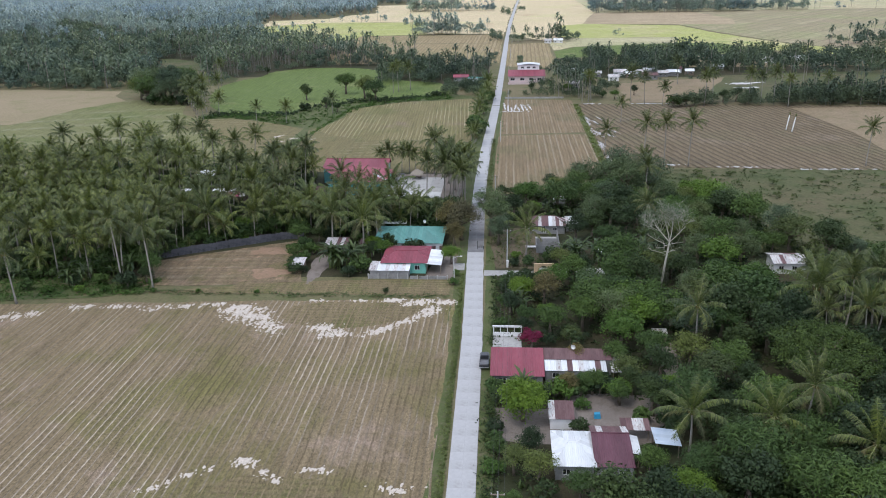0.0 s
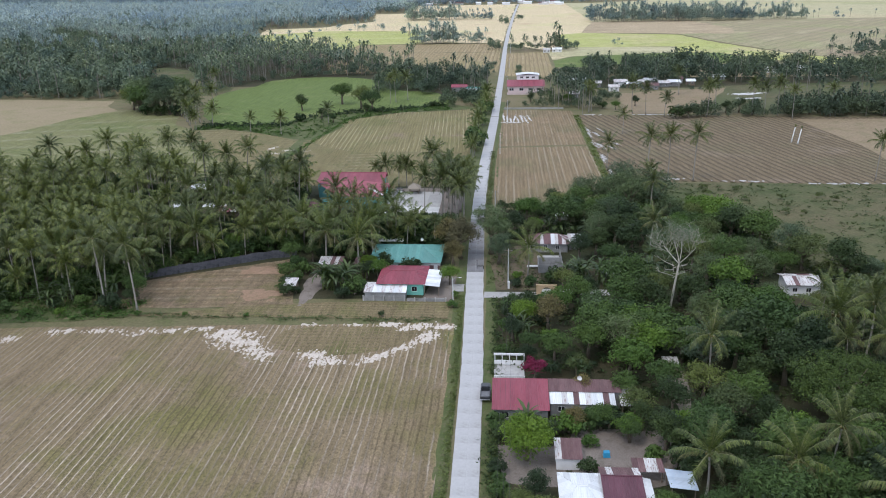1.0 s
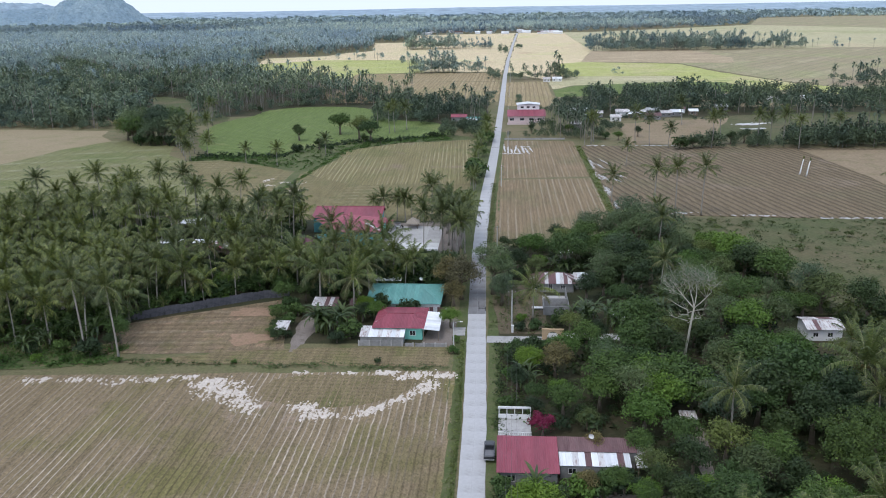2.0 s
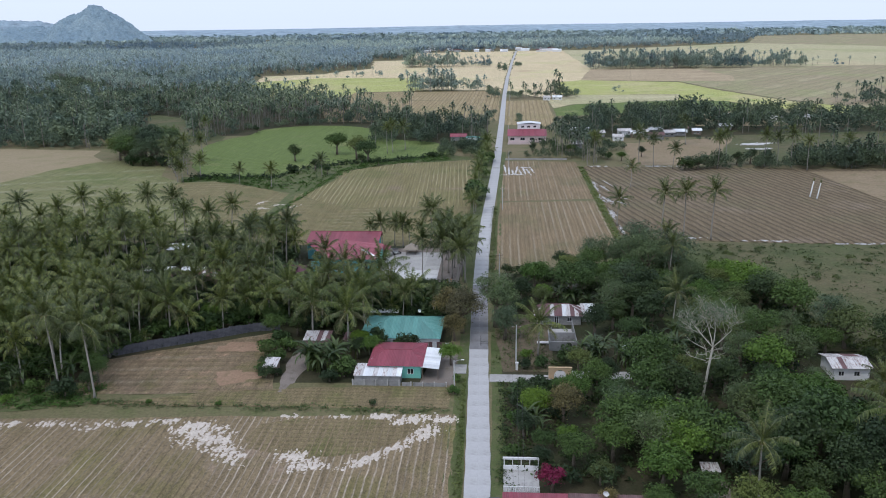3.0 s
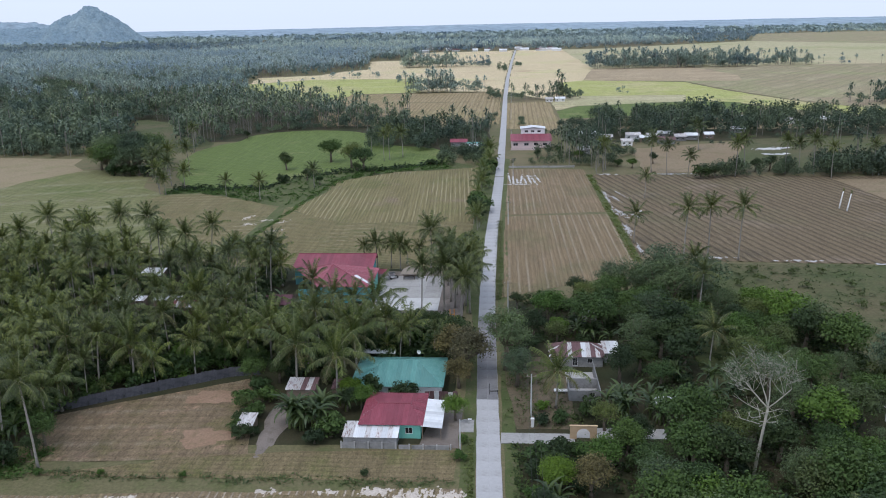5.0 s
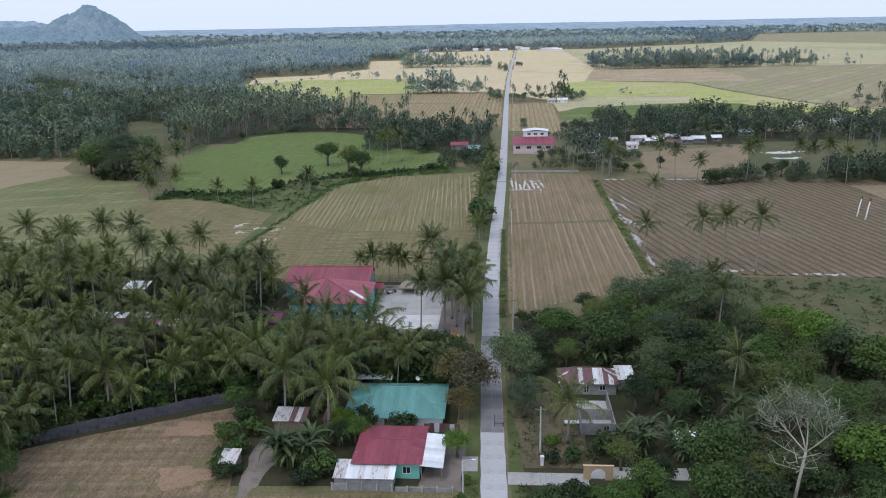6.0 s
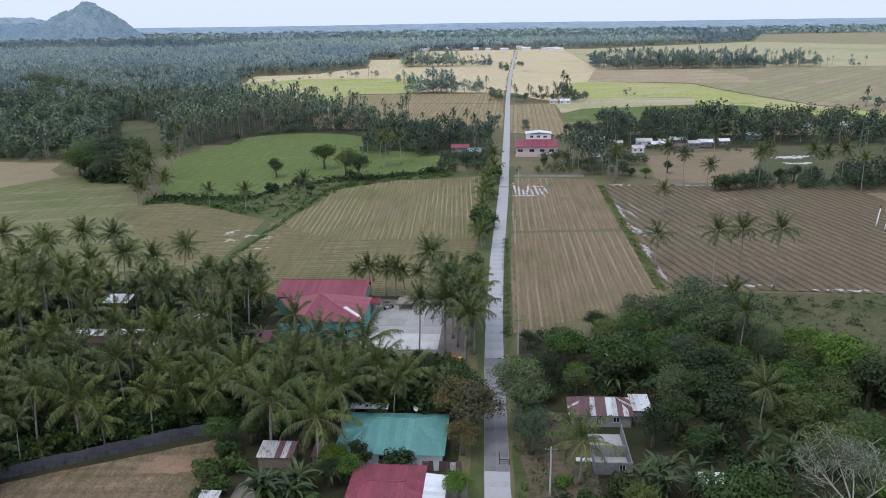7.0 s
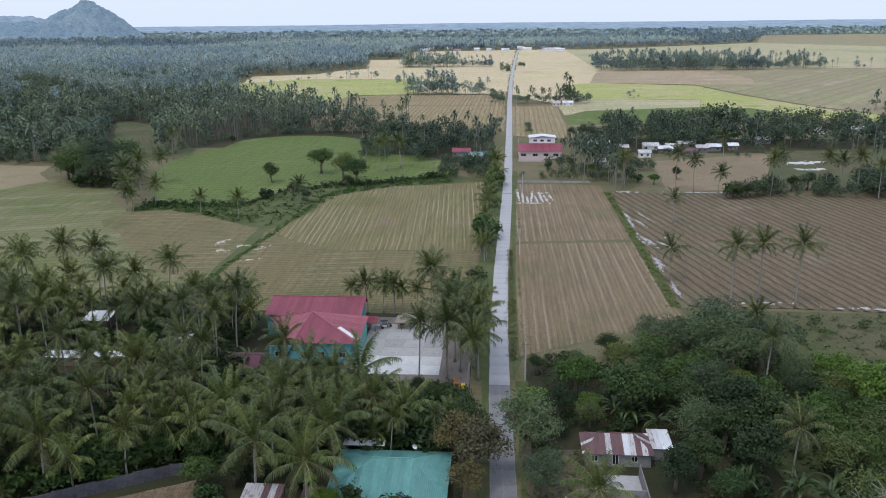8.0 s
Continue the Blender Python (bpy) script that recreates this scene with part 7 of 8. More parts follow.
shell = thing("unfinished_house", "roofless unfinished house of bare concrete blocks", "house", pose(11.2, 199.6, 0))
wall_panel(shell, -3.0, 3.0, -6.6, 0, 2.2, "wall_grey", ((3.9, 0.9, 1.0, 0.9),))
wall_panel(shell, -3.0, 3.0, -1.2, 0, 2.2, "wall_grey")
wall_panel(shell, -6.44, 6.5, 2.84, 0, 2.2, "wall_grey", along="y")
wall_panel(shell, -6.44, -1.2, -3.0, 0, 2.2, "wall_grey", along="y")
wall_panel(shell, -1.04, 6.0, -2.0, 0, 0.6, "wall_grey", along="y")
part("floor", Build().box(-2.8, 2.8, -6.4, 6.4, 0, 0.1).mesh("floor", "cement"), shell)
bench = thing("concrete_bench", "white concrete slab on two blocks in the garden", "bench", pose(6.9, 196.5, 0))
part("slab", Build().box(-1.3, 1.3, -0.5, 0.5, 0.5, 0.66).mesh("bench_slab", "wall_white"), bench)
for x in (-0.9, 0.9):
    part("block", Build().box(x - 0.15, x + 0.15, -0.4, 0.4, 0, 0.5).mesh("block", "wall_grey"), bench)

# left of the road
house_l = gable_house("house", "house with a red hipped roof and mint walls", -23.9, 183.6, 10.4, 11.6, 2.8, 3.8, "red_roof", "wall_green", hip=2.8, over=0.5, south=((7.7, 0.9, 1.3, 1.2),), east=((2, 0.9, 1.2, 1.1), (6, 0.9, 1.2, 1.1)))
part("patch_sheet", Build().add([(-5.35, -3.2, 2.98), (-4.9, -3.2, 3.04), (-3.1, -0.5, 3.56), (-3.55, -0.5, 3.52), (-5.35, -3.2, 2.94), (-4.9, -3.2, 3.0), (-3.1, -0.5, 3.52), (-3.55, -0.5, 3.48)], [(0, 1, 2, 3), (4, 7, 6, 5), (0, 4, 5, 1), (1, 5, 6, 2), (2, 6, 7, 3), (3, 7, 4, 0)]).mesh("patch_sheet", "zinc"), house_l, "white replacement sheet on the hip")
shed("carport", "white metal carport beside the red-roofed house", -16.7, 182.4, 3.4, 10.4, 2.45, 2.8, "zinc", slope="east", over=0.15, category="carport")
shed("lean_to", "lean-to of weathered white and rusted sheets against the house", -27.1, 176.6, 9.2, 4.2, 2.0, 2.65, lambda i: ("zinc_old", "zinc_old", "zinc", "zinc", "zinc_old", "zinc", "zinc_old", "zinc", "zinc_old", "zinc")[i % 10], "wall_grey")
gable_house("house", "low house with a teal metal roof", -25.0, 201.2, 17.4, 13.4, 2.05, 3.6, "teal_roof", "wall_white", hip=6.0, over=0.5, ridge_at=0.66, south=((2, 0.7, 1.2, 0.9), (7, 0.7, 1.2, 0.9), (11, 0.7, 1.2, 0.9)))
screen = thing("sheet_fence", "fence of rusted and white metal sheets beside the teal-roofed house", "fence", pose(-16.2, 192.9, 0))
for k in range(7):
    part("sheet", Build().box(-3.1 + 0.9 * k, -2.24 + 0.9 * k, 0.03 * (k % 2), 0.03 * (k % 2) + 0.025, 0, 1.7 + 0.12 * math.sin(k * 2.3)).mesh("sheet", ("rust", "rust", "zinc", "rust", "rust", "zinc_old", "rust")[k]), screen)
for k in range(4):
    part("post", Build().box(-3.15 + 2.1 * k, -3.05 + 2.1 * k, 0.06, 0.16, 0, 1.6).mesh("post", "wood"), screen)
shed("lean_to", "strip of white sheeting behind the teal-roofed house", -30.5, 209.6, 6.5, 1.6, 2.7, 2.9, "zinc")
shed("hut", "small grey farm hut beside the field", -50.2, 180.2, 2.6, 3.4, 1.7, 2.3, two("zinc_old", "thatch", 0.5), "wood")
shed("shack", "shack roofed with rusted and white sheets under palms", -43.5, 194.5, 5.5, 4, 2.0, 2.6, two("rust", "zinc_old", 0.5), "wood")
shed("shack", "low shack with a pinkish rusted roof", -35.8, 194.6, 3.0, 3.4, 2.1, 2.4, "rust", "wood")

big = gable_house("large_house", "large house with a red metal roof and teal walls", -51.2, 267.2, 21.4, 9.2, 4.9, 6.6, "red_roof", "wall_teal", over=0.6, ridge_at=0.85, south=((2, 1.2, 1.5, 1.3),), east=((3, 1.2, 1.4, 1.3),))
wing = thing("house_wing", "front wing of the large house under a red hipped roof", "house", pose(-48.5, 254.5, 0))
APEX = (-2.2, 6.0, 6.6)
SW, SE, NE, NW = (-3.6, -7.6, 4.5), (10.4, -7.6, 4.5), (10.4, 8.0, 4.9), (-12.2, 6.4, 4.7)
for (p, q), paint in (((SW, SE), "red_roof"), ((SE, NE), "red_lit"), ((NW, SW), "red_lit")):
    roof_plane(wing, p, q, APEX, APEX, lambda i: paint)
for p in (SW, SE, NW):
    part("hip_cap", Build().tube([(p[0], p[1], p[2] + 0.05), (APEX[0], APEX[1], APEX[2] + 0.06)], [0.13, 0.13], 6).mesh("hip_cap", "red_lit"), wing)
wall_panel(wing, -8.8, -3.3, -7.1, 0, 3.7, "wall_teal", ((1.2, 1.1, 1.4, 1.2),))
part("skylight", Build().add([(4.9, -1.0, 5.55), (9.9, -5.9, 4.72), (10.3, -5.2, 4.74), (5.5, -0.3, 5.6), (4.9, -1.0, 5.42), (9.9, -5.9, 4.6), (10.3, -5.2, 4.62), (5.5, -0.3, 5.45)],
                             [(0, 1, 2, 3), (4, 7, 6, 5), (0, 4, 5, 1), (1, 5, 6, 2), (2, 6, 7, 3), (3, 7, 4, 0)]).mesh("skylight", "zinc"), wing, "white replacement sheet along the hip")
wall_panel(wing, -3.3, 9.9, -7.1, 0, 4.4, "wall_teal", ((1.2, 1.1, 1.5, 1.3), (5, 1.1, 1.5, 1.3), (9.5, 1.1, 1.5, 1.3)))
wall_panel(wing, -6.94, 7.6, 9.74, 0, 4.4, "wall_green", ((2, 1.1, 1.4, 1.3), (8, 1.1, 1.4, 1.3)), along="y")
wall_panel(wing, -6.94, 4.0, -3.3, 0, 4.3, "wall_teal", along="y")
gable_house("house", "small annex with a dark red roof beside the teal wall", -60.4, 241, 6.2, 6.8, 3.1, 4.4, "maroon_roof", "wood", over=0.4)
shed("lean_to", "small red sheet roof by the yard", -38.0, 266, 2.0, 3.0, 2.6, 2.9, "red_roof")
shed("shed", "little shed with a white and rusted roof near the road", -18.6, 225, 3.2, 4.6, 2.1, 2.5, two("zinc", "rust", 0.6), "wall_white")

gazebo = thing("gazebo", "open hut with a grey thatched pyramid roof", "gazebo", pose(-30.5, 268.5, 0))
for px, py in ((-1.5, -1.5), (1.5, -1.5), (1.5, 1.5), (-1.5, 1.5)):
    part("post", Build().box(px - 0.08, px + 0.08, py - 0.08, py + 0.08, 0, 2.1).mesh("post", "wood"), gazebo)
part("roof", Build().add([(-2.2, -2.2, 2.0), (2.2, -2.2, 2.0), (2.2, 2.2, 2.0), (-2.2, 2.2, 2.0), (0, 0, 3.6), (-2.2, -2.2, 1.85), (2.2, -2.2, 1.85), (2.2, 2.2, 1.85), (-2.2, 2.2, 1.85)],
                       [(0, 1, 4), (1, 2, 4), (2, 3, 4), (3, 0, 4), (0, 5, 6, 1), (1, 6, 7, 2), (2, 7, 8, 3), (3, 8, 5, 0)]).mesh("roof", "thatch"), gazebo)
part("bench", Build().box(-1.4, 1.4, 0.9, 1.4, 0.3, 0.5).mesh("bench", "wood"), gazebo)

trike = thing("tricycle", "dark covered tricycle with white side panels parked on the yard", "tricycle", pose(-35.4, 267.8, 0.12, 0, 0, 20))
part("body", Build().box(-0.9, 0.7, -0.8, 0.8, 0.35, 0.95).mesh("body", "car_paint"), trike)
part("canopy", Build().add([(-1.0, -0.9, 1.75), (0.9, -0.9, 1.7), (0.9, 0.9, 1.7), (-1.0, 0.9, 1.75), (-0.8, 0, 1.95), (0.7, 0, 1.9)], [(0, 1, 5, 4), (2, 3, 4, 5), (0, 4, 3), (1, 2, 5), (0, 3, 2, 1)]).mesh("canopy", "car_paint"), trike)
for px in (-0.85, 0.62):
    for py in (-0.75, 0.75):
        part("post", Build().box(px - 0.03, px + 0.03, py - 0.03, py + 0.03, 0.95, 1.72).mesh("post", "chrome"), trike)
part("side_panel", Build().box(-0.7, 0.5, -0.86, -0.81, 0.45, 0.9).mesh("side_panel", "wall_white"), trike, "white side panel")
part("seat", Build().box(0.75, 1.5, -0.2, 0.2, 0.7, 0.85).mesh("seat", "tyre"), trike)
for px, py in ((-0.6, -0.95), (1.5, 0.0), (0.5, 0.95)):
    part("wheel", Build().tube([(px, py - 0.06, 0.3), (px, py + 0.06, 0.3)], [0.3, 0.3], 12).mesh("wheel", "tyre"), trike)
gate = thing("yard_gate", "orange-painted gate posts at the yard", "gate", pose(-16.6, 236.5, 0))
for x in (-0.5, 0.5):
    part("post", Build().box(x - 0.1, x + 0.1, -0.1, 0.1, 0, 2.4).mesh("post", "orange_paint"), gate)
part("bar", Build().box(-0.4, 0.4, -0.05, 0.05, 1.1, 1.25).mesh("bar", "orange_paint"), gate)
drum = thing("drum", "yellow steel drum beside the gate", "drum", pose(-15.3, 236.2, 0))
part("body", Build().tube([(0, 0, 0), (0, 0, 0.3), (0, 0, 0.6), (0, 0, 0.95)], [0.45, 0.47, 0.47, 0.45], 12).mesh("body", "yellow_paint"), drum)

# roofs in the grove
shed("shed", "shed with a pale metal roof among the palms", -104, 266, 6.0, 4.6, 2.3, 3.0, "zinc", "wood")
shed("long_shed", "long low pale sheet roof among the palms", -101, 244.2, 8.0, 2.6, 2.0, 2.4, two("zinc", "zinc_old", 0.6), "wood")
shed("long_shed", "low shed roofed with white sheets among the palms", -91, 244.6, 7.0, 2.2, 2.0, 2.4, two("zinc", "zinc_old", 0.6), "wood")
gable_house("hut", "hut with a faded red and white patched roof among palms", -84.7, 240, 4.6, 4.4, 2.2, 3.1, two("red_roof", "zinc_old", 0.7), "wood", over=0.4, category="hut")
shed("shed", "small shed with a pale roof under palms", -78.6, 254, 3.2, 3.0, 2.2, 2.7, "zinc_old", "wood")

# block wall round the small field
wall = thing("garden_wall", "weathered dark concrete-block wall in panels", "wall")
WALL = [(-92, 184), (-84, 188.7), (-72.7, 195.2), (-60.7, 202.1), (-54.5, 203.4)]
run = 0
for (xa, ya), (xb, yb) in zip(WALL, WALL[1:]):
    n = max(1, round(math.hypot(xb - xa, yb - ya) / 3.0))
    for k in range(n):
        p, q = Vector((xa, ya)).lerp(Vector((xb, yb)), k / n), Vector((xa, ya)).lerp(Vector((xb, yb)), (k + 1) / n)
        ln, yaw = (q - p).length, math.degrees(math.atan2(q.y - p.y, q.x - p.x))
        h = 2.1 + 0.12 * math.sin(run * 2.1)
        part("panel", Build().box(0.13, ln - 0.13, -0.07, 0.07, 0, h).mesh("panel", "block_wall"), wall).matrix_basis = pose(p.x, p.y, 0, 0, 0, yaw)
        part("post", Build().box(-0.13, 0.13, -0.12, 0.12, 0, h + 0.1).mesh("post", "block_wall"), wall).matrix_basis = pose(p.x, p.y, 0, 0, 0, yaw)
        run += 1

# low walls in front of the red-roofed house
fence = thing("garden_wall", "low grey block wall in front of the red-roofed house", "wall", pose(-22.6, 174.2, 0))
for k in range(4):
    part("panel", Build().box(-9.3 + 2.4 * k, -7.0 + 2.4 * k, -0.08, 0.08, 0, 1.15).mesh("panel", "wall_grey"), fence)
for k in range(4):
    part("panel", Build().box(0.5 + 2.2 * k, 2.5 + 2.2 * k, -0.08, 0.08, 0, 0.75).mesh("panel", "wall_grey"), fence)
for k in range(9):
    part("post", Build().box(-9.55 + 2.35 * k, -9.32 + 2.35 * k, -0.12, 0.12, 0, 1.3 if k < 5 else 0.95).mesh("post", "cement"), fence)
arch = thing("arched_gate", "pale orange garden wall with a dark arched opening", "gate", pose(9.5, 178.6, 0))
ab = Build()
ring = [(1.15 * math.cos(math.pi * k / 12), 0.9 + 1.15 * math.sin(math.pi * k / 12)) for k in range(13)]
for k in range(12):
    (xa, za), (xb, zb) = ring[k], ring[k + 1]
    ab.add([(x, y, z) for y in (-0.12, 0.12) for x, z in ((xa, za), (xb, zb), (xb, 2.5), (xa, 2.5))], [(0, 1, 2, 3), (4, 7, 6, 5), (0, 4, 5, 1), (2, 6, 7, 3)])
ab.box(-2.3, -1.15, -0.12, 0.12, 0, 2.5).box(1.15, 2.3, -0.12, 0.12, 0, 2.5)
part("wall", ab.mesh("wall", "orange_wall"), arch)
part("coping", Build().box(-2.4, 2.4, -0.2, 0.2, 2.505, 2.62).mesh("coping", "orange_wall"), arch)
hoop = thing("hoop_frame", "thin dark steel frame standing on the road", "frame", pose(-6.4, 195.2, 0.12))
for x in (-0.5, 1.1):
    part("post", Build().box(x - 0.06, x + 0.06, -0.06, 0.06, 0, 2.3 if x < 0 else 0.9).mesh("post", "wire"), hoop)
for z in (0.55, 0.85):
    part("rail", Build().box(-0.44, 1.04, -0.04, 0.04, z, z + 0.1).mesh("rail", "wire"), hoop)
part("foot", Build().box(-0.56, 1.16, -0.5, 0.06, -0.02, 0.0).mesh("foot", "wire"), hoop)
gate2 = thing("gate_post", "white entrance post at the side lane", "gate", pose(0.9, 182.6, 0))
part("post", Build().box(-0.25, 0.25, -0.25, 0.25, 0, 1.6).mesh("post", "wall_white"), gate2)
part("cap", Build().box(-0.33, 0.33, -0.33, 0.33, 1.6, 1.72).mesh("cap", "wall_white"), gate2)
low_wall = thing("boundary_wall", "long low concrete wall in front of the pink building", "wall", pose(14.5, 443.5, 0))
for k in range(8):
    part("panel", Build().box(-15.5 + 4 * k, -11.6 + 4 * k, -0.1, 0.1, 0, 0.9).mesh("panel", "cement"), low_wall)

# ---- the pink and white building, and the far hamlet ----
pink = thing("building", "pink two-storey building with a red roof and a white upper storey", "building", pose(12.2, 513, 0))
wall_panel(pink, -11, 11, -7, 0, 4.0, "wall_pink", ((1.0, 1.3, 2.6, 1.5), (7.0, 1.3, 2.6, 1.5), (12.5, 1.3, 2.6, 1.5), (17.5, 1.3, 2.6, 1.5)))
wall_panel(pink, -11, 11, 6.84, 0, 4.0, "wall_pink")
for x in (-11, 10.84):
    wall_panel(pink, -6.84, 6.84, x, 0, 4.0, "wall_pink", along="y")
roof_plane(pink, (-11.6, -7.8, 3.9), (11.6, -7.8, 3.9), (-11.6, 3, 6.6), (11.6, 3, 6.6), lambda i: "red_roof", 1.2)
roof_plane(pink, (11.6, 7.8, 5.6), (-11.6, 7.8, 5.6), (11.6, 3, 6.6), (-11.6, 3, 6.6), lambda i: "red_roof", 1.2)
upper = part("upper_storey", Build().box(-5.4, 8.0, 3.2, 12.0, 4.0, 6.4).mesh("upper_base", "wall_white"), pink)
wall_panel(pink, -5.4, 8.0, 3.1, 6.4, 9.6, "wall_white", ((2.0, 1.0, 1.9, 1.2), (5.6, 1.0, 1.9, 1.2), (9.2, 1.0, 1.9, 1.2)))
part("upper_walls", Build().box(-5.4, -5.2, 3.26, 12, 6.4, 9.6).box(7.8, 8.0, 3.26, 12, 6.4, 9.6).box(-5.2, 7.8, 11.8, 12, 6.4, 9.6).mesh("upper_walls", "wall_white"), pink)
roof_plane(pink, (-5.9, 2.6, 9.6), (-5.9, 12.4, 9.6), (1.3, 2.6, 10.4), (1.3, 12.4, 10.4), lambda i: "zinc", 1.2)
roof_plane(pink, (8.5, 12.4, 9.6), (8.5, 2.6, 9.6), (1.3, 12.4, 10.4), (1.3, 2.6, 10.4), lambda i: "zinc", 1.2)
part("eave_band", Build().box(-5.7, 8.3, 2.9, 3.08, 9.3, 9.6).mesh("eave_band", "wall_white"), pink)
part("front_wall", Build().box(-11.5, 2.0, -15.0, -14.8, 0, 1.4).mesh("front_wall", "wall_pink"), pink)

HAMLET = [(45.8, 544.4, 12, 7, "zinc"), (73.3, 537, 8, 6, "zinc_old"), (93, 543, 8, 6, "zinc"), (89, 518, 9, 6, "rust"), (128.8, 655, 16, 9, "rust"), (173, 622, 9, 6, "zinc_old"), (208, 606, 13, 8, "zinc"),
          (214, 588, 7, 5, "red_roof"), (-29, 517, 9, 8, "red_roof"), (-19.6, 504, 8, 6, "teal_roof"), (117, 536, 5, 4, "zinc"), (159, 618, 7, 5, "zinc_old"), (39.4, 485, 6, 5, "zinc_old"), (46.5, 768, 8, 6, "zinc"), (37, 765, 6, 5, "zinc_old"), (-21, 497, 7, 5, "zinc"), (66, 512, 6, 4, "zinc_old"), (79, 526, 7, 5, "zinc"), (84, 534, 6, 4, "zinc_old"), (99, 529, 6, 5, "zinc_old"), (106, 533, 7, 5, "zinc"), (111, 547, 6, 4, "rust"), (57, 530, 6, 5, "zinc_old"), (140, 560, 8, 5, "zinc"), (186, 600, 8, 5, "zinc_old")]
for x, y, wx, wy, roof in HAMLET:
    gable_house("far_house", "far village house with a " + {"zinc": "white metal", "zinc_old": "weathered metal", "rust": "rusty", "red_roof": "red", "teal_roof": "teal"}[roof] + " roof", x, y, wx, wy, 2.6, 3.9, roof, ("wall_grey", "wood", "wall_white", "wall_grey")[int(x + y) % 4],
                south=((0.8, 0.9, 1.2, 1.1), (wx - 2.2, 0.9, 1.2, 1.1)), group="houses of the far hamlet", sheet=2.4)
hr = random.Random(9)
for k in range(22):
    x, y = hr.uniform(-230, 130), hr.uniform(1880, 2050)
    gable_house("distant_house", "distant pale-roofed house at the wood's edge", x, y, hr.uniform(10, 22), 9, 3.5, 6.0, hr.choice(["zinc", "zinc", "rust", "zinc_old"]), "wall_white", group="distant houses", sheet=6.0)


# ---- the pickup ----
def soft_box(x0, x1, y0, y1, z0, z1, mat, name, taper=0.0, bevel=0.08):
    bm = bmesh.new()
    bmesh.ops.create_cube(bm, size=1.0)
    for v in bm.verts:
        k = 1 - taper * (v.co.z > 0)
        v.co = Vector(((x0 + x1) / 2 + v.co.x * (x1 - x0) * k, (y0 + y1) / 2 + v.co.y * (y1 - y0) * (1 - taper * 1.4 * (v.co.z > 0)), (z0 + z1) / 2 + v.co.z * (z1 - z0)))
    bmesh.ops.bevel(bm, geom=bm.edges[:], offset=bevel, segments=2, affect="EDGES")
    me = bpy.data.meshes.new(name)
    bm.to_mesh(me)
    bm.free()
    me.materials.append(M[mat])
    return me


truck = thing("pickup_truck", "dark parked pickup truck with an open cargo bed", "car", pose(-3.25, 131.8, 0.13))
body = part("body", soft_box(-0.88, 0.88, -2.5, 2.5, 0.45, 1.0, "car_paint", "body"), truck)
part("cab", soft_box(-0.8, 0.8, -0.2, 1.5, 0.98, 1.75, "car_paint", "cab", 0.1), truck)
part("windscreen", soft_box(-0.68, 0.68, 1.36, 1.48, 1.1, 1.62, "glass", "windscreen", 0.0, 0.03), truck)
part("rear_window", soft_box(-0.62, 0.62, -0.2, -0.1, 1.15, 1.62, "glass", "rear_window", 0.0, 0.03), truck)
part("cargo_bed", soft_box(-0.72, 0.72, -2.35, -0.35, 0.96, 1.04, "car_bed", "cargo_bed", 0.0, 0.02), truck)
for x in (-0.84, 0.74):
    part("bed_side", soft_box(x, x + 0.1, -2.45, -0.25, 0.96, 1.3, "car_paint", "bed_side", 0.0, 0.02), truck)
part("tailgate", soft_box(-0.74, 0.74, -2.5, -2.4, 0.96, 1.3, "car_bed", "tailgate", 0.0, 0.02), truck)
part("bumper", soft_box(-0.85, 0.85, -2.62, -2.5, 0.45, 0.62, "chrome", "bumper", 0.0, 0.03), truck)
for x in (-0.7, 0.5):
    part("headlight", soft_box(x, x + 0.2, 2.47, 2.53, 0.7, 0.85, "chrome", "headlight", 0.0, 0.02), truck)
for x in (-0.88, 0.68):
    for y in (-1.6, 1.6):
        wheel = part("wheel", Build().tube([(x, y, 0.36), (x + 0.2, y, 0.36)], [0.36, 0.36], 16).mesh("wheel", "tyre"), truck)
        part("rim", Build().tube([(x - 0.01, y, 0.36), (x + 0.21, y, 0.36)], [0.2, 0.2], 12).mesh("rim", "chrome"), wheel)


# ---- poles, lamps, wires, dishes ----
def lamp_pole(x, y, h, turn):
    ob = thing("street_lamp", "slim concrete lamp pole with a short arm", "street lamp", pose(x, y, 0, 0, 0, turn))
    part("pole", Build().tube([(0, 0, 0), (0, 0, h)], [0.14, 0.09], 8).mesh("pole", "pole"), ob)
    part("arm", Build().tube([(0, 0, h - 0.4), (0.8, 0, h + 0.05), (1.6, 0, h + 0.15)], [0.04, 0.04, 0.03], 6).mesh("arm", "pole"), ob)
    part("lamp_head", Build().box(1.4, 2.0, -0.12, 0.12, h + 0.08, h + 0.18).mesh("lamp_head", "wall_white"), ob)
    return ob


lamp_pole(-11.6, 174.0, 5.8, 0)


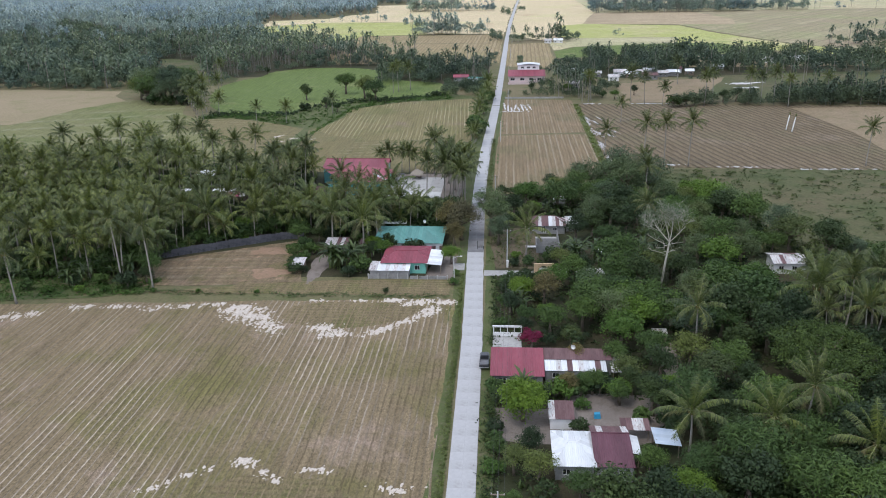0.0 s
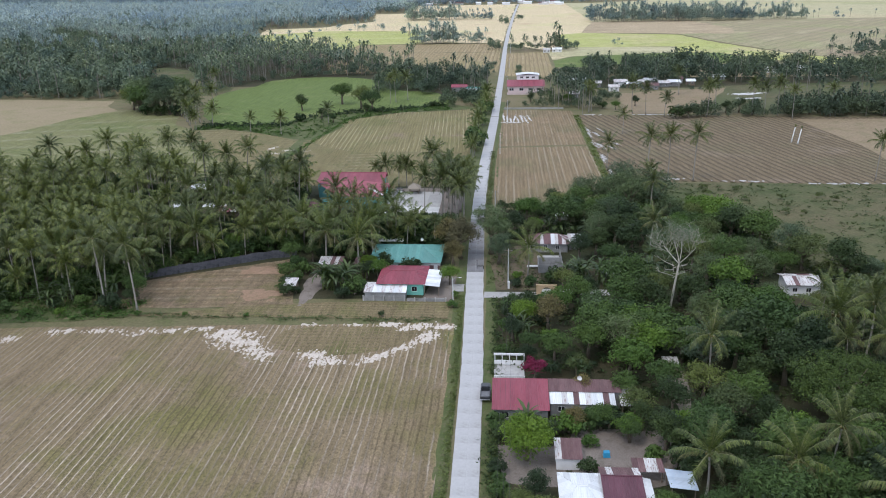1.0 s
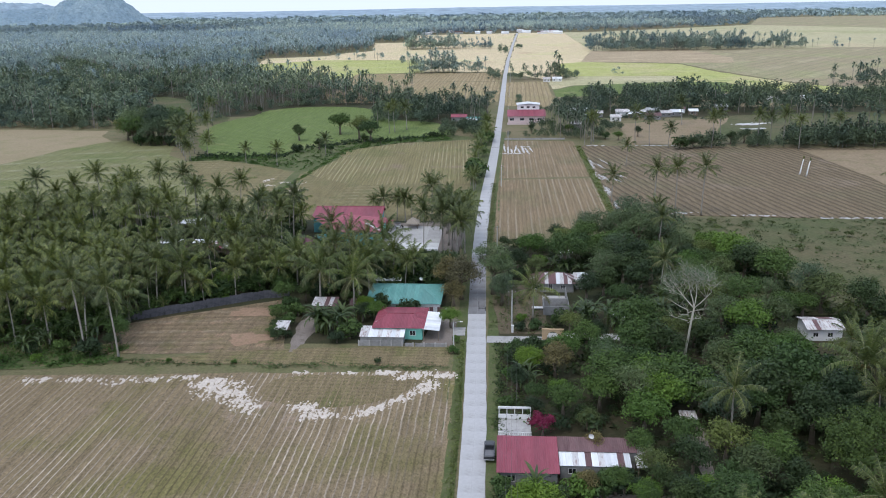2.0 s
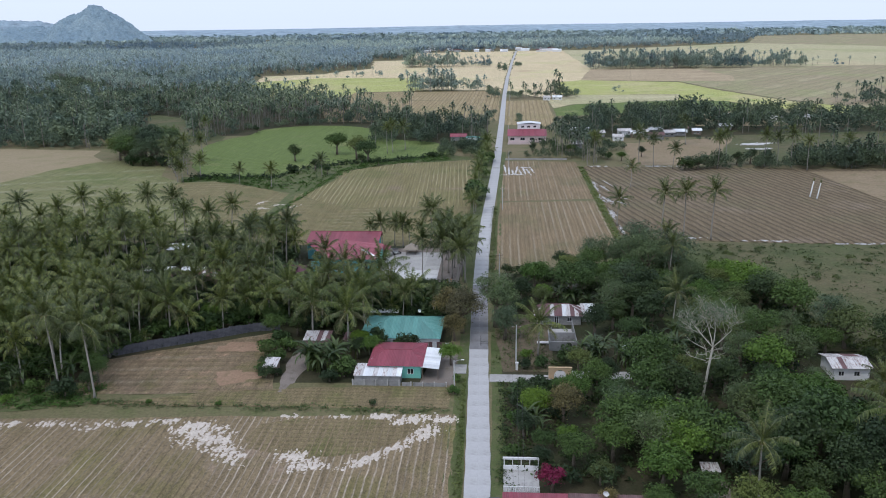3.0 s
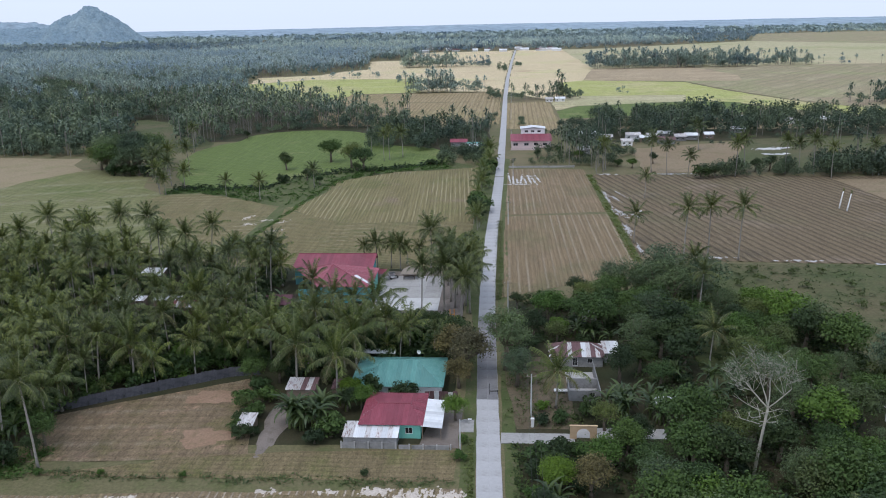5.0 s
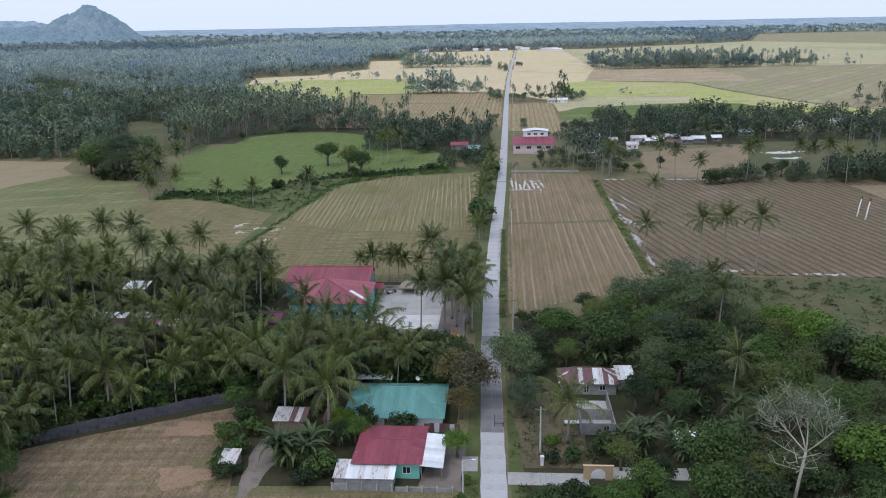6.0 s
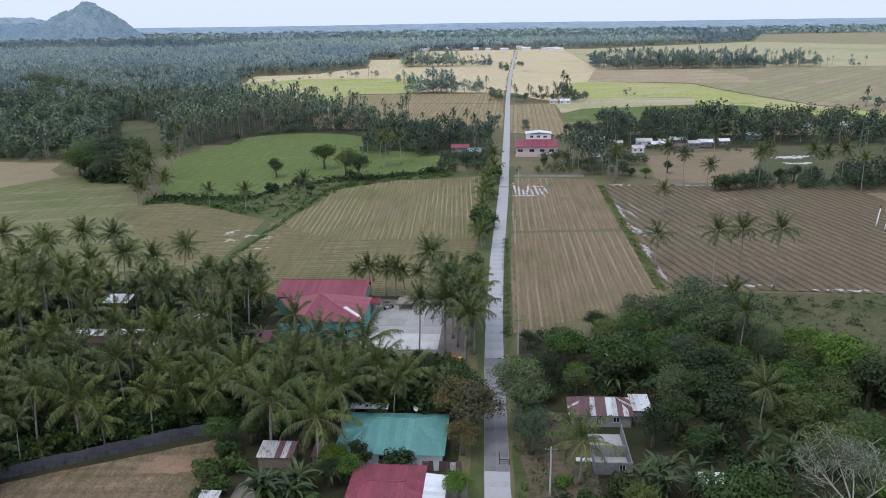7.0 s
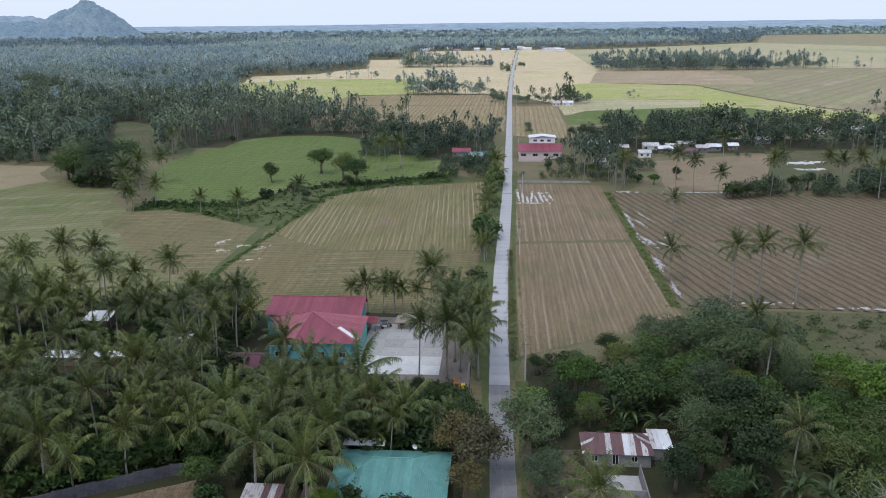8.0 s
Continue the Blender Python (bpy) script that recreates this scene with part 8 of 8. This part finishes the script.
def utility_pole(x, y, h):
    ob = thing("utility_pole", "weathered grey utility pole with a crossarm", "utility pole", pose(x, y, 0), "poles along the road")
    part("pole", Build().tube([(0, 0, 0), (0, 0, h)], [0.17, 0.1], 8).mesh("pole", "pole"), ob)
    part("crossarm", Build().box(-0.9, 0.9, -0.06, 0.06, h - 0.5, h - 0.38).mesh("crossarm", "wood"), ob)
    for k in (-0.8, 0.0, 0.8):
        part("insulator", Build().tube([(k, 0, h - 0.38), (k, 0, h - 0.2)], [0.05, 0.03], 6).mesh("insulator", "wall_white"), ob)
    return ob


POLES = [(-0.2, 82, 8.5), (0.8, 186.5, 8.5), (-3.0, 240, 8.5), (-2.2, 330, 8.5), (0.8, 420, 8.5), (1.2, 520, 8.5), (2.5, 640, 8.5), (4, 760, 8.5)]
for x, y, h in POLES:
    utility_pole(x, y, h)
for (xa, ya, ha), (xb, yb, hb) in zip(POLES[:3], POLES[1:3]):
    wires = thing("power_lines", "thin sagging power cables along the road", "cable", pose(xa, ya, 0))
    for k in (-0.8, 0.0, 0.8):
        pts = []
        for i in range(13):
            s = i / 12
            pts.append((k + (xb - xa) * s, (yb - ya) * s, ha - 0.2 - 1.6 * 4 * s * (1 - s) * (yb - ya) / 100))
        part("cable", Build().tube(pts, [0.018] * 13, 4).mesh("cable", "wire"), wires)


def dish(x, y, z, turn):
    ob = thing("satellite_dish", "small white satellite dish on a roof", "satellite dish", pose(x, y, z, 0, 0, turn))
    part("mast", Build().tube([(0, 0, 0), (0, 0, 0.7)], [0.03, 0.03], 6).mesh("mast", "chrome"), ob)
    b = Build()
    ring = [(0.45 * s * math.cos(a), -0.25 * s * s + 0.0 * s, 0.45 * s * math.sin(a)) for s in (0.25, 0.65, 1.0) for a in [k * math.pi / 6 for k in range(12)]]
    b.add([(x0, 0.2 + y0 * -1 - 0.2 * 0, z0 + 0.8) for x0, y0, z0 in ring], [(12 * i + k, 12 * i + (k + 1) % 12, 12 * i + 12 + (k + 1) % 12, 12 * i + 12 + k) for i in range(2) for k in range(12)] + [tuple(range(12))])
    part("reflector", b.mesh("reflector", "wall_white"), ob)
    return ob


dish(13.0, 131.6, 3.36, 160)
dish(-21.5, 206.4, 3.45, 160)
